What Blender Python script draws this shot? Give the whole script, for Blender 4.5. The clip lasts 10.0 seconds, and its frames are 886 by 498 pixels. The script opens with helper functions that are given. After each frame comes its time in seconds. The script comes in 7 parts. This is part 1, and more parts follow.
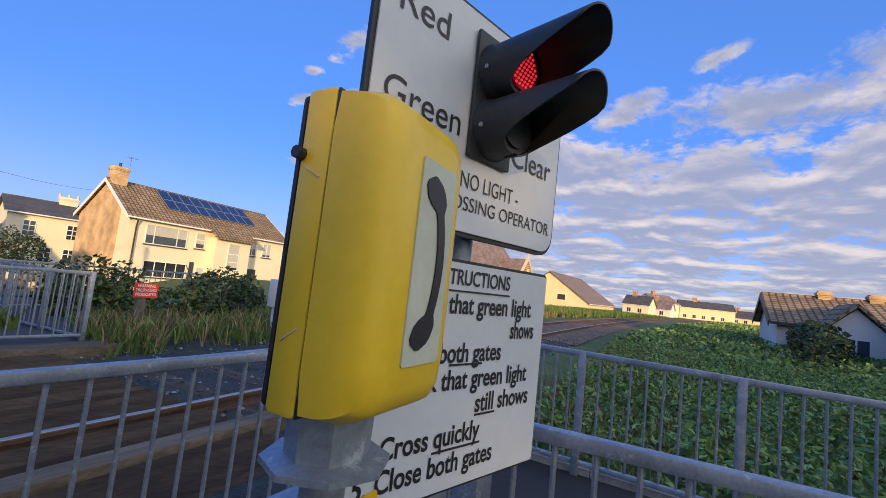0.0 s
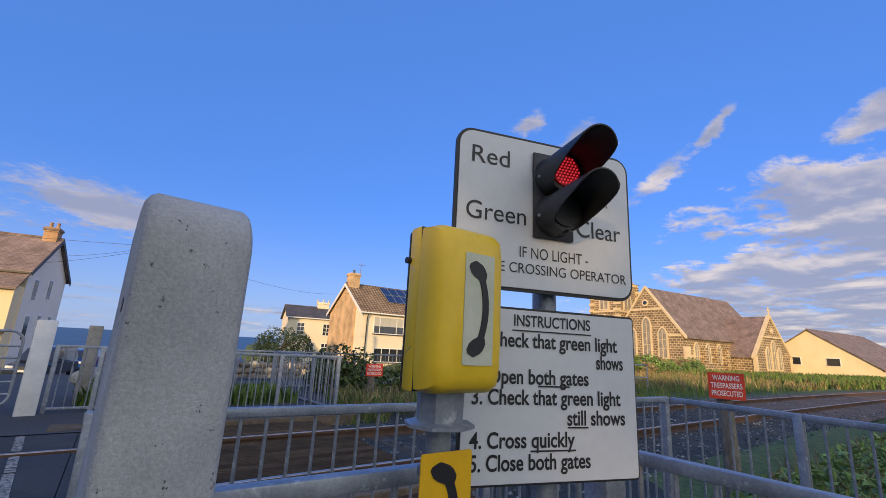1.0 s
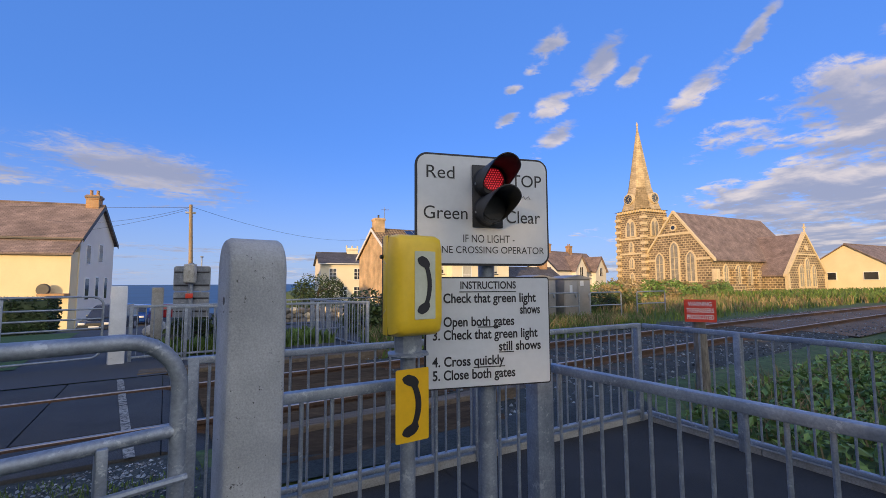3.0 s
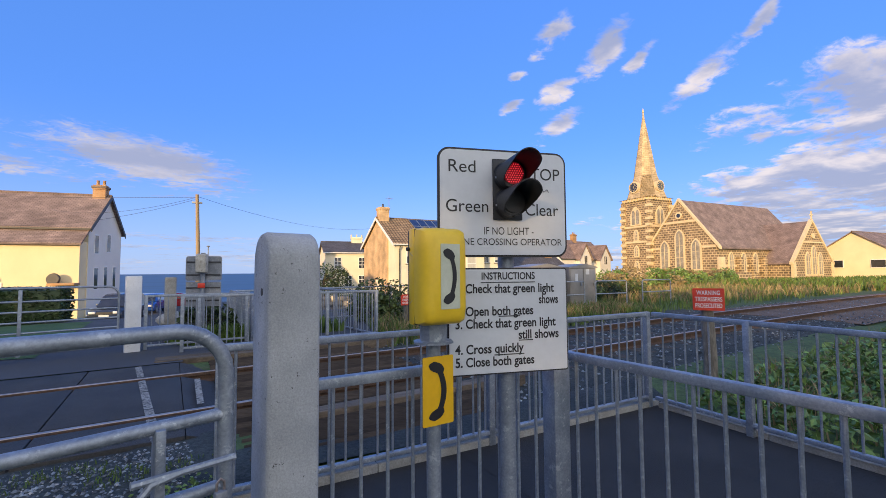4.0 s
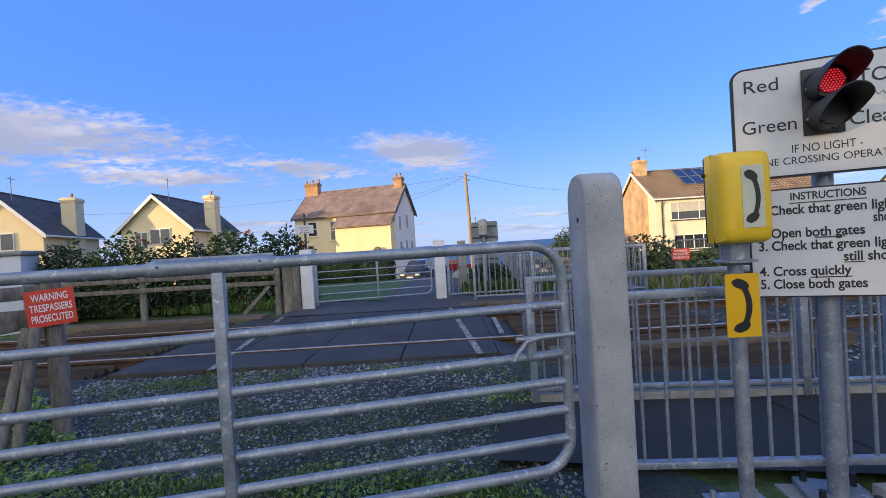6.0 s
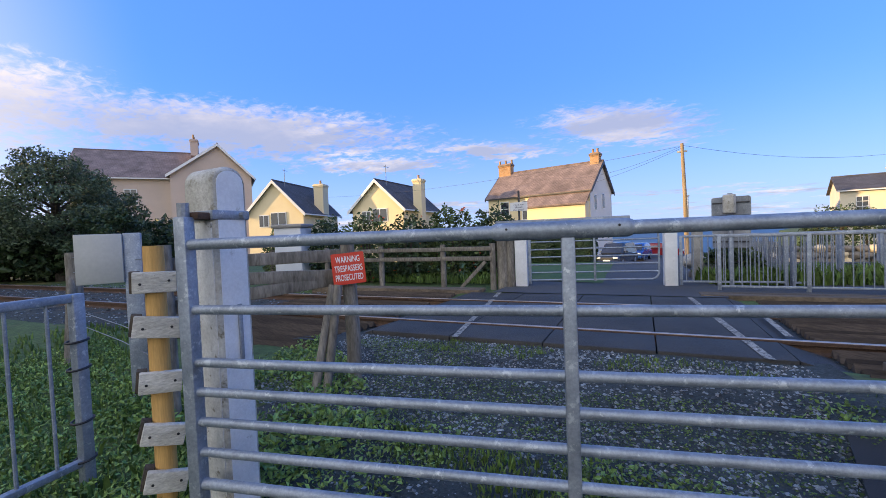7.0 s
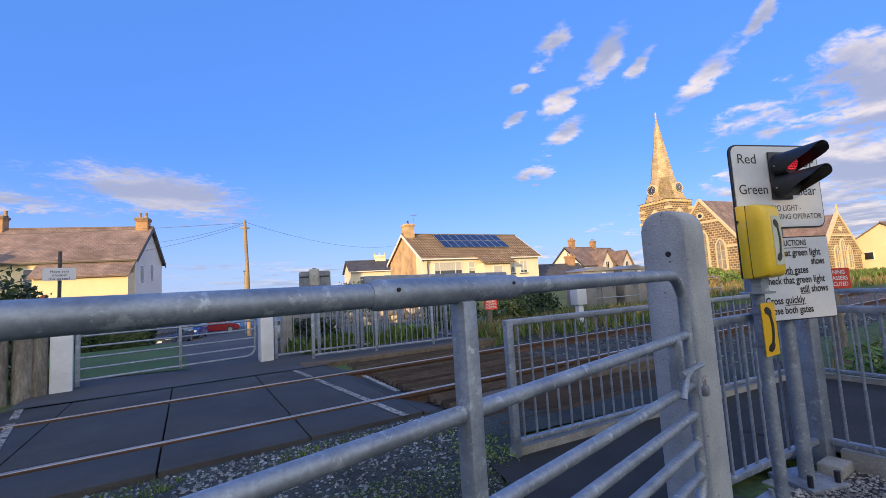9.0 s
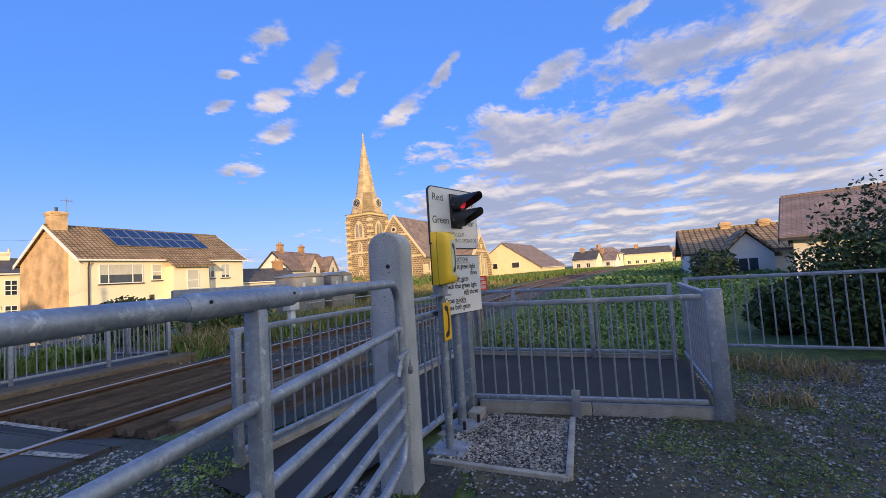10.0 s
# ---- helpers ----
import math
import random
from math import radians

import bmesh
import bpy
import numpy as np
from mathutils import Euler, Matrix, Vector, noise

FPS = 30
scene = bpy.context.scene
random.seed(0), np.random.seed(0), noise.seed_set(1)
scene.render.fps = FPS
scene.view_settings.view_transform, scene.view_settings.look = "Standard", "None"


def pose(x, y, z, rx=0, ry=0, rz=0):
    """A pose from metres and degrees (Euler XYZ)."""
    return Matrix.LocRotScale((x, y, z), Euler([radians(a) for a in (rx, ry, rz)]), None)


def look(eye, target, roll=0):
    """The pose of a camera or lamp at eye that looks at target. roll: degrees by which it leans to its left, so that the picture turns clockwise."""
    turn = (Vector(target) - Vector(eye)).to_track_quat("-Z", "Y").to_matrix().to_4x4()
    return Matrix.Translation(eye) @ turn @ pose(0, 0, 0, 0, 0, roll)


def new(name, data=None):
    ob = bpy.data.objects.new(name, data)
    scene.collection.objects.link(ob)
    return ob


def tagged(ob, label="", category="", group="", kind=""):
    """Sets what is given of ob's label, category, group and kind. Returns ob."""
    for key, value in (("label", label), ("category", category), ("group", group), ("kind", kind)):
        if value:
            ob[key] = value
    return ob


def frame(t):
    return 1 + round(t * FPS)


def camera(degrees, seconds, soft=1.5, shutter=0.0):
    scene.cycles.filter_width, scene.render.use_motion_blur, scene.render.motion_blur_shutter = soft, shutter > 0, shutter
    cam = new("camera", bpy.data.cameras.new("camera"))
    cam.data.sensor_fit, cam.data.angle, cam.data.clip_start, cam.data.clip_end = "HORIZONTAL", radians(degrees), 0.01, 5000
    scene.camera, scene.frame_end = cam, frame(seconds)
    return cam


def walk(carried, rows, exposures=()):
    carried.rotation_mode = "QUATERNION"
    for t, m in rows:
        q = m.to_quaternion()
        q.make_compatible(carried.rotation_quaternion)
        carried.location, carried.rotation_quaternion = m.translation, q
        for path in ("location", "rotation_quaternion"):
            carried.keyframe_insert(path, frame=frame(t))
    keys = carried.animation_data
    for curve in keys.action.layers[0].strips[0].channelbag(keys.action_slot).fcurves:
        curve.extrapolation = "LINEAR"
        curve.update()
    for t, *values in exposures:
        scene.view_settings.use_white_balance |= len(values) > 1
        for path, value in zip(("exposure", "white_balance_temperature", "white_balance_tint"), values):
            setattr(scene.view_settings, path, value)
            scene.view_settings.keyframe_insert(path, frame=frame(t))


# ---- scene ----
cam = camera(92.6, 10.0, soft=0.45)
PATH = [
    (0, (0.358, 0.842, 1.354), (2.002, 1.969, 1.534), 6.4),
    (0.2, (0.375, 0.633, 1.332), (1.766, 2.052, 1.560), 2.8),
    (0.4, (0.372, 0.544, 1.345), (1.560, 2.124, 1.660), -1.4),
    (0.5, (0.36, 0.508, 1.345), (1.493, 2.12, 1.688), -1.7),
    (1, (0.241, 0.343, 1.292), (1.185, 2.047, 1.742), 3.1),
    (1.5, (0.121, 0.088, 1.325), (1.079, 1.792, 1.744), 2.2),
    (2, (0.165, -0.129, 1.305), (1.109, 1.574, 1.761), 1.6),
    (2.5, (0.195, -0.277, 1.367), (1.094, 1.487, 1.651), 0.0),
    (4, (0.059, -0.336, 1.402), (0.912, 1.471, 1.508), -0.4),
    (4.5, (0.078, -0.397, 1.405), (0.941, 1.404, 1.511), 0.2),
    (5, (0.159, -0.587, 1.335), (0.938, 1.254, 1.401), 0.5),
    (5.5, (0.108, -0.72, 1.299), (0.476, 1.246, 1.269), 1.1),
    (5.7, (-0.018, -0.74, 1.286), (0.033, 1.259, 1.263), -1.9),
    (6.8, (-0.73, -0.66, 1.219), (-1.599, 1.139, 1.129), -2.0),
    (7, (-0.87, -0.651, 1.235), (-1.95, 1.031, 1.167), -2.3),
    (7.5, (-1.127, -0.618, 1.192), (-2.357, 0.958, 1.135), 3.2),
    (8, (-1.36, -0.48, 1.212), (-2.321, 1.274, 1.208), 2.6),
    (8.5, (-1.554, -0.244, 1.23), (-2.051, 1.679, 1.462), -2.4),
    (8.8, (-1.595, -0.157, 1.227), (-1.321, 1.813, 1.439), -2.1),
    (9, (-1.667, -0.142, 1.243), (-0.864, 1.681, 1.422), -3.4),
    (9.3, (-1.788, -0.112, 1.266), (-0.485, 1.399, 1.409), -5.2),
    (9.5, (-1.879, -0.088, 1.27), (-0.397, 1.249, 1.398), -4.3),
    (10, (-1.975, -0.232, 1.27), (-0.213, 0.707, 1.387), -3.7),
]
walk(cam, [(t, look(eye, target, roll)) for t, eye, target, roll in PATH],
     [(0, 0.02), (0.5, -0.08), (2.7, -0.14), (3.9, 0.15), (5.7, 0.22), (7.2, 0.42), (8.5, 0.34), (9.3, 0.12), (10, 0.08)])

# ---------------------------------------------------------------- sky, sun
SUN_AZ, SUN_EL = -130.0, 9.0          # compass from +y towards +x, degrees
world = bpy.data.worlds.new("evening_sky")
scene.world = world
world.use_nodes = True


def build_sky():
    nt = world.node_tree
    N, L = nt.nodes, nt.links
    N.clear()
    out, bg = N.new("ShaderNodeOutputWorld"), N.new("ShaderNodeBackground")
    sky = N.new("ShaderNodeTexSky")
    sky.sky_type, sky.sun_disc = "NISHITA", False
    sky.sun_elevation, sky.sun_rotation = radians(SUN_EL), radians(SUN_AZ)
    sky.air_density, sky.dust_density, sky.ozone_density = 1.0, 0.3, 3.0
    gain = N.new("ShaderNodeMix")
    gain.data_type, gain.blend_type = "RGBA", "MULTIPLY"
    gain.inputs[0].default_value = 1.0
    gain.inputs[7].default_value = SKY_TINT
    L.new(sky.outputs[0], gain.inputs[6])
    even = N.new("ShaderNodeMix")                      # clear evening air, much the same blue all over
    even.data_type = "RGBA"
    even.inputs[0].default_value = 0.62
    even.inputs[7].default_value = AIR
    L.new(gain.outputs[2], even.inputs[6])
    tc = N.new("ShaderNodeTexCoord")
    sep = N.new("ShaderNodeSeparateXYZ")
    L.new(tc.outputs["Generated"], sep.inputs[0])

    def math_(op, a, b=None, c=None, clamp=False):
        n = N.new("ShaderNodeMath")
        n.operation, n.use_clamp = op, clamp
        for k, v in enumerate((a, b, c)):
            if v is None:
                continue
            if isinstance(v, (int, float)):
                n.inputs[k].default_value = v
            else:
                L.new(v, n.inputs[k])
        return n.outputs[0]

    def ramp_(v, lo, hi):
        n = N.new("ShaderNodeMapRange")
        n.interpolation_type = "SMOOTHSTEP"
        n.inputs[1].default_value, n.inputs[2].default_value = lo, hi
        L.new(v, n.inputs[0])
        return n.outputs[0]

    x, y, z = sep.outputs
    h = math_("ADD", math_("MAXIMUM", z, 0.0), 0.10)
    comb = N.new("ShaderNodeCombineXYZ")
    L.new(math_("DIVIDE", x, h), comb.inputs[0])
    L.new(math_("DIVIDE", y, h), comb.inputs[1])

    def cloud(scale, stretch, detail, rough, seed, dist=0.0):
        mp = N.new("ShaderNodeMapping")
        mp.inputs[1].default_value = (seed, seed * 0.37, 0)
        mp.inputs[2].default_value = (0, 0, radians(20))
        mp.inputs[3].default_value = (1.0, stretch, 1.0)
        L.new(comb.outputs[0], mp.inputs[0])
        n = N.new("ShaderNodeTexNoise")
        n.inputs["Scale"].default_value, n.inputs["Detail"].default_value = scale, detail
        n.inputs["Roughness"].default_value, n.inputs["Distortion"].default_value = rough, dist
        L.new(mp.outputs[0], n.inputs["Vector"])
        return n.outputs["Fac"]

    # compass angle and height of each direction, in degrees
    az = math_("MULTIPLY", math_("ARCTAN2", x, y), 57.2958)
    el = math_("MULTIPLY", math_("ARCSINE", z), 57.2958)
    edge = cloud(1.1, 1.0, 8.0, 0.62, 3.1, 0.4)
    fine = cloud(4.5, 1.3, 8.0, 0.6, 7.7, 0.3)
    wob = math_("MULTIPLY", math_("SUBTRACT", edge, 0.5), 9.0)
    wob2 = math_("MULTIPLY", math_("SUBTRACT", fine, 0.5), 9.0)

    def bank(a, e, wa, we, tilt, hard=1.0):
        """A cloud round compass angle a and height e, degrees."""
        da = math_("SUBTRACT", az, a)
        de = math_("SUBTRACT", math_("SUBTRACT", el, e), math_("MULTIPLY", da, tilt))
        r = math_("SQRT", math_("ADD", math_("POWER", math_("DIVIDE", math_("ADD", da, wob), wa), 2.0),
                                math_("POWER", math_("DIVIDE", math_("ADD", de, math_("MULTIPLY", wob2, 0.45)), we), 2.0)))
        return math_("MULTIPLY", math_("SUBTRACT", 1.15, r), hard)

    field = None
    for c in CLOUDS:
        b = bank(*c)
        field = b if field is None else math_("MAXIMUM", field, b)
    # broken, layered cover towards +x
    def layered(lift, scale, seed, detail=8.0):
        v = N.new("ShaderNodeVectorMath")
        v.operation = "MULTIPLY_ADD"
        k = 1.0 - 0.05 * lift
        v.inputs[1].default_value, v.inputs[2].default_value = (k, k, 1), (seed, seed * 0.4, seed)
        L.new(comb.outputs[0], v.inputs[0])
        n = N.new("ShaderNodeTexNoise")
        n.inputs["Scale"].default_value, n.inputs["Detail"].default_value = scale, detail
        n.inputs["Roughness"].default_value, n.inputs["Distortion"].default_value = 0.55, 0.25
        L.new(v.outputs[0], n.inputs["Vector"])
        return n.outputs["Fac"]

    base_n = layered(0.0, 1.7, 2.3)
    relief = math_("SUBTRACT", base_n, layered(1.0, 1.7, 2.3))
    side = math_("MULTIPLY", ramp_(math_("SUBTRACT", az, math_("MULTIPLY", el, 0.75)), 28.0, 62.0), ramp_(math_("SUBTRACT", 30.0, el), 0.0, 14.0))
    broken = math_("ADD", math_("MULTIPLY", math_("SUBTRACT", base_n, 0.5), 5.0), math_("MULTIPLY", math_("SUBTRACT", side, 0.62), 2.4))
    broken = math_("ADD", broken, math_("MULTIPLY", math_("SUBTRACT", fine, 0.5), 0.8))
    field = math_("MAXIMUM", field, math_("MINIMUM", broken, 1.0))
    # thin bars of cloud low over the sea
    bars = N.new("ShaderNodeCombineXYZ")
    L.new(math_("MULTIPLY", az, 0.05), bars.inputs[0])
    L.new(math_("MULTIPLY", el, 0.9), bars.inputs[1])
    bn = N.new("ShaderNodeTexNoise")
    bn.inputs["Scale"].default_value, bn.inputs["Detail"].default_value = 1.0, 6.0
    L.new(bars.outputs[0], bn.inputs["Vector"])
    low = math_("MULTIPLY", ramp_(math_("SUBTRACT", 7.5, el), 0.0, 4.0), ramp_(el, -0.5, 0.8))
    streak = math_("MULTIPLY", math_("MULTIPLY", math_("SUBTRACT", bn.outputs["Fac"], 0.47), 3.5), low)
    streak = math_("ADD", streak, math_("MULTIPLY", math_("SUBTRACT", low, 1.0), 1.5))
    field = math_("MAXIMUM", field, streak)
    grain = cloud(13.0, 1.2, 8.0, 0.62, 11.3, 0.6)
    ragged = math_("ADD", math_("MULTIPLY", math_("SUBTRACT", fine, 0.5), 1.5), math_("MULTIPLY", math_("SUBTRACT", grain, 0.5), 1.5))
    cover = ramp_(math_("ADD", field, math_("MULTIPLY", ragged, ramp_(field, -0.75, 0.1))), -0.05, 0.75)
    # lit tops, grey undersides
    lit = ramp_(math_("ADD", math_("MULTIPLY", relief, 5.5), math_("MULTIPLY", math_("SUBTRACT", 0.62, field), 0.55)), -0.45, 0.95)
    # the high bank towards the sun: bright head, lavender foot
    left = ramp_(math_("MULTIPLY", az, -1.0), 44.0, 56.0)
    high = ramp_(math_("ADD", el, math_("MULTIPLY", wob2, 0.6)), 12.5, 20.0)
    lit = math_("ADD", math_("MULTIPLY", lit, math_("SUBTRACT", 1.0, left)), math_("MULTIPLY", high, left))
    # the banks over the sea lie in each other's shade
    lee = math_("MULTIPLY", ramp_(az, -50.0, -34.0), ramp_(math_("MULTIPLY", az, -1.0), -12.0, 4.0))
    lit = math_("MULTIPLY", lit, math_("SUBTRACT", 1.0, math_("MULTIPLY", lee, 0.55)))
    tone = N.new("ShaderNodeMix")
    tone.data_type = "RGBA"
    tone.inputs[6].default_value, tone.inputs[7].default_value = CLOUD_SHADE, CLOUD_LIT
    L.new(lit, tone.inputs[0])
    # pale haze near the horizon
    haze = N.new("ShaderNodeMix")
    haze.data_type = "RGBA"
    haze.inputs[7].default_value = HAZE
    L.new(math_("MULTIPLY", math_("POWER", ramp_(math_("SUBTRACT", 24.0, el), 0.0, 26.0), 2.2), 0.6), haze.inputs[0])
    L.new(even.outputs[2], haze.inputs[6])
    mix = N.new("ShaderNodeMix")
    mix.data_type = "RGBA"
    L.new(math_("MULTIPLY", cover, 0.88), mix.inputs[0])
    L.new(haze.outputs[2], mix.inputs[6])
    L.new(tone.outputs[2], mix.inputs[7])
    # warm brightness round the low sun
    dot = math_("ADD", math_("MULTIPLY", x, math.sin(radians(SUN_AZ))), math_("MULTIPLY", y, math.cos(radians(SUN_AZ))))
    warm = N.new("ShaderNodeMix")
    warm.data_type = "RGBA"
    L.new(math_("MULTIPLY", ramp_(dot, 0.4, 1.0), 0.75), warm.inputs[0])
    L.new(mix.outputs[2], warm.inputs[6])
    warm.inputs[7].default_value = (9.0, 7.6, 6.0, 1)
    # pale fill over the sky behind the view, added to brighten the shaded foreground
    rear = N.new("ShaderNodeMix")
    rear.data_type = "RGBA"
    glow = math_("MULTIPLY", ramp_(math_("MULTIPLY", y, -1.0), 0.22, 0.65), ramp_(z, -0.02, 0.06))
    L.new(math_("MULTIPLY", glow, math_("ADD", 0.55, math_("MULTIPLY", edge, 0.7)), None, True), rear.inputs[0])
    L.new(warm.outputs[2], rear.inputs[6])
    rear.inputs[7].default_value = REAR_FILL
    L.new(rear.outputs[2], bg.inputs[0])
    bg.inputs[1].default_value = SKY_STRENGTH
    L.new(bg.outputs[0], out.inputs[0])


SKY_STRENGTH = 0.15
SKY_TINT = (0.95, 1.25, 2.3, 1)
AIR = (0.75, 2.1, 5.9, 1)
HAZE = (3.6, 4.2, 5.6, 1)
REAR_FILL = (8.4, 8.3, 8.2, 1)
CLOUD_SHADE = (2.5, 2.65, 3.55, 1)
CLOUD_LIT = (5.9, 5.15, 4.8, 1)
# compass angle, height, half width, half height, tilt
CLOUDS = [(-58, 13.2, 23, 3.3, -0.02), (-84, 14, 16, 4.5, 0.0), (-9.5, 12.4, 9.5, 2.5, -0.12), (-26, 10.8, 9.0, 1.1, -0.08), (-40, 9.4, 10, 1.0, 0.0),
          (34, 21, 1.4, 0.9, 0.4), (35.3, 24.6, 1.2, 0.8, 0.3), (46.5, 26.2, 3.0, 2.2, 0.5), (51, 24.6, 2.0, 1.1, 0.5), (40, 29, 2.6, 1.4, 0.4), (40, 22.3, 2.8, 1.2, 0.3),
          (40.4, 18.2, 2.8, 1.6, 0.5), (36.5, 14.2, 2.6, 0.8, 0.1), (58, 21.8, 4.0, 1.5, 0.6), (63.6, 25.8, 2.0, 1.1, 0.8), (78, 24.0, 4.0, 1.6, 0.3), (93, 22.6, 12, 3.2, -0.05), (106, 24, 8, 4.5, 0.0), (88, 28.5, 3.0, 1.3, 0.3)]
build_sky()

sun = new("sun", bpy.data.lights.new("sun", "SUN"))
sun.data.energy, sun.data.angle, sun.data.color = 5.0, radians(0.6), (1.0, 0.66, 0.31)
_a, _e = radians(SUN_AZ), radians(SUN_EL)
sun.matrix_world = look((math.sin(_a) * math.cos(_e) * 100, math.cos(_a) * math.cos(_e) * 100, math.sin(_e) * 100), (0, 0, 0))


# ---------------------------------------------------------------- mesh helpers
class Geo:
    """A growing list of vertices and faces."""

    def __init__(self):
        self.v, self.f = [], []

    def add(self, verts, faces):
        o = len(self.v)
        self.v += [tuple(p) for p in verts]
        self.f += [[i + o for i in f] for f in faces]
        return self

    def box(self, lo, hi, m=None):
        (a, b, c), (d, e, f) = lo, hi
        vs = [Vector(p) for p in ((a, b, c), (d, b, c), (d, e, c), (a, e, c), (a, b, f), (d, b, f), (d, e, f), (a, e, f))]
        if m is not None:
            vs = [m @ p for p in vs]
        return self.add(vs, [(0, 3, 2, 1), (4, 5, 6, 7), (0, 1, 5, 4), (1, 2, 6, 5), (2, 3, 7, 6), (3, 0, 4, 7)])

    def chamfer(self, lo, hi, c=0.01, m=None):
        """A box whose edges are cut off by c."""
        bm = bmesh.new()
        g = Geo().box(lo, hi)
        vs = [bm.verts.new(p) for p in g.v]
        for f in g.f:
            bm.faces.new([vs[i] for i in f])
        bmesh.ops.bevel(bm, geom=list(bm.edges), offset=c, segments=2, profile=0.5, affect="EDGES")
        bm.verts.index_update()
        out = self.add([(m @ v.co) if m is not None else v.co for v in bm.verts], [[v.index for v in f.verts] for f in bm.faces])
        bm.free()
        return out

    def tube(self, pts, r, seg=10, caps=True):
        pts = [Vector(p) for p in pts]
        rs = r if isinstance(r, (list, tuple)) else [r] * len(pts)
        rings, up = [], None
        for i, p in enumerate(pts):
            d = (pts[min(i + 1, len(pts) - 1)] - pts[max(i - 1, 0)]).normalized()
            if up is None:
                up = d.orthogonal().normalized()
            up = (up - d * up.dot(d)).normalized()
            w = d.cross(up)
            rings.append([p + (up * math.cos(2 * math.pi * k / seg) + w * math.sin(2 * math.pi * k / seg)) * rs[i] for k in range(seg)])
        fs = [(i * seg + k, i * seg + (k + 1) % seg, (i + 1) * seg + (k + 1) % seg, (i + 1) * seg + k)
              for i in range(len(pts) - 1) for k in range(seg)]
        if caps:
            fs += [tuple(range(seg))[::-1], tuple((len(pts) - 1) * seg + k for k in range(seg))]
        return self.add([q for ring in rings for q in ring], fs)

    def prism(self, outline, m, depth):
        """An outline in the local x-z plane, pushed along local y by depth."""
        n = len(outline)
        vs = [m @ Vector((x, 0, z)) for x, z in outline] + [m @ Vector((x, depth, z)) for x, z in outline]
        fs = [tuple(range(n)), tuple(range(n, 2 * n))[::-1]] + [(i, i + n, (i + 1) % n + n, (i + 1) % n) for i in range(n)]
        return self.add(vs, fs)

    def quad(self, a, b, c, d):
        return self.add((a, b, c, d), [(0, 1, 2, 3)])

    def mesh(self, name, smooth=True, angle=35):
        me = bpy.data.meshes.new(name)
        me.from_pydata(self.v, [], self.f)
        me.update()
        bm = bmesh.new()
        bm.from_mesh(me)
        if len(bm.faces) < 60000:
            bmesh.ops.recalc_face_normals(bm, faces=bm.faces)
        bm.to_mesh(me)
        bm.free()
        if smooth:
            me.polygons.foreach_set("use_smooth", [True] * len(me.polygons))
            me.set_sharp_from_angle(angle=radians(angle))
        return me


def mesh_of(geo, name, material, smooth=True, angle=35):
    me = geo.mesh(name, smooth, angle)
    if len(me.polygons) < 3000:
        uv = me.uv_layers.new(name="UVMap").data
        for p in me.polygons:
            n = p.normal
            a = Vector((0, 0, 1)).cross(n)
            a = a.normalized() if a.length > 0.05 else Vector((1, 0, 0))
            b = n.cross(a)
            for k in p.loop_indices:
                q = me.vertices[me.loops[k].vertex_index].co
                uv[k].uv = (q.dot(a), q.dot(b))
    me.materials.append(material)
    return me


def part(name, geo, material, parent, label="", smooth=True):
    me = geo if isinstance(geo, bpy.types.Mesh) else mesh_of(geo, name, material, smooth)
    ob = new(name, me)
    if parent is not None:
        ob.parent = parent
    if label:
        ob["label"] = label
    return ob


def thing(name, label, category, place=(0, 0, 0), group="", kind="", turn=0.0):
    """An Empty at the base of a thing; its parts are built in its own axes."""
    ob = new(name)
    ob.empty_display_size = 0.1
    ob.matrix_world = pose(place[0], place[1], place[2], 0, 0, turn)
    return tagged(ob, label, category, group, kind)


def solid(name, geo, material, label, category="", kind="", group="", smooth=True):
    return tagged(new(name, mesh_of(geo, name, material, smooth)), label, category, group, kind)


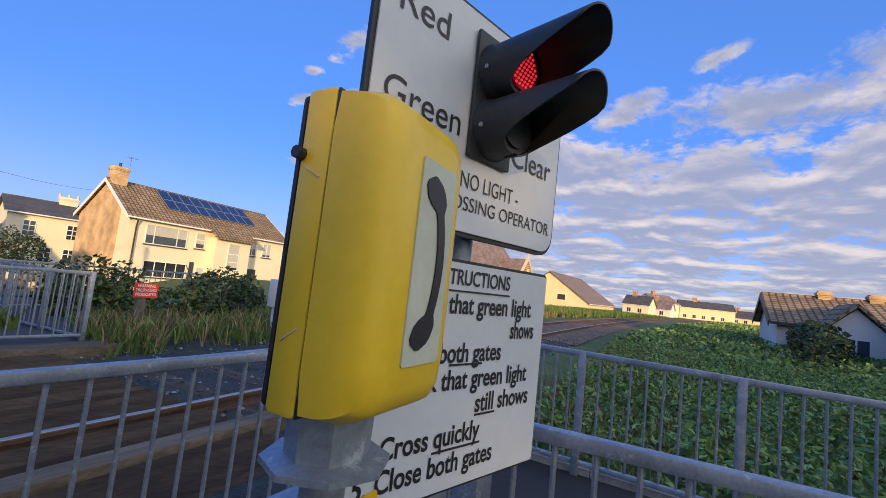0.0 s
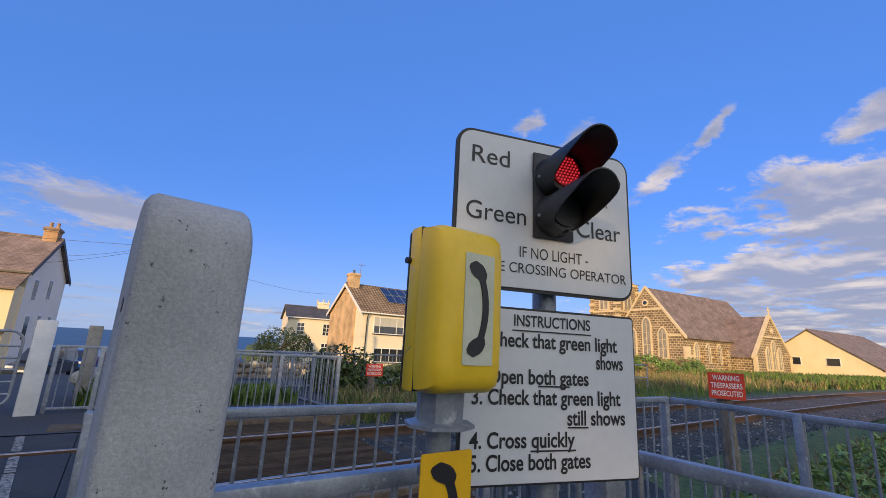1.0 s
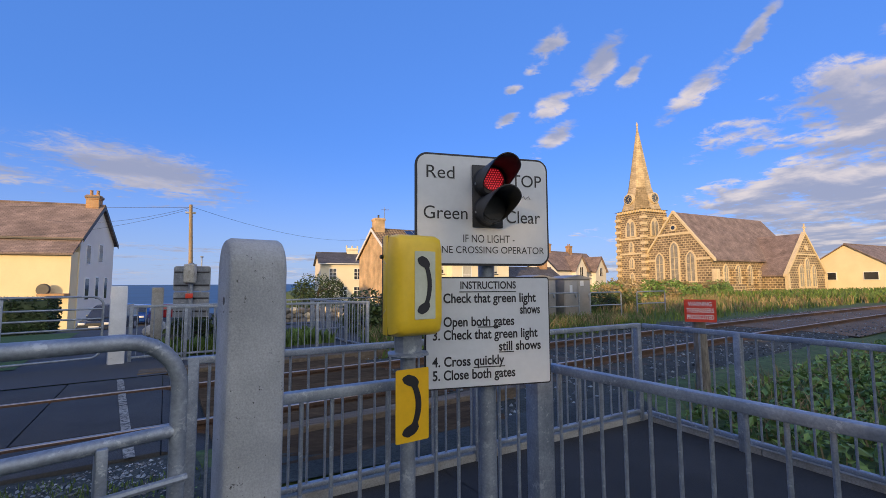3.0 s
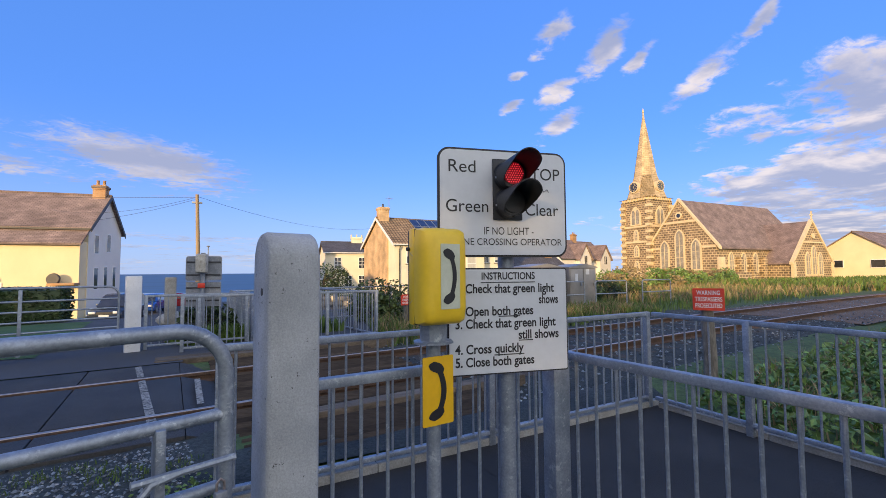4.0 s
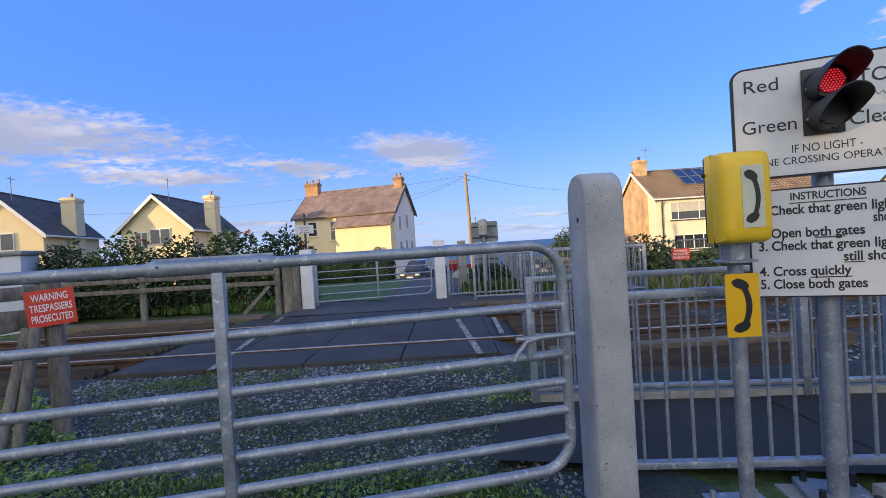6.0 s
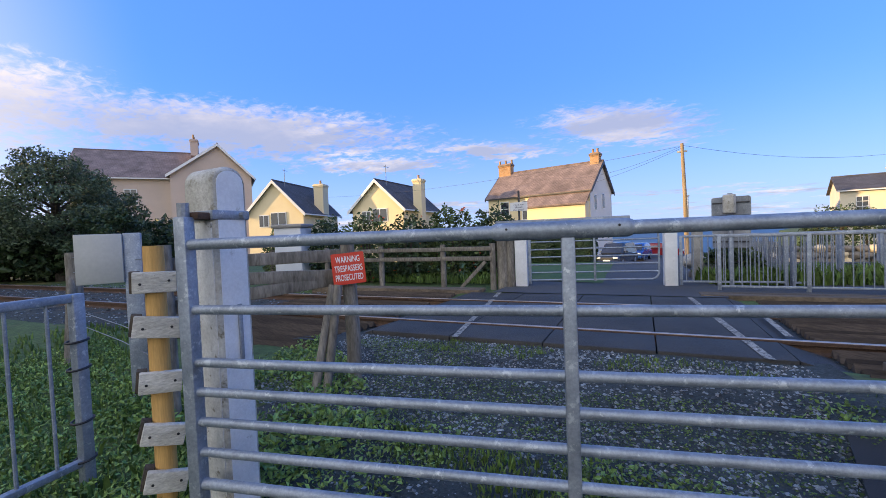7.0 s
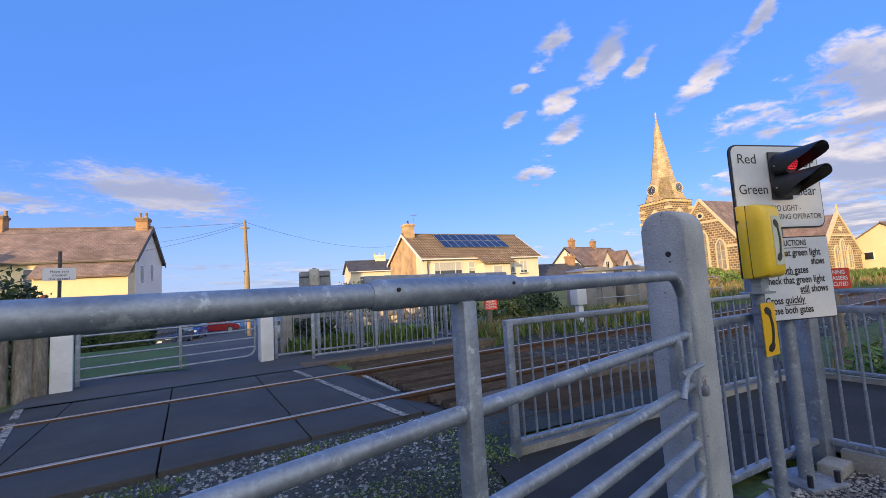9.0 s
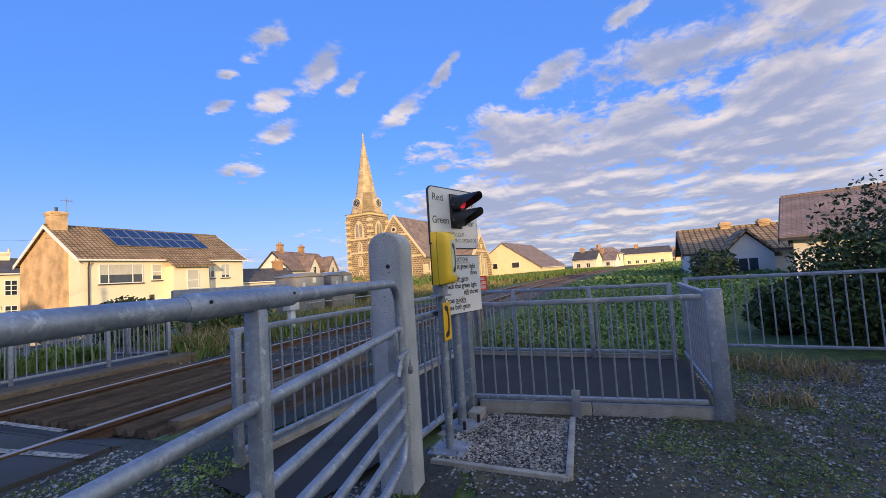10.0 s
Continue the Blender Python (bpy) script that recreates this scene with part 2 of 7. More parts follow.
# ---------------------------------------------------------------- materials
def mat(name, c1, c2, scale=4.0, rough=0.7, metal=0.0, fine=60.0, fine_amount=0.25, bump=0.2, bump_scale=None, stretch=(1, 1, 1),
        spots=None, spots_scale=12.0, spots_at=(0.58, 0.66), island=0.0, rand=0.0, spec=0.5, coat=0.0, rough2=None):
    """Two base colours mixed by a broad noise, fine grain over it, sharp-edged spots of a third colour, and relief."""
    m = bpy.data.materials.new(name)
    m.use_nodes = True
    N, L = m.node_tree.nodes, m.node_tree.links
    p = N["Principled BSDF"]
    p.inputs["Metallic"].default_value, p.inputs["Roughness"].default_value = metal, rough
    p.inputs["Specular IOR Level"].default_value, p.inputs["Coat Weight"].default_value = spec, coat
    tc = N.new("ShaderNodeTexCoord")
    mp = N.new("ShaderNodeMapping")
    mp.inputs[3].default_value = stretch
    L.new(tc.outputs["Object"], mp.inputs[0])

    def noise_(s, detail=5.0, r=0.6):
        n = N.new("ShaderNodeTexNoise")
        n.inputs["Scale"].default_value, n.inputs["Detail"].default_value, n.inputs["Roughness"].default_value = s, detail, r
        L.new(mp.outputs[0], n.inputs["Vector"])
        return n.outputs["Fac"]

    def mix_(fac, a, b, blend="MIX"):
        n = N.new("ShaderNodeMix")
        n.data_type, n.blend_type = "RGBA", blend
        for k, v in ((0, fac), (6, a), (7, b)):
            if isinstance(v, (int, float)):
                n.inputs[k].default_value = v
            elif isinstance(v, tuple):
                n.inputs[k].default_value = (*v[:3], 1)
            else:
                L.new(v, n.inputs[k])
        return n.outputs[2]

    def band(v, lo, hi):
        n = N.new("ShaderNodeMapRange")
        n.inputs[1].default_value, n.inputs[2].default_value = lo, hi
        L.new(v, n.inputs[0])
        return n.outputs[0]

    broad, grain = noise_(scale), noise_(fine, 4.0, 0.65)
    col = mix_(band(broad, 0.35, 0.65), c1, c2)
    g = N.new("ShaderNodeMapRange")
    g.inputs[1].default_value, g.inputs[2].default_value = 0.3, 0.7
    g.inputs[3].default_value, g.inputs[4].default_value = 1 - fine_amount, 1 + fine_amount
    L.new(grain, g.inputs[0])
    cc = N.new("ShaderNodeCombineColor")
    for k in range(3):
        L.new(g.outputs[0], cc.inputs[k])
    col = mix_(1.0, col, cc.outputs[0], "MULTIPLY")
    if spots:
        col = mix_(band(noise_(spots_scale, 6.0, 0.7), *spots_at), col, spots)
    if island or rand:
        src = N.new("ShaderNodeNewGeometry").outputs["Random Per Island"] if island else N.new("ShaderNodeObjectInfo").outputs["Random"]
        a = island or rand
        q = N.new("ShaderNodeMapRange")
        q.inputs[3].default_value, q.inputs[4].default_value = 1 - a, 1 + a
        L.new(src, q.inputs[0])
        cc = N.new("ShaderNodeCombineColor")
        for k in range(3):
            L.new(q.outputs[0], cc.inputs[k])
        col = mix_(1.0, col, cc.outputs[0], "MULTIPLY")
    L.new(col, p.inputs["Base Color"])
    if rough2 is not None:
        q = N.new("ShaderNodeMapRange")
        q.inputs[1].default_value, q.inputs[2].default_value = 0.35, 0.65
        q.inputs[3].default_value, q.inputs[4].default_value = rough, rough2
        L.new(broad, q.inputs[0])
        L.new(q.outputs[0], p.inputs["Roughness"])
    if bump:
        b = N.new("ShaderNodeBump")
        b.inputs["Strength"].default_value, b.inputs["Distance"].default_value = bump, 0.02
        L.new(noise_(bump_scale or fine, 5.0, 0.65), b.inputs["Height"])
        L.new(b.outputs[0], p.inputs["Normal"])
    return m


def brick_mat(name, c1, c2, mortar, w, h, size=1.0, gap=0.02, rough=0.85, bump=0.4, turn=(0, 0, 0), offset=0.5, stain=(0.6, 1.15)):
    """Coursed pieces too far off to be built singly: roof tiles, rubble walls, brickwork."""
    m = bpy.data.materials.new(name)
    m.use_nodes = True
    N, L = m.node_tree.nodes, m.node_tree.links
    p = N["Principled BSDF"]
    p.inputs["Roughness"].default_value = rough
    tc = N.new("ShaderNodeTexCoord")
    mp = N.new("ShaderNodeMapping")
    mp.inputs[2].default_value = [radians(a) for a in turn]
    L.new(tc.outputs["UV"], mp.inputs[0])
    b = N.new("ShaderNodeTexBrick")
    b.offset = offset
    for k, v in (("Color1", (*c1, 1)), ("Color2", (*c2, 1)), ("Mortar", (*mortar, 1)), ("Scale", size), ("Mortar Size", gap), ("Brick Width", w), ("Row Height", h)):
        b.inputs[k].default_value = v
    L.new(mp.outputs[0], b.inputs["Vector"])
    n = N.new("ShaderNodeTexNoise")
    n.inputs["Scale"].default_value, n.inputs["Detail"].default_value = 0.9, 7.0
    L.new(tc.outputs["Object"], n.inputs["Vector"])
    q = N.new("ShaderNodeMapRange")
    q.inputs[1].default_value, q.inputs[2].default_value, q.inputs[3].default_value, q.inputs[4].default_value = 0.3, 0.7, stain[0], stain[1]
    L.new(n.outputs["Fac"], q.inputs[0])
    cc = N.new("ShaderNodeCombineColor")
    for k in range(3):
        L.new(q.outputs[0], cc.inputs[k])
    mx = N.new("ShaderNodeMix")
    mx.data_type, mx.blend_type = "RGBA", "MULTIPLY"
    mx.inputs[0].default_value = 1.0
    L.new(b.outputs["Color"], mx.inputs[6])
    L.new(cc.outputs[0], mx.inputs[7])
    L.new(mx.outputs[2], p.inputs["Base Color"])
    bp = N.new("ShaderNodeBump")
    bp.inputs["Strength"].default_value, bp.inputs["Distance"].default_value, bp.invert = bump, 0.03, True
    L.new(b.outputs["Fac"], bp.inputs["Height"])
    L.new(bp.outputs[0], p.inputs["Normal"])
    return m


GALV = mat("galvanised_steel", (0.23, 0.265, 0.315), (0.35, 0.39, 0.45), 9, 0.45, 0.5, 90, 0.18, 0.05, spots=(0.48, 0.52, 0.56), spots_scale=24, spots_at=(0.58, 0.64), rough2=0.6)
GALV_DULL = mat("weathered_galvanised_steel", (0.20, 0.22, 0.25), (0.33, 0.35, 0.38), 6, 0.6, 0.4, 70, 0.2, 0.08, spots=(0.45, 0.46, 0.47), spots_scale=18, spots_at=(0.6, 0.66))
CONCRETE = mat("cast_concrete", (0.31, 0.328, 0.345), (0.45, 0.468, 0.485), 3.2, 0.92, 0, 150, 0.16, 0.35, 80, spots=(0.07, 0.07, 0.07), spots_scale=42, spots_at=(0.645, 0.665))
CONCRETE_WHITE = mat("white_painted_concrete", (0.66, 0.67, 0.68), (0.78, 0.79, 0.80), 4, 0.8, 0, 90, 0.07, 0.2, 60, spots=(0.36, 0.35, 0.32), spots_scale=9, spots_at=(0.62, 0.72))
CONCRETE_FLAKED = mat("thin_flaked_paint", (0.50, 0.49, 0.46), (0.66, 0.66, 0.64), 5, 0.9, 0, 70, 0.15, 0.3, 50, spots=(0.24, 0.22, 0.18), spots_scale=22, spots_at=(0.60, 0.68))
CONCRETE_OLD = mat("lichened_concrete", (0.36, 0.34, 0.29), (0.55, 0.54, 0.50), 7, 0.95, 0, 60, 0.2, 0.4, 50, spots=(0.20, 0.18, 0.13), spots_scale=16, spots_at=(0.56, 0.68))
KERB = mat("weathered_kerb_concrete", (0.26, 0.25, 0.22), (0.38, 0.37, 0.34), 6, 0.95, 0, 80, 0.2, 0.35)
YELLOW = mat("yellow_phone_plastic", (0.80, 0.52, 0.02), (0.84, 0.57, 0.035), 3, 0.38, 0, 40, 0.04, 0.03, spots=(0.62, 0.42, 0.06), spots_scale=30, spots_at=(0.70, 0.74))
YELLOW_SIGN = mat("yellow_sign_sheet", (0.78, 0.44, 0.01), (0.80, 0.47, 0.015), 3, 0.4, 0, 40, 0.05, 0.0)
LABEL = mat("pale_label", (0.52, 0.55, 0.42), (0.60, 0.62, 0.50), 8, 0.5, 0, 60, 0.05, 0.0)
BLACK = mat("black_print", (0.012, 0.012, 0.016), (0.02, 0.02, 0.025), 5, 0.5, 0, 60, 0.1, 0.0)
HEAD = mat("black_signal_housing", (0.012, 0.015, 0.022), (0.022, 0.026, 0.035), 10, 0.5, 0, 120, 0.15, 0.06)
WHITE_SIGN = mat("white_sign_sheet", (0.60, 0.625, 0.67), (0.66, 0.685, 0.72), 3, 0.35, 0, 30, 0.03, 0.02)
RED_SIGN = mat("red_sign_enamel", (0.62, 0.045, 0.02), (0.70, 0.06, 0.03), 5, 0.4, 0, 50, 0.06, 0.02)
WHITE_PRINT = mat("white_print", (0.78, 0.78, 0.78), (0.82, 0.82, 0.82), 5, 0.5, 0, 60, 0.03, 0.0)
TIMBER_OLD = mat("grey_weathered_timber", (0.135, 0.12, 0.098), (0.255, 0.23, 0.195), 5, 0.9, 0, 40, 0.35, 0.5, 30, stretch=(1, 1, 0.25), spots=(0.09, 0.08, 0.06), spots_scale=14, spots_at=(0.6, 0.7))
TIMBER_NEW = mat("fresh_sawn_timber", (0.50, 0.28, 0.08), (0.60, 0.36, 0.12), 4, 0.75, 0, 50, 0.15, 0.2, 40, stretch=(3, 3, 0.3))
POLE = mat("tarred_pole_timber", (0.26, 0.19, 0.11), (0.36, 0.27, 0.17), 2, 0.9, 0, 20, 0.25, 0.4, 15, stretch=(2, 2, 0.3))
BOARD = mat("pale_weathered_board", (0.44, 0.42, 0.37), (0.62, 0.60, 0.55), 6, 0.9, 0, 45, 0.25, 0.4, 30, stretch=(0.4, 1, 3), spots=(0.16, 0.14, 0.11), spots_scale=18, spots_at=(0.62, 0.7))
SLEEPER = mat("oiled_timber", (0.042, 0.034, 0.027), (0.085, 0.068, 0.05), 4, 0.9, 0, 30, 0.35, 0.6, 25, stretch=(0.2, 2, 1), island=0.35)
DECK_TIMBER = mat("worn_deck_timber", (0.10, 0.076, 0.052), (0.19, 0.145, 0.10), 3, 0.9, 0, 30, 0.35, 0.5, 25, stretch=(0.2, 3, 1), rand=0.25)
SLAT = mat("dark_slat_timber", (0.038, 0.028, 0.021), (0.080, 0.060, 0.044), 3, 0.9, 0, 30, 0.35, 0.5, 25, stretch=(0.2, 3, 1), rand=0.35)
RAIL_TOP = mat("polished_rail", (0.36, 0.30, 0.27), (0.46, 0.40, 0.38), 5, 0.38, 0.8, 60, 0.05, 0.0)
RAIL_RUST = mat("rusty_rail", (0.085, 0.05, 0.034), (0.13, 0.078, 0.05), 6, 0.85, 0.2, 70, 0.25, 0.3)
TARMAC = mat("black_tarmac", (0.026, 0.0255, 0.025), (0.042, 0.041, 0.040), 1.5, 0.9, 0, 160, 0.35, 0.5, 140, spots=(0.22, 0.21, 0.19), spots_scale=70, spots_at=(0.74, 0.76))
ROAD = mat("grey_road", (0.060, 0.062, 0.068), (0.085, 0.087, 0.092), 0.6, 0.9, 0, 120, 0.3, 0.4, 110)
PANEL = mat("rubber_crossing_panel", (0.040, 0.038, 0.036), (0.062, 0.059, 0.055), 2.0, 0.75, 0, 70, 0.2, 0.6, 60)
PAINT = mat("worn_white_line", (0.26, 0.24, 0.20), (0.42, 0.39, 0.33), 6, 0.8, 0, 60, 0.35, 0.1, spots=(0.07, 0.066, 0.06), spots_scale=26, spots_at=(0.50, 0.57))
SOIL = mat("soil_and_moss", (0.046, 0.043, 0.037), (0.066, 0.070, 0.042), 1.3, 0.95, 0, 30, 0.4, 0.6, 25, spots=(0.12, 0.115, 0.055), spots_scale=3.5, spots_at=(0.54, 0.7))
BALLAST = mat("ballast_bed", (0.025, 0.031, 0.031), (0.054, 0.064, 0.058), 2, 0.95, 0, 40, 0.5, 0.9, 28)
RUST_BALLAST = mat("rust_stained_ballast", (0.13, 0.085, 0.055), (0.20, 0.13, 0.085), 1.0, 0.95, 0, 25, 0.5, 0.8, 20)
STONE = mat("grey_chippings", (0.066, 0.079, 0.088), (0.215, 0.240, 0.255), 2, 0.85, 0, 50, 0.2, 0.2, island=0.9)
ROCK = mat("grey_boulder", (0.10, 0.095, 0.085), (0.22, 0.20, 0.17), 3, 0.9, 0, 30, 0.3, 0.4, 20)
PEBBLE = mat("pale_pebbles", (0.20, 0.19, 0.18), (0.38, 0.362, 0.34), 2, 0.8, 0, 50, 0.2, 0.2, island=0.55)
GRASS = mat("grass_blades", (0.068, 0.125, 0.022), (0.12, 0.19, 0.036), 1.2, 0.7, 0, 9, 0.3, 0.0, island=0.35)
WEED = mat("broad_weed_leaves", (0.105, 0.195, 0.045), (0.19, 0.29, 0.075), 0.35, 0.6, 0, 5, 0.3, 0.0, island=0.4)
DRY = mat("dry_stalks", (0.22, 0.17, 0.08), (0.30, 0.24, 0.12), 1.2, 0.8, 0, 9, 0.3, 0.0, island=0.3)
FIELD = mat("weedy_grass", (0.046, 0.082, 0.020), (0.085, 0.125, 0.030), 0.5, 0.9, 0, 12, 0.5, 0.8, 9, spots=(0.13, 0.12, 0.05), spots_scale=1.4, spots_at=(0.58, 0.7))
LAWN = mat("mown_grass", (0.050, 0.100, 0.020), (0.080, 0.13, 0.03), 1.0, 0.9, 0, 30, 0.35, 0.5, 25)
LEAF_DARK = mat("dark_hedge_leaves", (0.026, 0.050, 0.016), (0.048, 0.080, 0.024), 1.0, 0.55, 0, 6, 0.3, 0.0, island=0.5)
LEAF_MID = mat("shrub_leaves", (0.045, 0.075, 0.018), (0.085, 0.12, 0.03), 1.0, 0.55, 0, 6, 0.3, 0.0, island=0.5)
LEAF_PINE = mat("pine_foliage", (0.070, 0.110, 0.060), (0.125, 0.165, 0.085), 0.6, 0.6, 0, 5, 0.3, 0.0, island=0.5)
FLOWER = mat("orange_red_blooms", (0.45, 0.07, 0.03), (0.55, 0.14, 0.04), 3, 0.6, 0, 20, 0.2, 0.0, island=0.3)
BARK = mat("bark", (0.05, 0.04, 0.03), (0.09, 0.075, 0.055), 4, 0.95, 0, 30, 0.3, 0.6)
CREAM = mat("cream_render", (0.74, 0.62, 0.40), (0.80, 0.68, 0.45), 0.5, 0.9, 0, 25, 0.05, 0.15, 40)
WHITE_RENDER = mat("white_render", (0.70, 0.68, 0.64), (0.76, 0.74, 0.70), 0.5, 0.9, 0, 25, 0.05, 0.15, 40)
PALE_RENDER = mat("pale_cream_render", (0.74, 0.66, 0.50), (0.80, 0.72, 0.56), 0.5, 0.9, 0, 25, 0.05, 0.15, 40)
PINKISH = mat("pinkish_harling", (0.52, 0.42, 0.36), (0.58, 0.47, 0.40), 0.4, 0.95, 0, 20, 0.08, 0.2, 30)
SANDSTONE = mat("sandstone_dressing", (0.60, 0.49, 0.31), (0.70, 0.57, 0.37), 1.0, 0.9, 0, 12, 0.15, 0.2)
# church panes: the reflected brightness is put into a pale base colour
LEADED = mat("leaded_glass_pale_reflection", (0.20, 0.185, 0.15), (0.36, 0.33, 0.27), 1.5, 0.45, 0, 8, 0.3, 0.0, spec=0.6)
GLASS_DARK = mat("window_glass", (0.02, 0.024, 0.03), (0.035, 0.04, 0.05), 0.8, 0.06, 0, 3, 0.1, 0.0, spec=0.9)
FRAME_WHITE = mat("white_window_frame", (0.74, 0.74, 0.74), (0.80, 0.80, 0.80), 3, 0.5, 0, 40, 0.03, 0.0)
FRAME_DARK = mat("dark_trim", (0.03, 0.03, 0.035), (0.05, 0.05, 0.055), 3, 0.5, 0, 40, 0.05, 0.0)
CURTAIN = mat("net_curtain", (0.40, 0.40, 0.38), (0.55, 0.55, 0.52), 8, 0.9, 0, 20, 0.1, 0.0, stretch=(6, 6, 0.2))
PANEL_GREY = mat("pale_grey_sheet", (0.40, 0.40, 0.37), (0.48, 0.48, 0.45), 2, 0.5, 0.1, 40, 0.05, 0.03)
CABINET = mat("grey_cabinet_paint", (0.25, 0.245, 0.24), (0.33, 0.32, 0.315), 1.5, 0.45, 0.3, 40, 0.06, 0.05)
WATER = mat("sea", (0.012, 0.05, 0.10), (0.02, 0.07, 0.13), 0.02, 0.45, 0, 0.08, 0.25, 0.3, 0.15, stretch=(0.2, 1, 1))
SOLAR = mat("solar_glass", (0.014, 0.024, 0.075), (0.022, 0.036, 0.10), 0.6, 0.15, 0, 3, 0.1, 0.0)
SLATE = brick_mat("brown_slates", (0.25, 0.185, 0.165), (0.32, 0.24, 0.215), (0.12, 0.09, 0.08), 0.32, 0.16, 1.0, 0.012)
SLATE_GREY = brick_mat("grey_slates", (0.085, 0.085, 0.095), (0.12, 0.115, 0.125), (0.04, 0.04, 0.045), 0.32, 0.16, 1.0, 0.012)
PANTILE = brick_mat("brown_pantiles", (0.33, 0.22, 0.12), (0.42, 0.30, 0.17), (0.11, 0.075, 0.045), 0.36, 0.42, 1.0, 0.05, bump=0.8, offset=0.0)
BRICK = brick_mat("orange_brick", (0.45, 0.22, 0.09), (0.54, 0.29, 0.13), (0.42, 0.34, 0.24), 0.225, 0.075, 1.0, 0.010)
BROWN_STONE = mat("brown_cap_stone", (0.17, 0.13, 0.10), (0.24, 0.18, 0.14), 2, 0.9, 0, 20, 0.2, 0.3)
BUFF_BRICK = brick_mat("buff_brick", (0.60, 0.39, 0.20), (0.68, 0.47, 0.26), (0.54, 0.42, 0.28), 0.225, 0.075, 1.0, 0.010)
RUBBLE = brick_mat("dark_rubble_stone", (0.13, 0.098, 0.066), (0.26, 0.19, 0.12), (0.50, 0.39, 0.24), 0.62, 0.36, 1.0, 0.055, bump=0.6, stain=(0.75, 1.25))


def emitter(name, colour, strength):
    m = bpy.data.materials.new(name)
    m.use_nodes = True
    p = m.node_tree.nodes["Principled BSDF"]
    p.inputs["Base Color"].default_value = (*colour, 1)
    p.inputs["Emission Color"].default_value, p.inputs["Emission Strength"].default_value = (*colour, 1), strength
    return m


LED_RED = emitter("lit_red_lens", (0.30, 0.002, 0.010), 0.16)
LED_HOT = emitter("lit_red_diodes", (1.0, 0.05, 0.08), 0.6)


# ---------------------------------------------------------------- ground, sea
def smooth01(v, lo, hi):
    t = min(max((v - lo) / (hi - lo), 0), 1)
    return t * t * (3 - 2 * t)


def land(x, y):
    """Height of the ground sheet."""
    shore = 58 + 110 * smooth01(x, 9, 16) + 30 * (1 - smooth01(x, -40, -22))
    z = -(1.7 * smooth01(y, 13, 36) + 0.35 * smooth01(y, 36, 52)) * (1 - smooth01(x, 10, 24)) - 9 * smooth01(y, shore, shore + 5)
    z += 0.035 * (noise.noise((x * 0.35, y * 0.35, 0)) if abs(x) < 60 and abs(y) < 60 else 0)
    near = (1 - smooth01(y, 9, 14)) * (1 - smooth01(abs(x + 1), 9, 16))
    off = abs((y - 4.86) * 0.9917 - (x + 2.0) * 0.1288)              # metres from the middle of the track
    k = smooth01(abs(x + 2.3), 2.3, 3.2)
    z += (0.105 * smooth01(y - 0.13 * x, 1.9, 3.2) - 0.14 * (1 - smooth01(off, 1.0 + 0.7 * k, 1.5 + 0.9 * k))) * near
    return z - 0.02


def axis_steps(lo, hi, fine_lo, fine_hi, step):
    v, out, d = fine_lo, [], step
    while v < fine_hi:
        out.append(v)
        v += step
    a, d = fine_lo, step
    while a > lo:
        d *= 1.25
        a -= d
        out.append(max(a, lo))
    a, d = fine_hi, step
    while a < hi:
        out.append(a)
        d *= 1.25
        a += d
    out.append(hi)
    return sorted(set(out))


def sheet(xs, ys, height):
    g = Geo()
    nx = len(xs)
    g.v = [(x, y, height(x, y)) for y in ys for x in xs]
    g.f = [(j * nx + i, j * nx + i + 1, (j + 1) * nx + i + 1, (j + 1) * nx + i) for j in range(len(ys) - 1) for i in range(nx - 1)]
    return g


solid("ground", sheet(axis_steps(-4500, 4500, -12, 14, 0.35), axis_steps(-4500, 400, -8, 60, 0.35), land), FIELD,
      "uneven ground of weeds, moss and soil beside the railway", kind="structure")
solid("water", Geo().quad((-4800, 40, -6), (4800, 40, -6), (4800, 4900, -6), (-4800, 4900, -6)), WATER, "calm blue sea to the horizon", kind="structure")


def patch(name, corners, z, material, label, n=14, lift=None, kind="structure", wob=0.0):
    """A thin bed laid over the ground inside a four-cornered plan."""
    a, b, c, d = [Vector((*p, 0)) for p in corners]
    g = Geo()
    for j in range(n + 1):
        for i in range(n + 1):
            u, v = i / n, j / n
            p = a.lerp(b, u).lerp(d.lerp(c, u), v)
            if wob and (i in (0, n) or j in (0, n)):
                p += Vector((noise.noise((p.x * 1.7, p.y * 1.7, 3)), noise.noise((p.x * 1.7, p.y * 1.7, 8)), 0)) * wob
            g.v.append((p.x, p.y, (lift(p.x, p.y) if lift else 0) + z))
    m = n + 1
    g.f = [(j * m + i, j * m + i + 1, (j + 1) * m + i + 1, (j + 1) * m + i) for j in range(n) for i in range(n)]
    return solid(name, g, material, label, kind=kind)


def over(x, y):
    return max(land(x, y), -0.02 + 0.07 * smooth01(y - 0.13 * x, 1.9, 3.2))


patch("gravel_apron", [(-3.3, 0.30), (0.75, 1.15), (-0.1, 3.6), (-4.6, 3.1)], 0.022, BALLAST, "grey chippings between the gate and the crossing", 20, land, wob=0.25)
patch("ballast_side", [(-0.45, 2.75), (4.2, 2.78), (4.6, 3.6), (-0.6, 3.1)], 0.024, BALLAST, "ballast beside the railing", 10, land)
patch("ballast_side_far", [(-7.5, 2.2), (-4.1, 2.6), (-4.3, 3.2), (-7.6, 2.7)], 0.024, BALLAST, "ballast beside the railway", 8, land)
patch("gravel_yard", [(-2.6, -4), (4.6, -4), (4.2, 1.5), (-2.4, 0.5)], 0.018, SOIL, "soil and loose chippings by the gate", 20, land, wob=0.2)
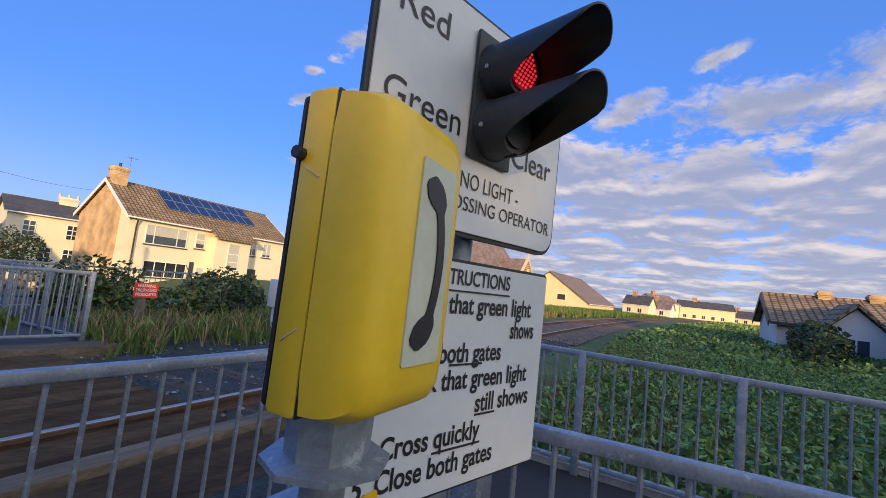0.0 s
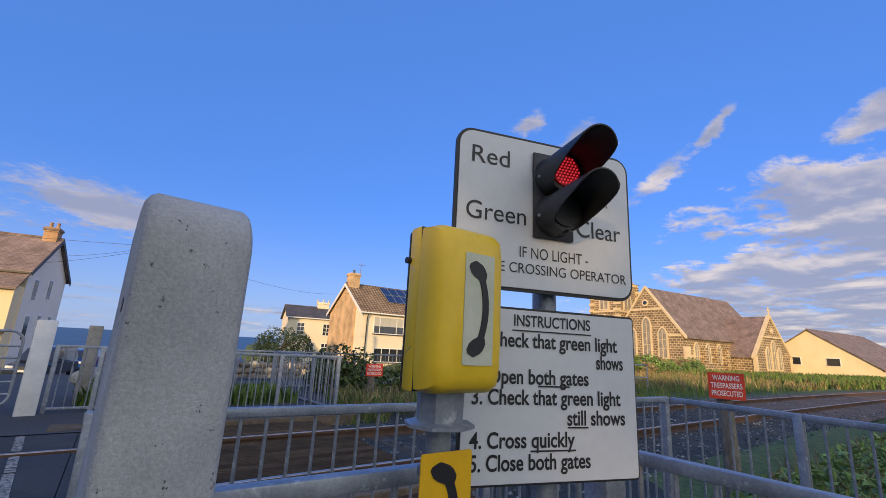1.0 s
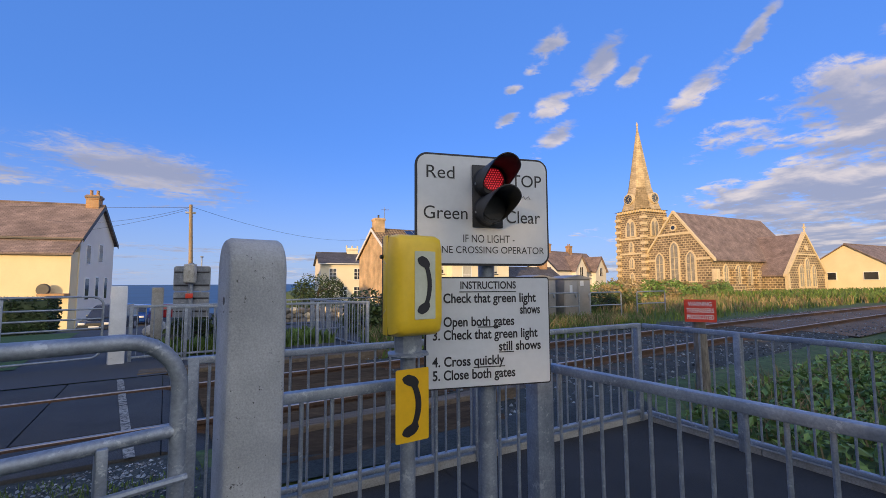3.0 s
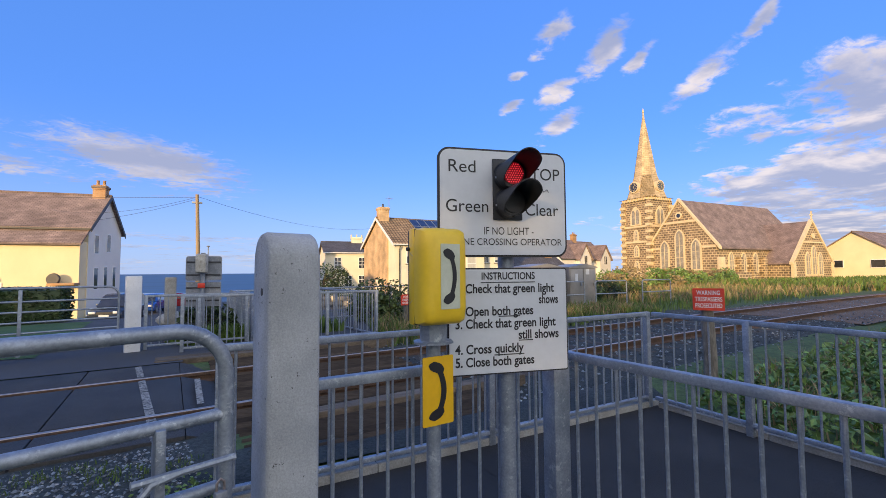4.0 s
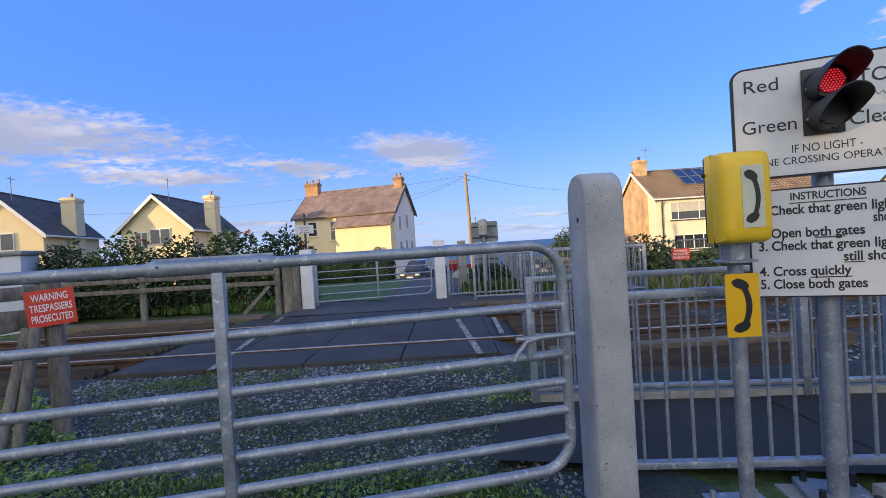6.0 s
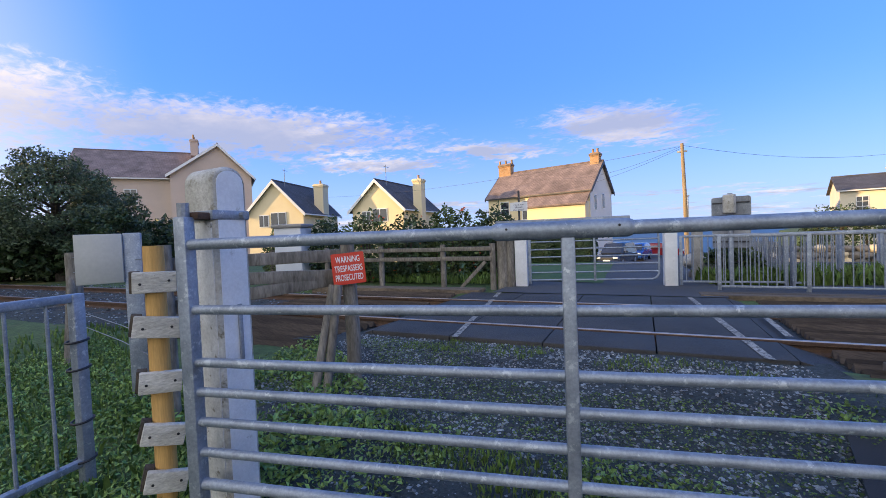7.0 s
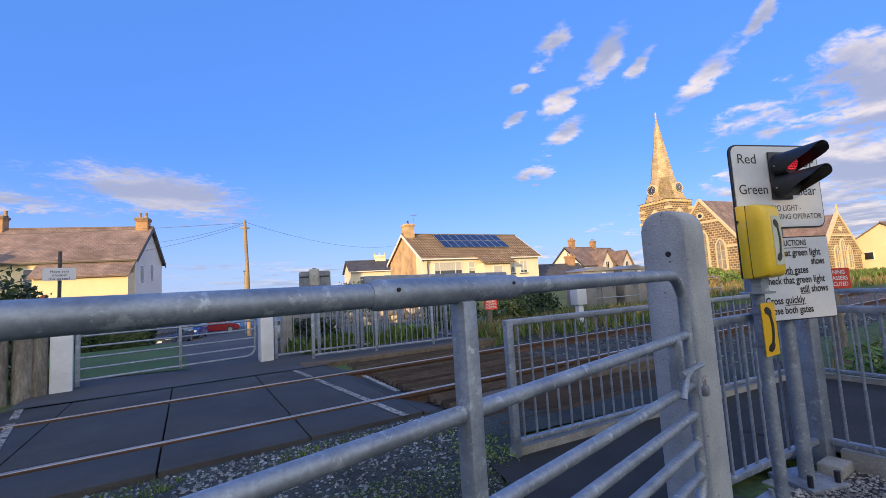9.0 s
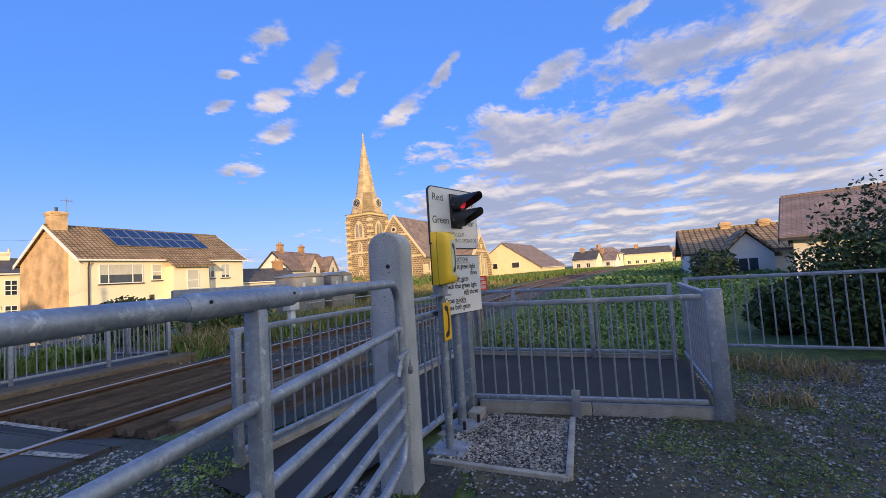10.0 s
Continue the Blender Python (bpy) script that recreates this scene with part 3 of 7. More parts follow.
patch("road", [(-4.3, 6.32), (-0.7, 6.79), (-1.5, 16), (-5.2, 15.5)], 0.06, ROAD, "grey tarmac road beyond the crossing", 12, land)
patch("road_far", [(-5.4, 15.5), (6.0, 15.5), (8.5, 57), (-13.0, 57)], 0.045, ROAD, "wide tarmac parking area above the sea", 48, land)
patch("pavement_far", [(-1.3, 7.2), (2.5, 7.5), (3.5, 15), (-1.5, 14.5)], 0.05, ROAD, "tarmac footpath beyond the crossing", 10, land)
patch("verge_far", [(-11, 8.0), (-2.75, 8.1), (-3.9, 15.4), (-12, 14)], 0.072, LAWN, "mown grass verge beside the road", 12, land)
patch("cess_far", [(1.6, 6.95), (14.0, 8.4), (14.0, 9.6), (1.8, 7.75)], 0.028, BALLAST, "dark ballast beyond the rails", 14, land, wob=0.15)
patch("path", [(-0.35, 1.62), (1.648, 1.52), (1.64, 2.70), (-0.25, 2.75)], 0.05, TARMAC, "black tarmac footpath inside the railings", 8)
patch("path_arm", [(1.96, -0.46), (3.93, -0.3), (3.82, 2.66), (1.50, 2.70)], 0.054, TARMAC, "black tarmac footpath inside the railings", 8)

# ---------------------------------------------------------------- railway
T0, TA = Vector((-2.0, 4.86, 0)), radians(7.4)


def track_point(s, n=0.0, z=0.0):
    """A point s metres along the railway and n metres to its far side."""
    x, y, a, step = T0.x, T0.y, TA, 0.0
    bend = radians(11.0) / 110.0
    if s <= 8:
        x, y = x + s * math.cos(a), y + s * math.sin(a)
    else:
        x, y = x + 8 * math.cos(a), y + 8 * math.sin(a)
        q = min(s - 8, 110)
        a2 = a - bend * q
        x += (math.sin(a) - math.sin(a2)) / bend
        y += (math.cos(a2) - math.cos(a)) / bend
        a = a2
        x, y = x + (s - 8 - q) * math.cos(a), y + (s - 8 - q) * math.sin(a)
    return Vector((x - n * math.sin(a), y + n * math.cos(a), z)), a


def sweep(outline, n, s0, s1, step):
    """Push an outline of (side, height) along the railway, n metres off its middle."""
    g, k = Geo(), len(outline)
    count = max(2, int((s1 - s0) / step) + 1)
    for i in range(count):
        s = s0 + (s1 - s0) * i / (count - 1)
        g.v += [tuple(track_point(s, n + dx, z)[0]) for dx, z in outline]
    g.f = [(i * k + j, i * k + (j + 1) % k, (i + 1) * k + (j + 1) % k, (i + 1) * k + j) for i in range(count - 1) for j in range(k)]
    g.f += [tuple(range(k)), tuple((count - 1) * k + j for j in range(k))[::-1]]
    return g


solid("ballast_bed", sweep([(-2.3, -0.1), (-1.7, 0.03), (1.7, 0.03), (2.3, -0.1)], 0, -70, 260, 1.5), BALLAST, "dark stone ballast under the railway", "ballast", "structure")
solid("ballast_far", sweep([(-2.1, 0.0), (-1.5, 0.045), (1.5, 0.045), (2.1, 0.0)], 0, 16, 260, 2.0), RUST_BALLAST, "rust-brown ballast along the railway", "ballast", "structure")
railway = thing("railway_track", "single railway track with rusty rails on timber sleepers", "track", kind="structure")
for n in (-0.835, 0.835):
    r = part("rail", sweep([(-0.07, 0.03), (0.07, 0.03), (0.07, 0.042), (0.012, 0.06), (0.012, 0.11), (0.035, 0.118), (0.035, 0.146), (0.028, 0.150),
                            (-0.028, 0.150), (-0.035, 0.146), (-0.035, 0.118), (-0.012, 0.11), (-0.012, 0.06), (-0.07, 0.042)], n, -70, 260, 1.0), RAIL_RUST, railway, "rust-brown steel rail")
    part("rail_head", sweep([(-0.026, 0.149), (0.026, 0.149), (0.024, 0.1535), (-0.024, 0.1535)], n, -70, 260, 1.0), RAIL_TOP, r, "polished running surface")
slp = Geo().chamfer((-1.3, -0.125, -0.1), (1.3, 0.125, 0.035), 0.012)
slp_me = mesh_of(slp, "sleeper", SLEEPER)
far_sleepers = Geo()
for i in range(-60, 170):
    s = i * 0.68
    if -2.6 < s < 1.6:
        continue
    p, a = track_point(s)
    m = Matrix.Translation(p) @ Euler((0, 0, a + math.pi / 2)).to_matrix().to_4x4()
    if -22 < s < 30:
        ob = part("sleeper", slp_me, None, railway)
        ob.matrix_basis = m
    else:
        far_sleepers.box((-1.3, -0.125, -0.05), (1.3, 0.125, 0.035 + 0.015), m)
part("far_sleepers", far_sleepers, SLEEPER, railway)["kind"] = "stuff"

# rubber deck of the crossing, panel by panel
deck = thing("crossing_deck", "black rubber panels between the rails of the level crossing", "crossing deck", kind="structure")
TRK = Matrix.Translation(T0) @ Euler((0, 0, TA)).to_matrix().to_4x4()
for n0, n1 in ((-1.50, -0.90), (-0.74, 0.74), (0.90, 1.72)):
    for i in range(4):
        u0 = -2.5 + i * 1.0 + 0.006
        g = Geo().chamfer((u0, n0, 0.02), (u0 + 0.988, n1, 0.142), 0.008, TRK)
        part("deck_panel", g, PANEL, deck)
for u in (-2.5, 1.5):
    for n0, n1 in ((-0.74, 0.74), (-1.50, -0.9), (0.9, 1.72)):
        e = -0.35 if u < 0 else 0.35
        g = Geo()
        g.add([TRK @ Vector(p) for p in ((u, n0, 0.02), (u, n1, 0.02), (u, n1, 0.14), (u, n0, 0.14), (u + e, n0, 0.03), (u + e, n1, 0.03))],
              [(0, 1, 2, 3), (3, 2, 5, 4), (0, 3, 4), (1, 5, 2), (0, 4, 5, 1)])
        part("deck_ramp", g, PANEL, deck)


def strip(name, a, b, w, z, material, parent=None):
    a, b = Vector((*a, z)), Vector((*b, z))
    d = (b - a).normalized()
    n = Vector((-d.y, d.x, 0)) * w / 2
    return Geo().quad(a - n, b - n, b + n, a + n)


for (ax, ay), (bx, by) in (((-1.20, 6.66), (-0.50, 3.48)), ((-4.25, 6.6), (-3.20, 3.12))):
    g = Geo()
    A, B = Vector((ax, ay, 0)), Vector((bx, by, 0))
    for t0, t1 in ((0.0, 0.23), (0.29, 0.465), (0.475, 0.765), (0.80, 0.99)):
        p, q = A.lerp(B, t0), A.lerp(B, t1)
        g.add(strip("", p.xy, q.xy, 0.07, 0.147, PAINT).v, [(0, 1, 2, 3)])
    solid("road_marking", g, PAINT, "worn white edge line on the crossing", "marking", "structure")

solid("road_marking", strip("", (-0.415, 5.55), (-0.29, 4.42), 0.06, 0.147, PAINT), PAINT, "white painted edge of the rubber deck", "marking", "structure")

# timber slats beside the deck
guard = thing("trespass_guard", "brown timber slats laid beside the rails", "guard", kind="structure")
for u0, u1 in ((1.86, 4.3), (-5.6, -2.86)):
    for n in [x * 0.135 for x in range(-16, 16)]:
        if abs(abs(n) - 0.835) < 0.10:
            continue
        w = 0.045
        g = Geo().add([TRK @ Vector(p) for p in ((u0, n - w, 0.045), (u1, n - w, 0.045), (u1, n + w, 0.045), (u0, n + w, 0.045), (u0, n, 0.115), (u1, n, 0.115))],
                      [(0, 1, 2, 3), (0, 4, 5, 1), (2, 5, 4, 3), (0, 3, 4), (1, 2, 5)])
        part("slat", g, SLAT, guard, smooth=False)
for u0, u1, n in ((1.2, 5.0, 1.95), (1.2, 5.0, 2.15), (-6.5, -2.4, 1.95), (-6.5, -2.4, 2.15), (2.0, 5.0, -1.5)):
    part("edge_beam", Geo().chamfer((u0, n - 0.09, 0.0), (u1, n + 0.09, 0.16), 0.012, TRK), DECK_TIMBER, guard)


# ---------------------------------------------------------------- railings
def railing(name, a, b, z0=0.0, top=0.985, low=0.13, posts=(0.0, 1.0), label="", gap=0.107, tail=0.0, group="pedestrian railings", category="railing"):
    """A galvanised railing between two points of the plan."""
    a, b = Vector((*a, z0)), Vector((*b, z0))
    d = b - a
    n = d.length
    turn = math.degrees(math.atan2(d.y, d.x))
    t = thing(name, label or "galvanised steel pedestrian railing with thin upright bars", category, a, group, turn=turn)
    part("top_rail", Geo().chamfer((0, -0.021, top - 0.042), (n, 0.021, top), 0.006), GALV, t)
    part("bottom_rail", Geo().chamfer((0.02, -0.021, low), (n - 0.02, 0.021, low + 0.034), 0.005), GALV, t)
    post = mesh_of(Geo().chamfer((-0.027, -0.027, -0.1), (0.027, 0.027, top - 0.001), 0.006), "post", GALV)
    for f in posts:
        part("post", post, None, t).location = (min(max(f * n, 0.031), n - 0.031), 0.0025, 0)
    bar = mesh_of(Geo().tube([(0, 0, low + 0.03), (0, 0, top - 0.04)], 0.0085, 8), "bar", GALV)
    count = int(n / gap)
    for i in range(1, count):
        part("bar", bar, None, t).location = (n * i / count, 0, 0)
    return t


R1 = railing("railing", (-0.08, 2.47), (3.75, 2.66), 0.0, posts=(0.0, 0.5, 1.0))
R2 = railing("railing", (3.75, 2.62), (3.91, -0.22), 0.0, posts=(0.3, 0.66, 1.0))
R3 = railing("railing", (1.58, 1.46), (1.91, -0.42), 0.0, posts=())
R4 = railing("railing", (0.275, 1.395), (1.55, 1.48), 0.0, posts=())
tagged(new("fence_post", mesh_of(Geo().chamfer((1.52, 1.425, -0.1), (1.62, 1.525, 1.0), 0.006), "fence_post", GALV)), "square galvanised corner post of the railings", "post")
R5 = railing("walkway_gate", (3.88, -0.30), (1.98, -0.49), 0.0, 0.985, 0.14, (), "closed galvanised gate across the footpath", 0.10, category="gate", group="footpath gates")
tagged(new("gate_post", mesh_of(Geo().chamfer((1.885, -0.56, -0.1), (1.985, -0.44, 1.02), 0.006), "gate_post", GALV)), "wide galvanised post at the footpath gate", "post")
R6 = railing("railing", (4.38, -0.35), (4.25, -5.5), 0.0, 1.02, 0.14, (0.0, 0.5, 1.0), gap=0.13)
R7 = railing("railing", (-3.62, 0.17), (-3.15, -1.66), 0.0, 1.01, 0.13, (0.0, 1.0), gap=0.15)
for z in (0.16, 0.36, 0.63, 0.77):
    tagged(new("cable_tie", mesh_of(Geo().tube([(-3.615 + 0.047 * math.cos(k) + 0.005, 0.135 + 0.047 * math.sin(k), z + 0.006 * math.sin(k)) for k in [i * 0.5236 for i in range(13)]], 0.006, 6), "cable_tie", BLACK)),
           "black cable tie round the railing post", "cable tie", "cable ties")
R8 = railing("railing", (-0.84, 7.62), (2.50, 7.88), 0.06, posts=(0.0, 0.35, 0.7, 1.0), gap=0.11)
R9 = railing("railing", (-1.42, 8.16), (0.16, 8.38), 0.06, posts=(0.0, 0.5, 1.0), gap=0.11)
R10 = railing("railing", (2.50, 7.9), (1.85, 10.9), 0.02, posts=(0.33, 0.66, 1.0), gap=0.12)
R11 = railing("railing", (0.16, 8.43), (-0.2, 11.0), 0.02, posts=(0.5, 1.0), gap=0.12)
R12 = railing("walkway_gate", (0.20, 8.42), (0.95, 9.1), 0.04, posts=(0.0, 1.0), label="open galvanised gate of the far footpath", category="gate", group="footpath gates", gap=0.1)
R13 = railing("railing", (-0.2, 11.0), (6.5, 13.0), 0.0, posts=(0.0, 0.33, 0.66, 1.0), gap=0.14)

# kerbs under the railings
for a, b in (((-0.08, 2.49), (3.86, 2.68)), ((3.80, 2.6), (3.97, -0.22)), ((1.62, 1.4), (1.95, -0.5)), ((2.55, 8.02), (-0.8, 7.76))):
    A, B = Vector((*a, 0)), Vector((*b, 0))
    n = int((B - A).length / 0.92)
    d = (B - A).normalized()
    for i in range(n):
        m = Matrix.Translation(A.lerp(B, i / n)) @ Euler((0, 0, math.atan2(d.y, d.x))).to_matrix().to_4x4()
        solid("kerb", Geo().chamfer((0.003, -0.03, -0.1), ((B - A).length / n - 0.003, 0.03, 0.105), 0.006, m), KERB, "weathered concrete edging slab under the railing", "kerb", group="edging slabs")


# ---------------------------------------------------------------- concrete gate posts
def arch_post(name, place, w, d, h, turn, material, label, r=None):
    """A concrete post with cut corners and a rounded head."""
    r = r or w * 0.42
    o = [(-w / 2, -0.2), (-w / 2, h - r)]
    o += [(-w / 2 + r - r * math.cos(k), h - r + r * math.sin(k)) for k in [i * math.pi / 16 for i in range(1, 9)]]
    o += [(w / 2 - r + r * math.sin(k), h - r + r * math.cos(k)) for k in [i * math.pi / 16 for i in range(0, 8)]]
    o += [(w / 2, h - r), (w / 2, -0.2)]
    g, n = Geo(), len(o)
    for y, c in ((-d / 2, 0.016), (-d / 2 + 0.005, 0.007), (-d / 2 + 0.016, 0.0), (d / 2 - 0.016, 0.0), (d / 2 - 0.005, 0.007), (d / 2, 0.016)):
        g.v += [(x * (1 - 2 * c / w), y, z * (1 - c / h)) for x, z in o]
    g.f = [(i * n + k, i * n + (k + 1) % n, (i + 1) * n + (k + 1) % n, (i + 1) * n + k) for i in range(5) for k in range(n)]
    g.f += [tuple(range(n))[::-1], tuple(5 * n + k for k in range(n))]
    me = g.mesh(name, True, 40)
    me.materials.append(material)
    t = thing(name, label, "gate post", place, "concrete gate posts", turn=turn)
    part("shaft", me, None, t)
    return t


GA = 19.25                                    # the gate's turn
post_p = arch_post("gate_post", (0.203, 1.305, 0), 0.225, 0.178, 1.545, 101, CONCRETE, "pale grey concrete gate post with a rounded head", 0.10)
part("bolt_hole", Geo().tube([(-0.02, 0.083, 1.335), (-0.02, 0.0900, 1.335)], 0.014, 12), BLACK, post_p)
post_q = arch_post("gate_post", (-2.72, 0.39, 0), 0.162, 0.205, 1.562, 94, CONCRETE_OLD, "white-painted concrete gate post with a lichened head", 0.074)
o = [(-0.062, -0.1), (-0.062, 1.49)] + [(-0.062 * math.cos(k), 1.49 + 0.055 * math.sin(k)) for k in [i * math.pi / 10 for i in range(1, 10)]] + [(0.062, 1.49), (0.062, -0.1)]
part("painted_face", Geo().prism(o, pose(0, -0.105, 0), 0.005), CONCRETE_WHITE, post_q, "flaking white paint")
part("painted_front", Geo().chamfer((-0.0845, -0.088, -0.1), (-0.0805, 0.088, 1.325), 0.001), CONCRETE_FLAKED, post_q, "thin worn white paint")
part("hinge_strap", Geo().chamfer((-0.090, -0.110, 1.335), (0.085, 0.108, 1.375), 0.006), GALV, post_q, "galvanised strap round the post")
part("strap_bolt", Geo().tube([(0.045, -0.108, 1.355), (0.045, -0.135, 1.355)], 0.015, 8), GALV_DULL, post_q)
part("slot_bar", Geo().chamfer((0.002, -0.116, 0.71), (0.020, -0.104, 0.97), 0.003), GALV_DULL, post_q)


# ---------------------------------------------------------------- tubular field gate
def field_gate(place, turn, n, zs, r, label, latch=True):
    t = thing("field_gate", label, "gate", place, "field gates", turn=turn)
    top, low, c = zs[0], zs[-1], 0.14
    corner = [(n - c + c * math.sin(k), 0, top - c + c * math.cos(k)) for k in [i * math.pi / 12 for i in range(7)]]
    foot = [(n - c + c * math.cos(k), 0, low + c - c * math.sin(k)) for k in [i * math.pi / 12 for i in range(7)]]
    part("frame", Geo().tube([(0.02, 0, top)] + corner + foot + [(0.02, 0, low)], r * 1.2, 14), GALV, t)
    part("hinge_stile", Geo().chamfer((-0.028, -0.028, low - 0.08), (0.028, 0.028, top + 0.11), 0.008), GALV, t)
    for z in zs[1:-1]:
        part("bar", Geo().tube([(0.02, 0, z), (n - 0.01, 0, z)], r, 12), GALV, t)
    part("brace", Geo().chamfer((n * 0.511, -0.026, low - 0.03), (n * 0.511 + 0.042, 0.018, top - 0.024), 0.006), GALV, t)
    return t


near_gate = field_gate((-2.64, 0.212, 0), GA, 2.815, (1.235, 0.976, 0.765, 0.646, 0.525, 0.402, 0.272), 0.0185, "galvanised seven-bar tubular field gate, closed")
part("sleeve", Geo().tube([(1.222, 0, 1.235), (1.232, 0, 1.235), (1.24, 0, 1.235), (1.635, 0, 1.235), (1.643, 0, 1.235), (1.653, 0, 1.235)], [0.0235, 0.0275, 0.029, 0.029, 0.0275, 0.0235], 16), GALV, near_gate, "wider sleeve joining the top bar")
part("sleeve_plate", Geo().chamfer((1.23, 0.022, 1.225), (1.65, 0.030, 1.272), 0.003), GALV_DULL, near_gate, "flat plate behind the sleeve")
for sx in (1.27, 1.61):
    part("sleeve_screw", Geo().tube([(sx, -0.027, 1.243), (sx, -0.031, 1.243)], 0.004, 8), BLACK, near_gate)
part("latch_plate", Geo().chamfer((2.63, -0.035, 0.765), (2.655, 0.02, 0.976), 0.004), GALV, near_gate)
part("latch_bolt", Geo().tube([(2.575, -0.045, 0.855), (2.83, -0.045, 0.855)], 0.011, 8), GALV, near_gate)
part("latch_lever", Geo().tube([(2.69, -0.045, 0.855), (2.62, -0.05, 0.845), (2.58, -0.05, 0.80), (2.56, -0.05, 0.77)], 0.011, 8), GALV, near_gate)
part("padlock", Geo().chamfer((2.770, -0.070, 0.735), (2.805, -0.045, 0.775), 0.006), GALV_DULL, near_gate)
part("padlock_shackle", Geo().tube([(2.777, -0.056, 0.772), (2.778, -0.056, 0.798), (2.787, -0.056, 0.808), (2.797, -0.056, 0.798), (2.798, -0.056, 0.772)], 0.004, 8), RAIL_TOP, near_gate)
part("hinge_pin", Geo().tube([(0.0, 0.0, 1.33), (0.0, 0.0, 1.40)], 0.022, 10), GALV_DULL, near_gate)
part("hinge_eye", Geo().chamfer((-0.02, 0.02, 1.335), (0.05, 0.13, 1.365), 0.006), RAIL_RUST, near_gate, "rusty hinge bracket")

far_gate = field_gate((-3.96, 7.33, 0.06), 18.2, 2.34, (1.14, 0.95, 0.80, 0.65, 0.50, 0.35, 0.2), 0.0145, "galvanised tubular field gate across the far road, closed")
for p, w, h, lab in (((-4.12, 7.30, 0.03), 0.235, 1.30, "white-painted square concrete gate post"), ((-1.56, 8.13, 0.03), 0.215, 1.335, "white-painted square concrete gate post")):
    t = thing("gate_post", lab, "gate post", p, "concrete gate posts", turn=15)
    part("shaft", Geo().chamfer((-w / 2, -w / 2, -0.1), (w / 2, w / 2, h), 0.015), CONCRETE_WHITE, t)
t = thing("marker_post", "weathered square grey concrete post", "post", (-1.16, 9.0, 0.03), turn=10)
part("shaft", Geo().chamfer((-0.09, -0.09, -0.1), (0.09, 0.09, 1.3), 0.012), KERB, t)


# ---------------------------------------------------------------- signs with lettering
def lettering(text, size, x, z, y, parent, material, align="LEFT", width=None, name="lettering", bold=0.0):
    cu = bpy.data.curves.new("text", "FONT")
    cu.body, cu.size, cu.align_x, cu.align_y, cu.offset = text, size, align, "CENTER", bold
    tmp = new("text", cu)
    bpy.context.view_layer.update()
    me = bpy.data.meshes.new_from_object(tmp.evaluated_get(bpy.context.evaluated_depsgraph_get()))
    bpy.data.objects.remove(tmp)
    if width:
        xs = [v.co.x for v in me.vertices]
        k = width / max(max(xs) - min(xs), 1e-6)
        for v in me.vertices:
            v.co.x *= k
    me.materials.clear()
    me.materials.append(material)
    ob = part(name, me, None, parent, text)
    ob.matrix_basis = Matrix.Translation((x, y, z)) @ Euler((math.pi / 2, 0, 0)).to_matrix().to_4x4()
    return ob


def round_plate(w, h, r, t, m=None):
    o = []
    for cx, cz, a0 in ((w / 2 - r, h / 2 - r, 0), (-w / 2 + r, h / 2 - r, 90), (-w / 2 + r, -h / 2 + r, 180), (w / 2 - r, -h / 2 + r, 270)):
        o += [(cx + r * math.cos(radians(a0 + k * 15)), cz + r * math.sin(radians(a0 + k * 15))) for k in range(7)]
    return Geo().prism(o, m or Matrix(), t)


SA = -11.6                                   # the sign's turn
pole = thing("crossing_sign", "white crossing sign boards with a red stop light on a post", "sign", (1.205, 1.385, 0), turn=SA)
part("post", Geo().tube([(0, 0, 0.0), (0, 0, 1.93)], 0.038, 16), GALV, pole, "grey round steel post")
part("base_plate", Geo().chamfer((-0.13, -0.13, 0.0), (0.13, 0.13, 0.03), 0.005), GALV_DULL, pole)
for dx, dy in ((-0.095, -0.095), (0.095, -0.095), (0.095, 0.095), (-0.095, 0.095)):
    part("anchor_bolt", Geo().tube([(dx, dy, 0.02), (dx, dy, 0.09)], 0.014, 8), BLACK, pole)
CX, CY, CZ = -0.035, -0.085, 1.717
b1 = part("upper_board", round_plate(0.617, 0.482, 0.045, 0.004, pose(CX, CY + 0.0, CZ)), WHITE_SIGN, pole, "white board about red and green lights")
part("border", round_plate(0.637, 0.502, 0.054, 0.012, pose(CX, CY + 0.0045, CZ)), BLACK, b1, "black edge")
for z in (1.60, 1.85):
    part("bracket", Geo().chamfer((-0.05, CY + 0.017, z - 0.02), (0.05, 0.05, z + 0.02), 0.004), GALV_DULL, pole)
    part("channel", Geo().chamfer((CX - 0.28, CY + 0.017, z - 0.014), (CX + 0.28, CY + 0.032, z + 0.014), 0.003), GALV_DULL, b1)
F = CY - 0.0015
lettering("Red", 0.082, CX - 0.275, CZ + 0.162, F, b1, BLACK, width=0.128)
lettering("STOP", 0.080, CX + 0.095, CZ + 0.140, F, b1, BLACK, width=0.185)
lettering("Green", 0.082, CX - 0.285, CZ - 0.020, F, b1, BLACK, width=0.200)
lettering("Clear", 0.082, CX + 0.100, CZ - 0.030, F, b1, BLACK, width=0.170)
lettering("IF NO LIGHT -", 0.050, CX + 0.02, CZ - 0.132, F, b1, BLACK, "CENTER", 0.245)
lettering("PHONE CROSSING OPERATOR", 0.044, CX + 0.0, CZ - 0.182, F, b1, BLACK, "CENTER", 0.575)
C2, Z2 = CX + 0.018, 1.176
b2 = part("lower_board", round_plate(0.575, 0.468, 0.008, 0.004, pose(C2, CY + 0.0, Z2)), WHITE_SIGN, pole, "white board of numbered instructions")
part("border", round_plate(0.589, 0.482, 0.014, 0.012, pose(C2, CY + 0.0045, Z2)), BLACK, b2, "black edge")
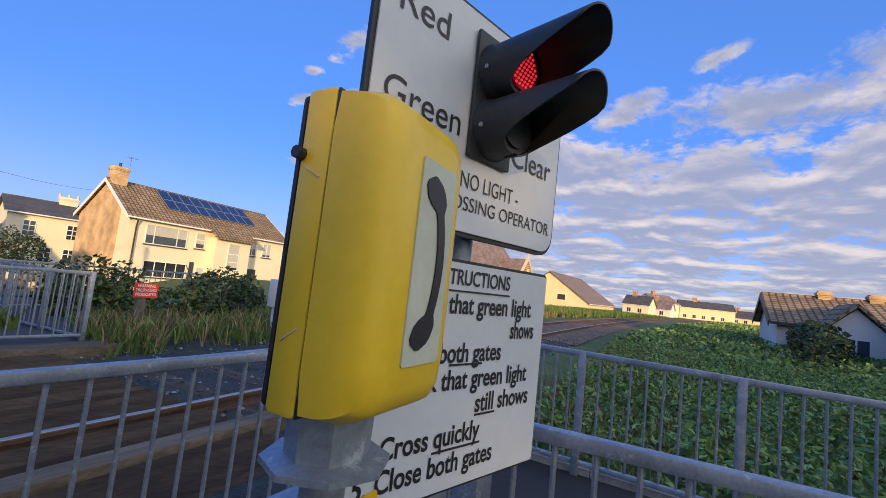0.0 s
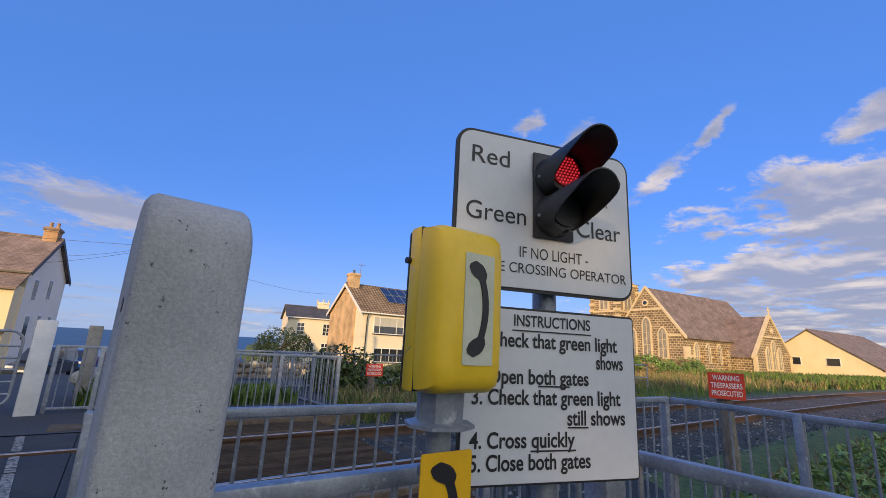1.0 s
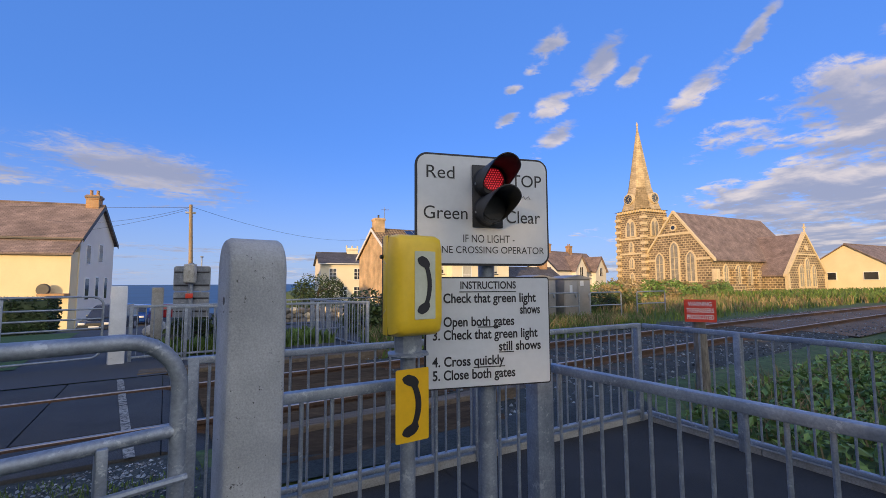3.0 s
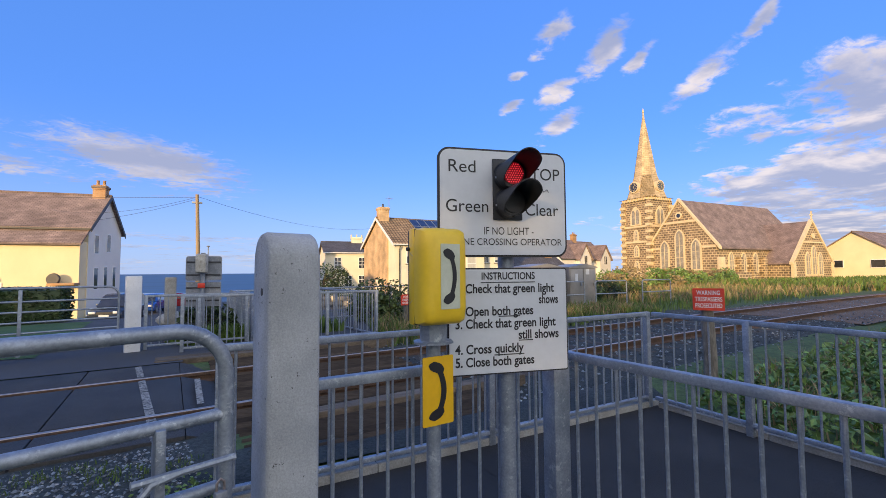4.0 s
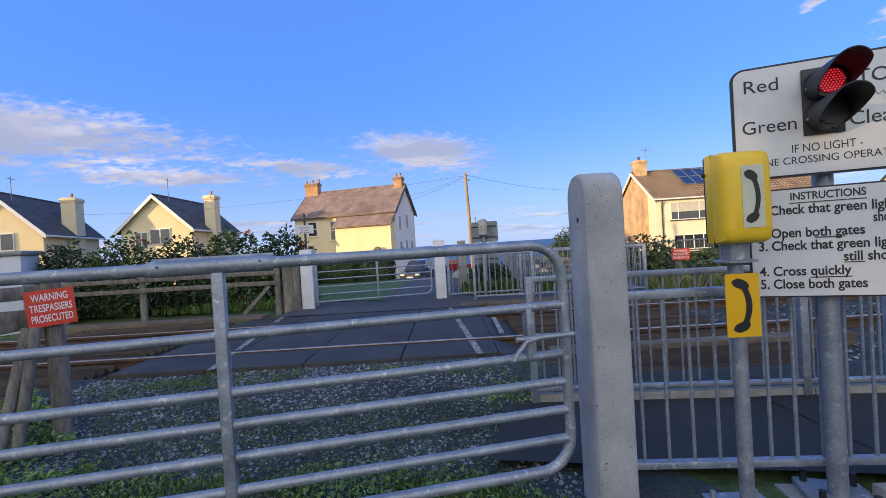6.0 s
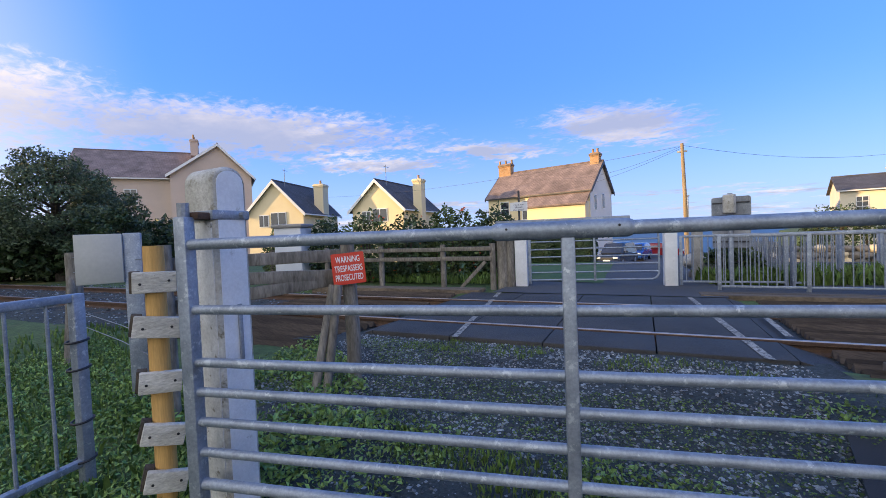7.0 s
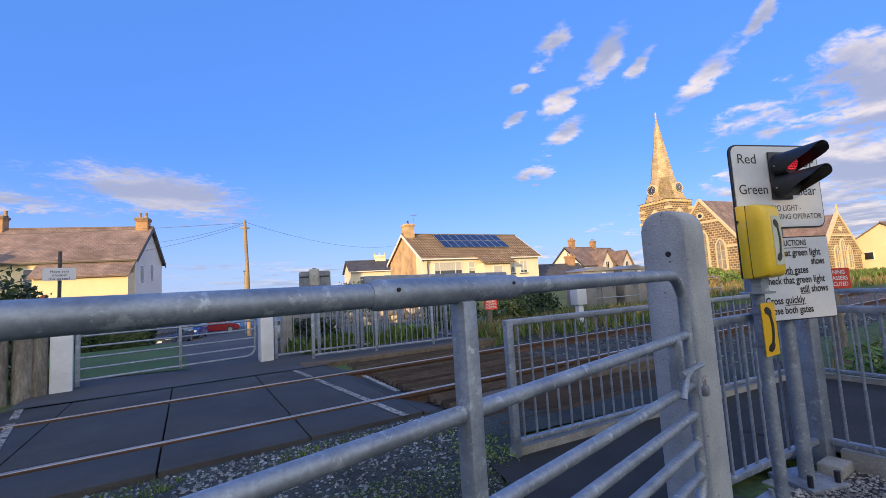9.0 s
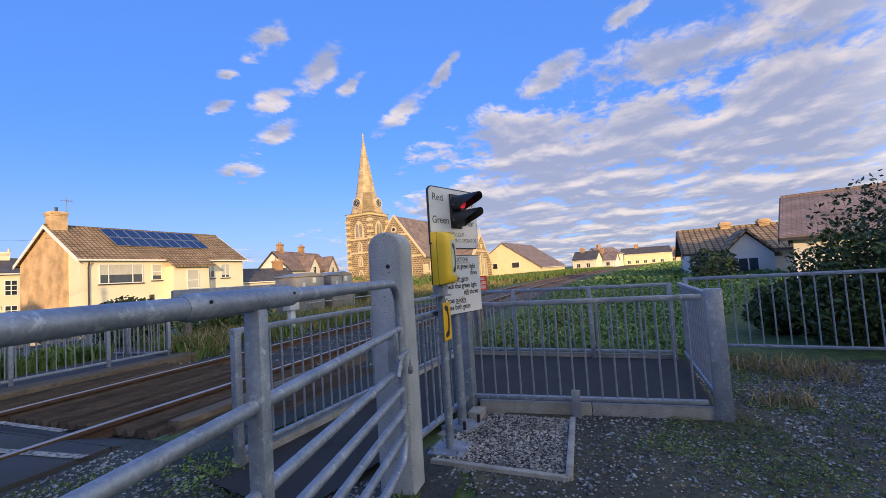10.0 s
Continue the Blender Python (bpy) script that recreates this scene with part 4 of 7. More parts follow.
lettering("INSTRUCTIONS", 0.046, C2 - 0.005, Z2 + 0.202, F, b2, BLACK, "CENTER", 0.262, bold=0.0008)
part("underline", Geo().box((C2 - 0.14, F - 0.001, Z2 + 0.173), (C2 + 0.128, F + 0.001, Z2 + 0.1765)), BLACK, b2)
ROWS = [("1. Check that green light", -0.262, 0.145, 0.478), ("shows", 0.145, 0.092, 0.098), ("2. Open both gates", -0.262, 0.043, 0.378),
        ("3. Check that green light", -0.262, -0.013, 0.490), ("still shows", 0.040, -0.068, 0.203), ("4. Cross quickly", -0.262, -0.126, 0.328), ("5. Close both gates", -0.262, -0.183, 0.378)]
for text, x, z, w in ROWS:
    lettering(text, 0.058, C2 + x, Z2 + z, F, b2, BLACK, "LEFT", w, bold=0.0012)
for x0, x1, z in ((-0.055, 0.05, 0.018), (0.042, 0.112, -0.094), (-0.078, 0.068, -0.155)):
    part("underline", Geo().box((C2 + x0, F - 0.001, Z2 + z), (C2 + x1, F + 0.001, Z2 + z + 0.004)), BLACK, b2)
part("scribble", Geo().tube([(CX + 0.16 + k * 0.008, F - 0.001, CZ + 0.065 + 0.008 * math.sin(k * 2.1)) for k in range(9)], 0.0012, 5), HEAD, b1, "faint pen marks")

# the light head
HX, HZ = CX + 0.012, CZ + 0.062
head = part("light_head", Geo().chamfer((HX - 0.072, CY - 0.012, HZ - 0.142), (HX + 0.072, CY - 0.003, HZ + 0.142), 0.003), HEAD, pole, "black two-lamp stop light")
for dz, lens_m, lit in ((0.062, LED_RED, True), (-0.066, HEAD, False)):
    z = HZ + dz
    part("lamp_body", Geo().tube([(HX, CY - 0.010, z), (HX, CY - 0.030, z), (HX, CY - 0.075, z)], [0.070, 0.066, 0.060], 28), HEAD, head)
    part("lens", Geo().tube([(HX, CY - 0.076, z), (HX, CY - 0.081, z)], 0.050, 24), lens_m if lit else HEAD, head, "glowing red lens" if lit else "unlit dark lens")
    if lit:
        g = Geo()
        for i in range(-4, 5):
            for j in range(-4, 5):
                x, y = (i + 0.5 * (j % 2)) * 0.0112, j * 0.0100
                if x * x + y * y < 0.046 ** 2:
                    g.tube([(HX + x, CY - 0.0805, z + y), (HX + x, CY - 0.0835, z + y)], 0.0030, 6)
        part("diode_cluster", g, LED_HOT, head, "bright red diodes")
    # hood: a sleeve cut away at an angle, longest on top
    seg, g = 36, Geo()
    for rr in (0.065, 0.061):
        for k in range(seg + 1):
            a = radians(-84 + 348 * k / seg)
            ln = 0.030 + 0.150 * smooth01(math.sin(a), -0.85, 0.45) + 0.030 * max(0.0, math.sin(a))
            g.v.append((HX + rr * math.cos(a), CY - 0.03, z + rr * math.sin(a)))
            g.v.append((HX + rr * 1.02 * math.cos(a), CY - 0.05 - max(ln, 0.02), z + rr * 1.02 * math.sin(a)))
    o = 2 * (seg + 1)
    for k in range(seg):
        g.f.append((2 * k, 2 * k + 1, 2 * k + 3, 2 * k + 2))
        g.f.append((o + 2 * k, o + 2 * k + 2, o + 2 * k + 3, o + 2 * k + 1))
        g.f.append((2 * k + 1, o + 2 * k + 1, o + 2 * k + 3, 2 * k + 3))
    g.f.append((0, o, o + 1, 1))
    g.f.append((2 * seg, 2 * seg + 1, o + 2 * seg + 1, o + 2 * seg))
    part("hood", g, HEAD, head, "long curved black hood")
    for sx in (-1, 1):
        part("screw", Geo().tube([(HX + sx * 0.062, CY - 0.034, z - 0.012), (HX + sx * 0.068, CY - 0.034, z - 0.012)], 0.005, 8), GALV, head)


# ---------------------------------------------------------------- telephone
def handset(w, h, y, x=0.0, z=0.0):
    """The outline of a telephone handset, upright, ends to the left."""
    c = Geo()
    pts, n = [], 30
    for i in range(n + 1):
        a = (i / n - 0.5) * 2
        b = abs(a)
        mid = 0.28 - 0.50 * b ** 2.0
        half = 0.14 + 0.15 * smooth01(b, 0.58, 0.74)
        if b > 0.82:
            half *= math.sqrt(max(0.02, 1 - ((b - 0.82) / 0.18) ** 2))
        outer, inner = mid + half, mid - half - 0.14 * smooth01(b, 0.58, 0.70) * (1 - smooth01(b, 0.88, 1.0))
        pts.append((min(inner, outer - 0.02), outer, a * 0.5))
    left = [(x + p[0] * w, z + p[2] * h) for p in pts]
    right = [(x + p[1] * w, z + p[2] * h) for p in pts]
    vs = [(p[0], y, p[1]) for p in left] + [(p[0], y, p[1]) for p in right] + [(p[0], y + 0.0015, p[1]) for p in left] + [(p[0], y + 0.0015, p[1]) for p in right]
    m = n + 1
    fs = []
    for i in range(n):
        fs += [(i, i + 1, m + i + 1, m + i), (2 * m + i, 3 * m + i, 3 * m + i + 1, 2 * m + i + 1), (i, 2 * m + i, 2 * m + i + 1, i + 1), (m + i, m + i + 1, 3 * m + i + 1, 3 * m + i)]
    return c.add(vs, fs)


PA = 6.0
phone = thing("crossing_telephone", "yellow weatherproof telephone box on a galvanised post", "telephone", (0.772, 1.275, 0), turn=PA)
part("post", Geo().tube([(0, 0, 0), (0, 0, 1.20)], 0.030, 16), GALV, phone)
part("base_plate", Geo().chamfer((-0.13, -0.13, 0.0), (0.13, 0.13, 0.022), 0.004), GALV, phone)
for dx, dy in ((-0.095, -0.095), (0.095, -0.095), (0.095, 0.095), (-0.095, 0.095)):
    part("anchor_bolt", Geo().tube([(dx, dy, 0.02), (dx, dy, 0.05)], 0.013, 6), GALV_DULL, phone)
part("socket", Geo().tube([(0, 0, 1.11), (0, 0, 1.118), (0, 0, 1.122), (0, 0, 1.20)], [0.085, 0.085, 0.056, 0.058], 8), GALV, phone, "flared galvanised socket")
# body: a rounded bulging case in two halves
def case(y0, y1, w0, w1, h0, h1, zc, n=10):
    """Stacked rounded rectangles from the back plane y0 to the front y1."""
    g, seg = Geo(), 40
    for i in range(n + 1):
        t = i / n
        e = math.sqrt(max(0.0, 1 - t ** 3.2))
        w, h = w1 + (w0 - w1) * e, h1 + (h0 - h1) * e
        for k in range(seg):
            a = 2 * math.pi * k / seg
            cx, cz = math.cos(a), math.sin(a)
            q = 16.0 - 9.0 * t
            r = (abs(cx) ** q + abs(cz) ** q) ** (-1 / q)
            g.v.append((w / 2 * cx * r, y0 + (y1 - y0) * t, zc + h / 2 * cz * r))
    for i in range(n):
        for k in range(seg):
            g.f.append((i * seg + k, i * seg + (k + 1) % seg, (i + 1) * seg + (k + 1) % seg, (i + 1) * seg + k))
    g.f.append(tuple(range(seg)))
    g.f.append(tuple(n * seg + k for k in range(seg))[::-1])
    return g


ZC, HH = 1.383, 0.385
part("back_plate", round_plate(0.209, HH - 0.006, 0.012, 0.006, pose(0, 0.0125, ZC)), HEAD, phone, "dark mounting plate")
case_back = part("case_back", Geo().chamfer((-0.107, -0.036, ZC - HH / 2), (0.107, 0.012, ZC + HH / 2), 0.008), YELLOW, phone, "yellow rear half of the case")
part("seam", Geo().chamfer((-0.1045, -0.039, ZC - HH / 2 + 0.003), (0.1045, -0.035, ZC + HH / 2 - 0.003), 0.0008), HEAD, phone, "dark joint between the two halves")
lid = part("lid", case(-0.039, -0.117, 0.215, 0.130, HH + 0.002, HH - 0.075, ZC), YELLOW, phone, "bulging yellow hinged lid")
part("finger_catch", Geo().chamfer((-0.03, -0.048, ZC + HH / 2 - 0.006), (0.03, -0.024, ZC + HH / 2 + 0.004), 0.002), YELLOW, lid)
part("finger_catch", Geo().chamfer((-0.03, -0.048, ZC - HH / 2 - 0.004), (0.03, -0.024, ZC - HH / 2 + 0.006), 0.002), YELLOW, lid)
for dz, tilt in ((0.095, 28), (-0.11, -35)):
    part("scratch", Geo().box((-0.1088, -0.030, -0.0008), (-0.1066, -0.002, 0.0008), pose(0, 0, ZC + dz, tilt, 0, 0)), SANDSTONE, case_back, "thin scuff mark", smooth=False)
part("side_bolt", Geo().tube([(-0.106, 0.006, ZC + 0.11), (-0.118, 0.006, ZC + 0.11)], 0.008, 8), HEAD, phone)
part("label_panel", round_plate(0.088, 0.255, 0.004, 0.004, pose(0.012, -0.1195, ZC)), LABEL, lid, "pale label with a black handset")
part("handset_symbol", handset(0.066, 0.218, -0.1215, 0.012, ZC), BLACK, lid, "black handset symbol")
plate = part("phone_sign", round_plate(0.142, 0.272, 0.006, 0.003, pose(0.0, -0.040, 0.925)), YELLOW_SIGN, phone, "yellow plate with a black handset")
part("handset_symbol", handset(0.088, 0.232, -0.0425, 0.0, 0.925), BLACK, plate, "black handset symbol")
for z in (0.84, 1.01):
    part("clip", Geo().chamfer((-0.034, -0.037, z - 0.012), (0.034, 0.034, z + 0.012), 0.003), GALV_DULL, phone)

# gravel bed with concrete edging round the posts
BED = [(0.54, 1.30), (0.60, 0.40), (1.62, 0.58), (1.55, 1.42)]
patch("gravel_bed", BED, 0.012, BALLAST, "bed of loose pebbles round the sign posts", 8)
for a, b in ((0, 1), (1, 2)):
    A, B = Vector((*BED[a], 0)), Vector((*BED[b], 0))
    d = B - A
    m = Matrix.Translation(A) @ Euler((0, 0, math.atan2(d.y, d.x))).to_matrix().to_4x4()
    solid("edging", Geo().chamfer((0, -0.022, -0.08), (d.length, 0.022, 0.035), 0.006, m), KERB, "narrow concrete edging of the gravel bed", "edging", group="bed edging")
for c, sz, z in (((0.765, 1.255), 0.20, 0.0), ((1.205, 1.385), 0.19, 0.0)):
    solid("footing", Geo().chamfer((c[0] - sz, c[1] - sz, -0.1), (c[0] + sz, c[1] + sz * 0.75, z), 0.01), KERB, "low concrete footing under a steel post", "footing", group="footings")
solid("concrete_block", Geo().chamfer((-0.09, -0.06, -0.01), (0.09, 0.06, 0.075), 0.008, pose(1.45, 1.36, 0, 0, 0, 8)), KERB, "loose weathered concrete block", "block")
solid("peg", Geo().chamfer((-0.035, -0.012, -0.05), (0.035, 0.012, 0.24), 0.004, pose(1.66, 0.55, 0, 0, 0, 96)), GALV_DULL, "short flat steel peg in the gravel", "peg")


# ---------------------------------------------------------------- warning signs
def warning_sign(place, turn, w, h, zc, post_r, post_h, label, tilt=0.0, lean=0.0):
    t = thing("warning_sign", label, "sign", place, "warning signs", turn=turn)
    pts = [(0.010 * math.sin(k), 0.02 + lean * k, -0.1 + (post_h + 0.1) * k / 5) for k in range(6)]
    part("post", Geo().tube(pts, [post_r * (1.05 - 0.02 * k) for k in range(6)], 14), TIMBER_OLD, t, "round weathered timber post")
    y = -post_r - 0.008
    b = part("board", round_plate(w, h, 0.012, 0.004, pose(0, y, zc, 0, tilt, 0)), RED_SIGN, t, "red enamel board with white capitals")
    for i, (text, k) in enumerate((("WARNING", 0.74), ("TRESPASSERS", 0.86), ("PROSECUTED", 0.84))):
        ob = lettering(text, h * 0.28, 0, zc + h * (0.29 - 0.29 * i), y - 0.0015, b, WHITE_PRINT, "CENTER", w * k, bold=0.001)
        ob.matrix_basis = pose(0, 0, zc) @ pose(0, 0, 0, 0, tilt, 0) @ pose(0, 0, -zc) @ ob.matrix_basis
    return t


warning_sign((4.89, 2.79, 0), -50, 0.31, 0.25, 1.065, 0.07, 1.1, "red trespass warning board on a timber post beyond the railing")
warning_sign((-3.43, 1.88, 0), 42, 0.262, 0.255, 0.99, 0.06, 1.20, "red trespass warning board on a timber fence post", -4)
warning_sign((3.567, 9.12, 0), 10, 0.40, 0.25, 0.745, 0.07, 0.86, "faded red trespass warning board on the far side")

# ---------------------------------------------------------------- timber posts and rails beside the gate
def round_post(p, r, h, material, label, lean=(0, 0), cat="post", group=""):
    pts = [(p[0] + lean[0] * k / 6, p[1] + lean[1] * k / 6, -0.1 + (h + 0.1) * k / 6) for k in range(7)]
    return solid("timber_post", Geo().tube(pts, [r * (1.04 - 0.012 * k) for k in range(7)], 14), material, label, cat, group=group)


round_post((-3.085, 0.285), 0.044, 1.237, TIMBER_NEW, "round fresh yellow timber post")
for z, w, tl in ((1.070, 0.170, 2), (0.862, 0.188, 9), (0.607, 0.168, 6), (0.362, 0.172, 14), (0.14, 0.17, 14)):
    m = pose(-3.035, 0.262, z, 0, 0, 67) @ pose(0, 0, 0, 0, tl, 0)
    off = solid("board_offcut", Geo().chamfer((-w / 2, -0.020, -0.048), (w / 2, 0.020, 0.048), 0.005, m), BOARD, "short weathered board nailed across a post", "board", group="board offcuts")
    for nx in (-0.055, 0.055):
        part("nail_head", Geo().tube([m @ Vector((nx, -0.019, 0.006 * nx / 0.055)), m @ Vector((nx, -0.0235, 0.006 * nx / 0.055))], 0.006, 8), BLACK, off)
    part("backing_block", Geo().chamfer((-w / 2 - 0.012, 0.021, -0.050), (-w / 2 + 0.03, 0.085, 0.050), 0.004, m), SLEEPER, off, "dark end block")
tagged(new("steel_post", mesh_of(Geo().chamfer((-0.06, -0.03, -0.1), (0.06, 0.03, 1.35), 0.006, pose(-4.85, 0.885, 0, 0, 0, 60)), "steel_post", GALV)), "wide galvanised steel post carrying a sign", "post")
box = thing("sign_panel", "blank grey back of a square sign panel", "sign", (-4.955, 0.73, 0), turn=62)
part("panel", Geo().chamfer((-0.175, -0.075, 0.955), (0.125, -0.035, 1.345), 0.008), PANEL_GREY, box)
part("panel_edge", Geo().chamfer((0.195, -0.035, 0.96), (0.225, 0.05, 1.335), 0.003), WHITE_SIGN, box)
round_post((-7.0, 1.12), 0.075, 1.2, TIMBER_OLD, "grey round timber fence post")
round_post((-6.75, 0.95), 0.045, 1.0, TIMBER_OLD, "leaning grey timber strut by the fence", (-0.25, 0.15))
round_post((-4.05, 0.76), 0.045, 1.24, TIMBER_OLD, "grey timber fence post behind the gate")
round_post((-3.56, 1.54), 0.034, 0.86, TIMBER_OLD, "leaning grey timber strut", (0.06, 0.22))
round_post((-3.48, 1.60), 0.034, 0.86, TIMBER_OLD, "leaning grey timber strut", (0.02, 0.18))


def beam(a, b, w, h, material, label, name="fence_rail", group="timber fence rails"):
    A, B = Vector(a), Vector(b)
    d = B - A
    m = Matrix.Translation(A) @ d.to_track_quat("X", "Z").to_matrix().to_4x4()
    return solid(name, Geo().chamfer((0, -w / 2, -h / 2), (d.length, w / 2, h / 2), 0.008, m), material, label, "fence rail", group=group)


for z0, z1 in ((1.10, 1.10), (0.98, 0.93), (0.80, 0.90)):
    beam((-4.10, 0.80, z0), (-3.52, 1.90, z1), 0.04, 0.095, TIMBER_OLD, "weathered timber fence rail")
for z in (1.15, 0.98, 0.55, 0.4):
    solid("wire", Geo().tube([(-7.0, 1.1, z), (-5.5, 1.0, z - 0.03), (-4.05, 0.76, z)], 0.004, 5), GALV_DULL, "sagging strand of fence wire", "wire", group="fence wires")


# ---------------------------------------------------------------- loose stones and small plants
rng = np.random.default_rng(7)
OCT_V = np.array([(1, 0, 0), (-1, 0, 0), (0, 1, 0), (0, -1, 0), (0, 0, 1), (0, 0, -0.6)], float)
OCT_F = [(0, 2, 4), (2, 1, 4), (1, 3, 4), (3, 0, 4), (2, 0, 5), (1, 2, 5), (3, 1, 5), (0, 3, 5)]


def stones(name, points, lo, hi, material, label, parent=None):
    g = Geo()
    for x, y, z in points:
        r = lo + (hi - lo) * rng.random() ** 2
        a = rng.random() * 6.283
        v = OCT_V * rng.uniform(0.6, 1.25, (6, 1)) * (r, r * rng.uniform(0.6, 0.95), r * rng.uniform(0.45, 0.8))
        c, q = math.cos(a), math.sin(a)
        g.add([(x + p[0] * c - p[1] * q, y + p[0] * q + p[1] * c, z + p[2] + r * 0.2) for p in v], OCT_F)
    return solid(name, g, material, label, "gravel", "stuff", smooth=False)


def scatter(corners, n, height=None, z=0.0, keep=None):
    a, b, c, d = [np.array(p, float) for p in corners]
    out = []
    while len(out) < n:
        u, v = rng.random(2)
        p = (a * (1 - u) + b * u) * (1 - v) + (d * (1 - u) + c * u) * v
        if keep and not keep(p[0], p[1]):
            continue
        out.append((p[0], p[1], (height(p[0], p[1]) if height else 0.0) + z))
    return out


def patchy(scale, level, seed):
    return lambda x, y: noise.noise((x * scale + seed, y * scale, seed)) > level


def blades(name, points, lo, hi, material, label, wide=0.12, lean=0.7, category="grass", bunch=3):
    g = Geo()
    for x, y, z in points:
        for _ in range(bunch):
            h = rng.uniform(lo, hi)
            a, b = rng.random() * 6.283, rng.random() * 6.283
            w, l = h * wide, h * lean * rng.random()
            px, py = x + rng.normal() * 0.02, y + rng.normal() * 0.02
            ca, sa = math.cos(a) * w, math.sin(a) * w
            lx, ly = math.cos(b) * l, math.sin(b) * l
            g.add([(px - ca, py - sa, z - 0.01), (px + ca, py + sa, z - 0.01), (px + ca * 0.8 + lx * 0.4, py + sa * 0.8 + ly * 0.4, z + h * 0.6),
                   (px - ca * 0.8 + lx * 0.4, py - sa * 0.8 + ly * 0.4, z + h * 0.6), (px + lx, py + ly, z + h)], [(0, 1, 2, 3), (3, 2, 4)])
    return solid(name, g, material, label, category, "stuff", smooth=False)


def leaves(name, points, size, material, label, category="weeds", tilt=0.8, parent=None, kind="stuff"):
    """Single leaves, each a folded pair of triangles, at the given points."""
    g = Geo()
    for p in points:
        s_ = size * rng.uniform(0.6, 1.5)
        d = rng.normal(size=3)
        d[2] *= tilt
        d /= np.linalg.norm(d) + 1e-9
        e = np.cross(d, rng.normal(size=3))
        e /= np.linalg.norm(e) + 1e-9
        f = np.cross(d, e) * 0.25
        q = np.array(p)
        g.add([q - d * s_, q + e * s_ * 0.55 + f * s_, q + d * s_, q - e * s_ * 0.55 + f * s_], [(0, 1, 2), (0, 2, 3)])
    if parent is not None:
        return part(name, g, material, parent, label, smooth=False)
    return solid(name, g, material, label, category, kind, smooth=False)


stones("gravel", scatter([(-4.3, 1.2), (0.1, 1.5), (-0.3, 3.5), (-4.4, 3.0)], 10500, land, 0.020), 0.007, 0.023, STONE, "loose grey chippings before the crossing")
stones("gravel", scatter([(-2.6, 0.2), (0.3, 1.3), (0.2, 1.6), (-2.6, 1.3)], 2000, land, 0.020), 0.006, 0.018, STONE, "loose grey chippings under the gate")
stones("gravel", scatter(BED, 3400, None, 0.012), 0.007, 0.018, PEBBLE, "loose pale pebbles in the bed")
stones("gravel", scatter([(0.2, -1.6), (4.4, -2.5), (4.3, -0.6), (0.3, 1.2)], 9000, land, 0.018, patchy(1.1, -0.25, 2)), 0.006, 0.020, STONE, "loose chippings on the soil")
stones("gravel", scatter([(0.2, -1.6), (4.4, -2.5), (4.3, -0.6), (0.3, 1.2)], 2600, land, 0.020), 0.006, 0.017, PEBBLE, "scattered pale pebbles on the soil")
stones("gravel", scatter([(-4.3, 1.0), (0.1, 1.4), (-0.3, 3.5), (-4.4, 3.0)], 2200, land, 0.024), 0.006, 0.015, PEBBLE, "scattered pale chippings before the crossing")
leaves("moss", [(x, y, z + 0.03 + 0.008 * rng.random()) for x, y, z in scatter([(-4.0, 0.9), (0.0, 1.4), (-0.3, 3.4), (-4.2, 2.9)], 9000, land, 0, patchy(0.8, -0.02, 13))], 0.008, GRASS, "thin moss among the chippings", "moss", 0.3)
leaves("moss", [(x, y, z + 0.03 + 0.008 * rng.random()) for x, y, z in scatter([(0.6, -2.4), (4.3, -2.8), (4.2, -0.8), (0.8, 0.2)], 7000, land, 0, patchy(0.9, 0.02, 17))], 0.009, GRASS, "thin moss on the soil", "moss", 0.3)
stones("ballast_stones", [tuple(track_point(rng.uniform(4, 26), rng.uniform(-2.2, 2.2), 0.035)[0]) for _ in range(4200)], 0.018, 0.04, STONE, "dark broken ballast stones beside the rails")
stones("ballast_stones", [tuple(track_point(rng.uniform(-18, -5.4), rng.uniform(-2.2, 2.2), 0.035)[0]) for _ in range(2200)], 0.018, 0.04, STONE, "dark broken ballast stones beside the rails")
blades("grass", scatter([(2.5, 7.2), (12, 8.7), (12, 10.8), (2.7, 9.6)], 2600, land, 0.02, patchy(0.9, -0.25, 21)), 0.06, 0.32, GRASS, "rough grass and stalks beyond the rails", 0.05)
blades("dry_grass", scatter([(2.5, 7.3), (12, 8.8), (12, 10.6), (2.7, 9.4)], 900, land, 0.02), 0.12, 0.42, DRY, "dry stalks beyond the rails", 0.03, 0.9)
leaves("weeds", [(x, y, z + rng.uniform(0.0, 0.10)) for x, y, z in scatter([(-7.5, -2.2), (-3.0, -2.2), (-2.95, 0.5), (-7.5, 1.6)], 30000, land)], 0.0145, WEED, "low green weeds in shade beside the railing")
leaves("weeds", [(x, y, z + rng.uniform(0.0, 0.12)) for x, y, z in scatter([(-4.6, 0.5), (-2.7, 0.55), (-2.7, 1.5), (-4.6, 2.6)], 5000, land, 0, patchy(1.2, -0.2, 4))], 0.020, WEED, "low green weeds round the fence posts")
blades("grass", scatter([(-9.0, -2.5), (-3.0, -2.2), (-3.0, 0.5), (-9.0, 2.4)], 2600, land), 0.04, 0.11, GRASS, "rough grass beside the railway")
leaves("weeds", [(x, y, z + rng.uniform(0.0, 0.06)) for x, y, z in scatter([(-2.8, 0.2), (0.0, 1.1), (-0.2, 1.7), (-3.3, 1.4)], 4200, land, 0.02, patchy(1.4, -0.02, 6))], 0.014, WEED, "low green weeds under the gate")
blades("grass", scatter([(-2.7, 0.15), (0.1, 1.15), (0.1, 1.55), (-2.9, 1.4)], 1500, land, 0.02, patchy(1.6, -0.05, 1)), 0.015, 0.06, GRASS, "tufts of grass under the gate")
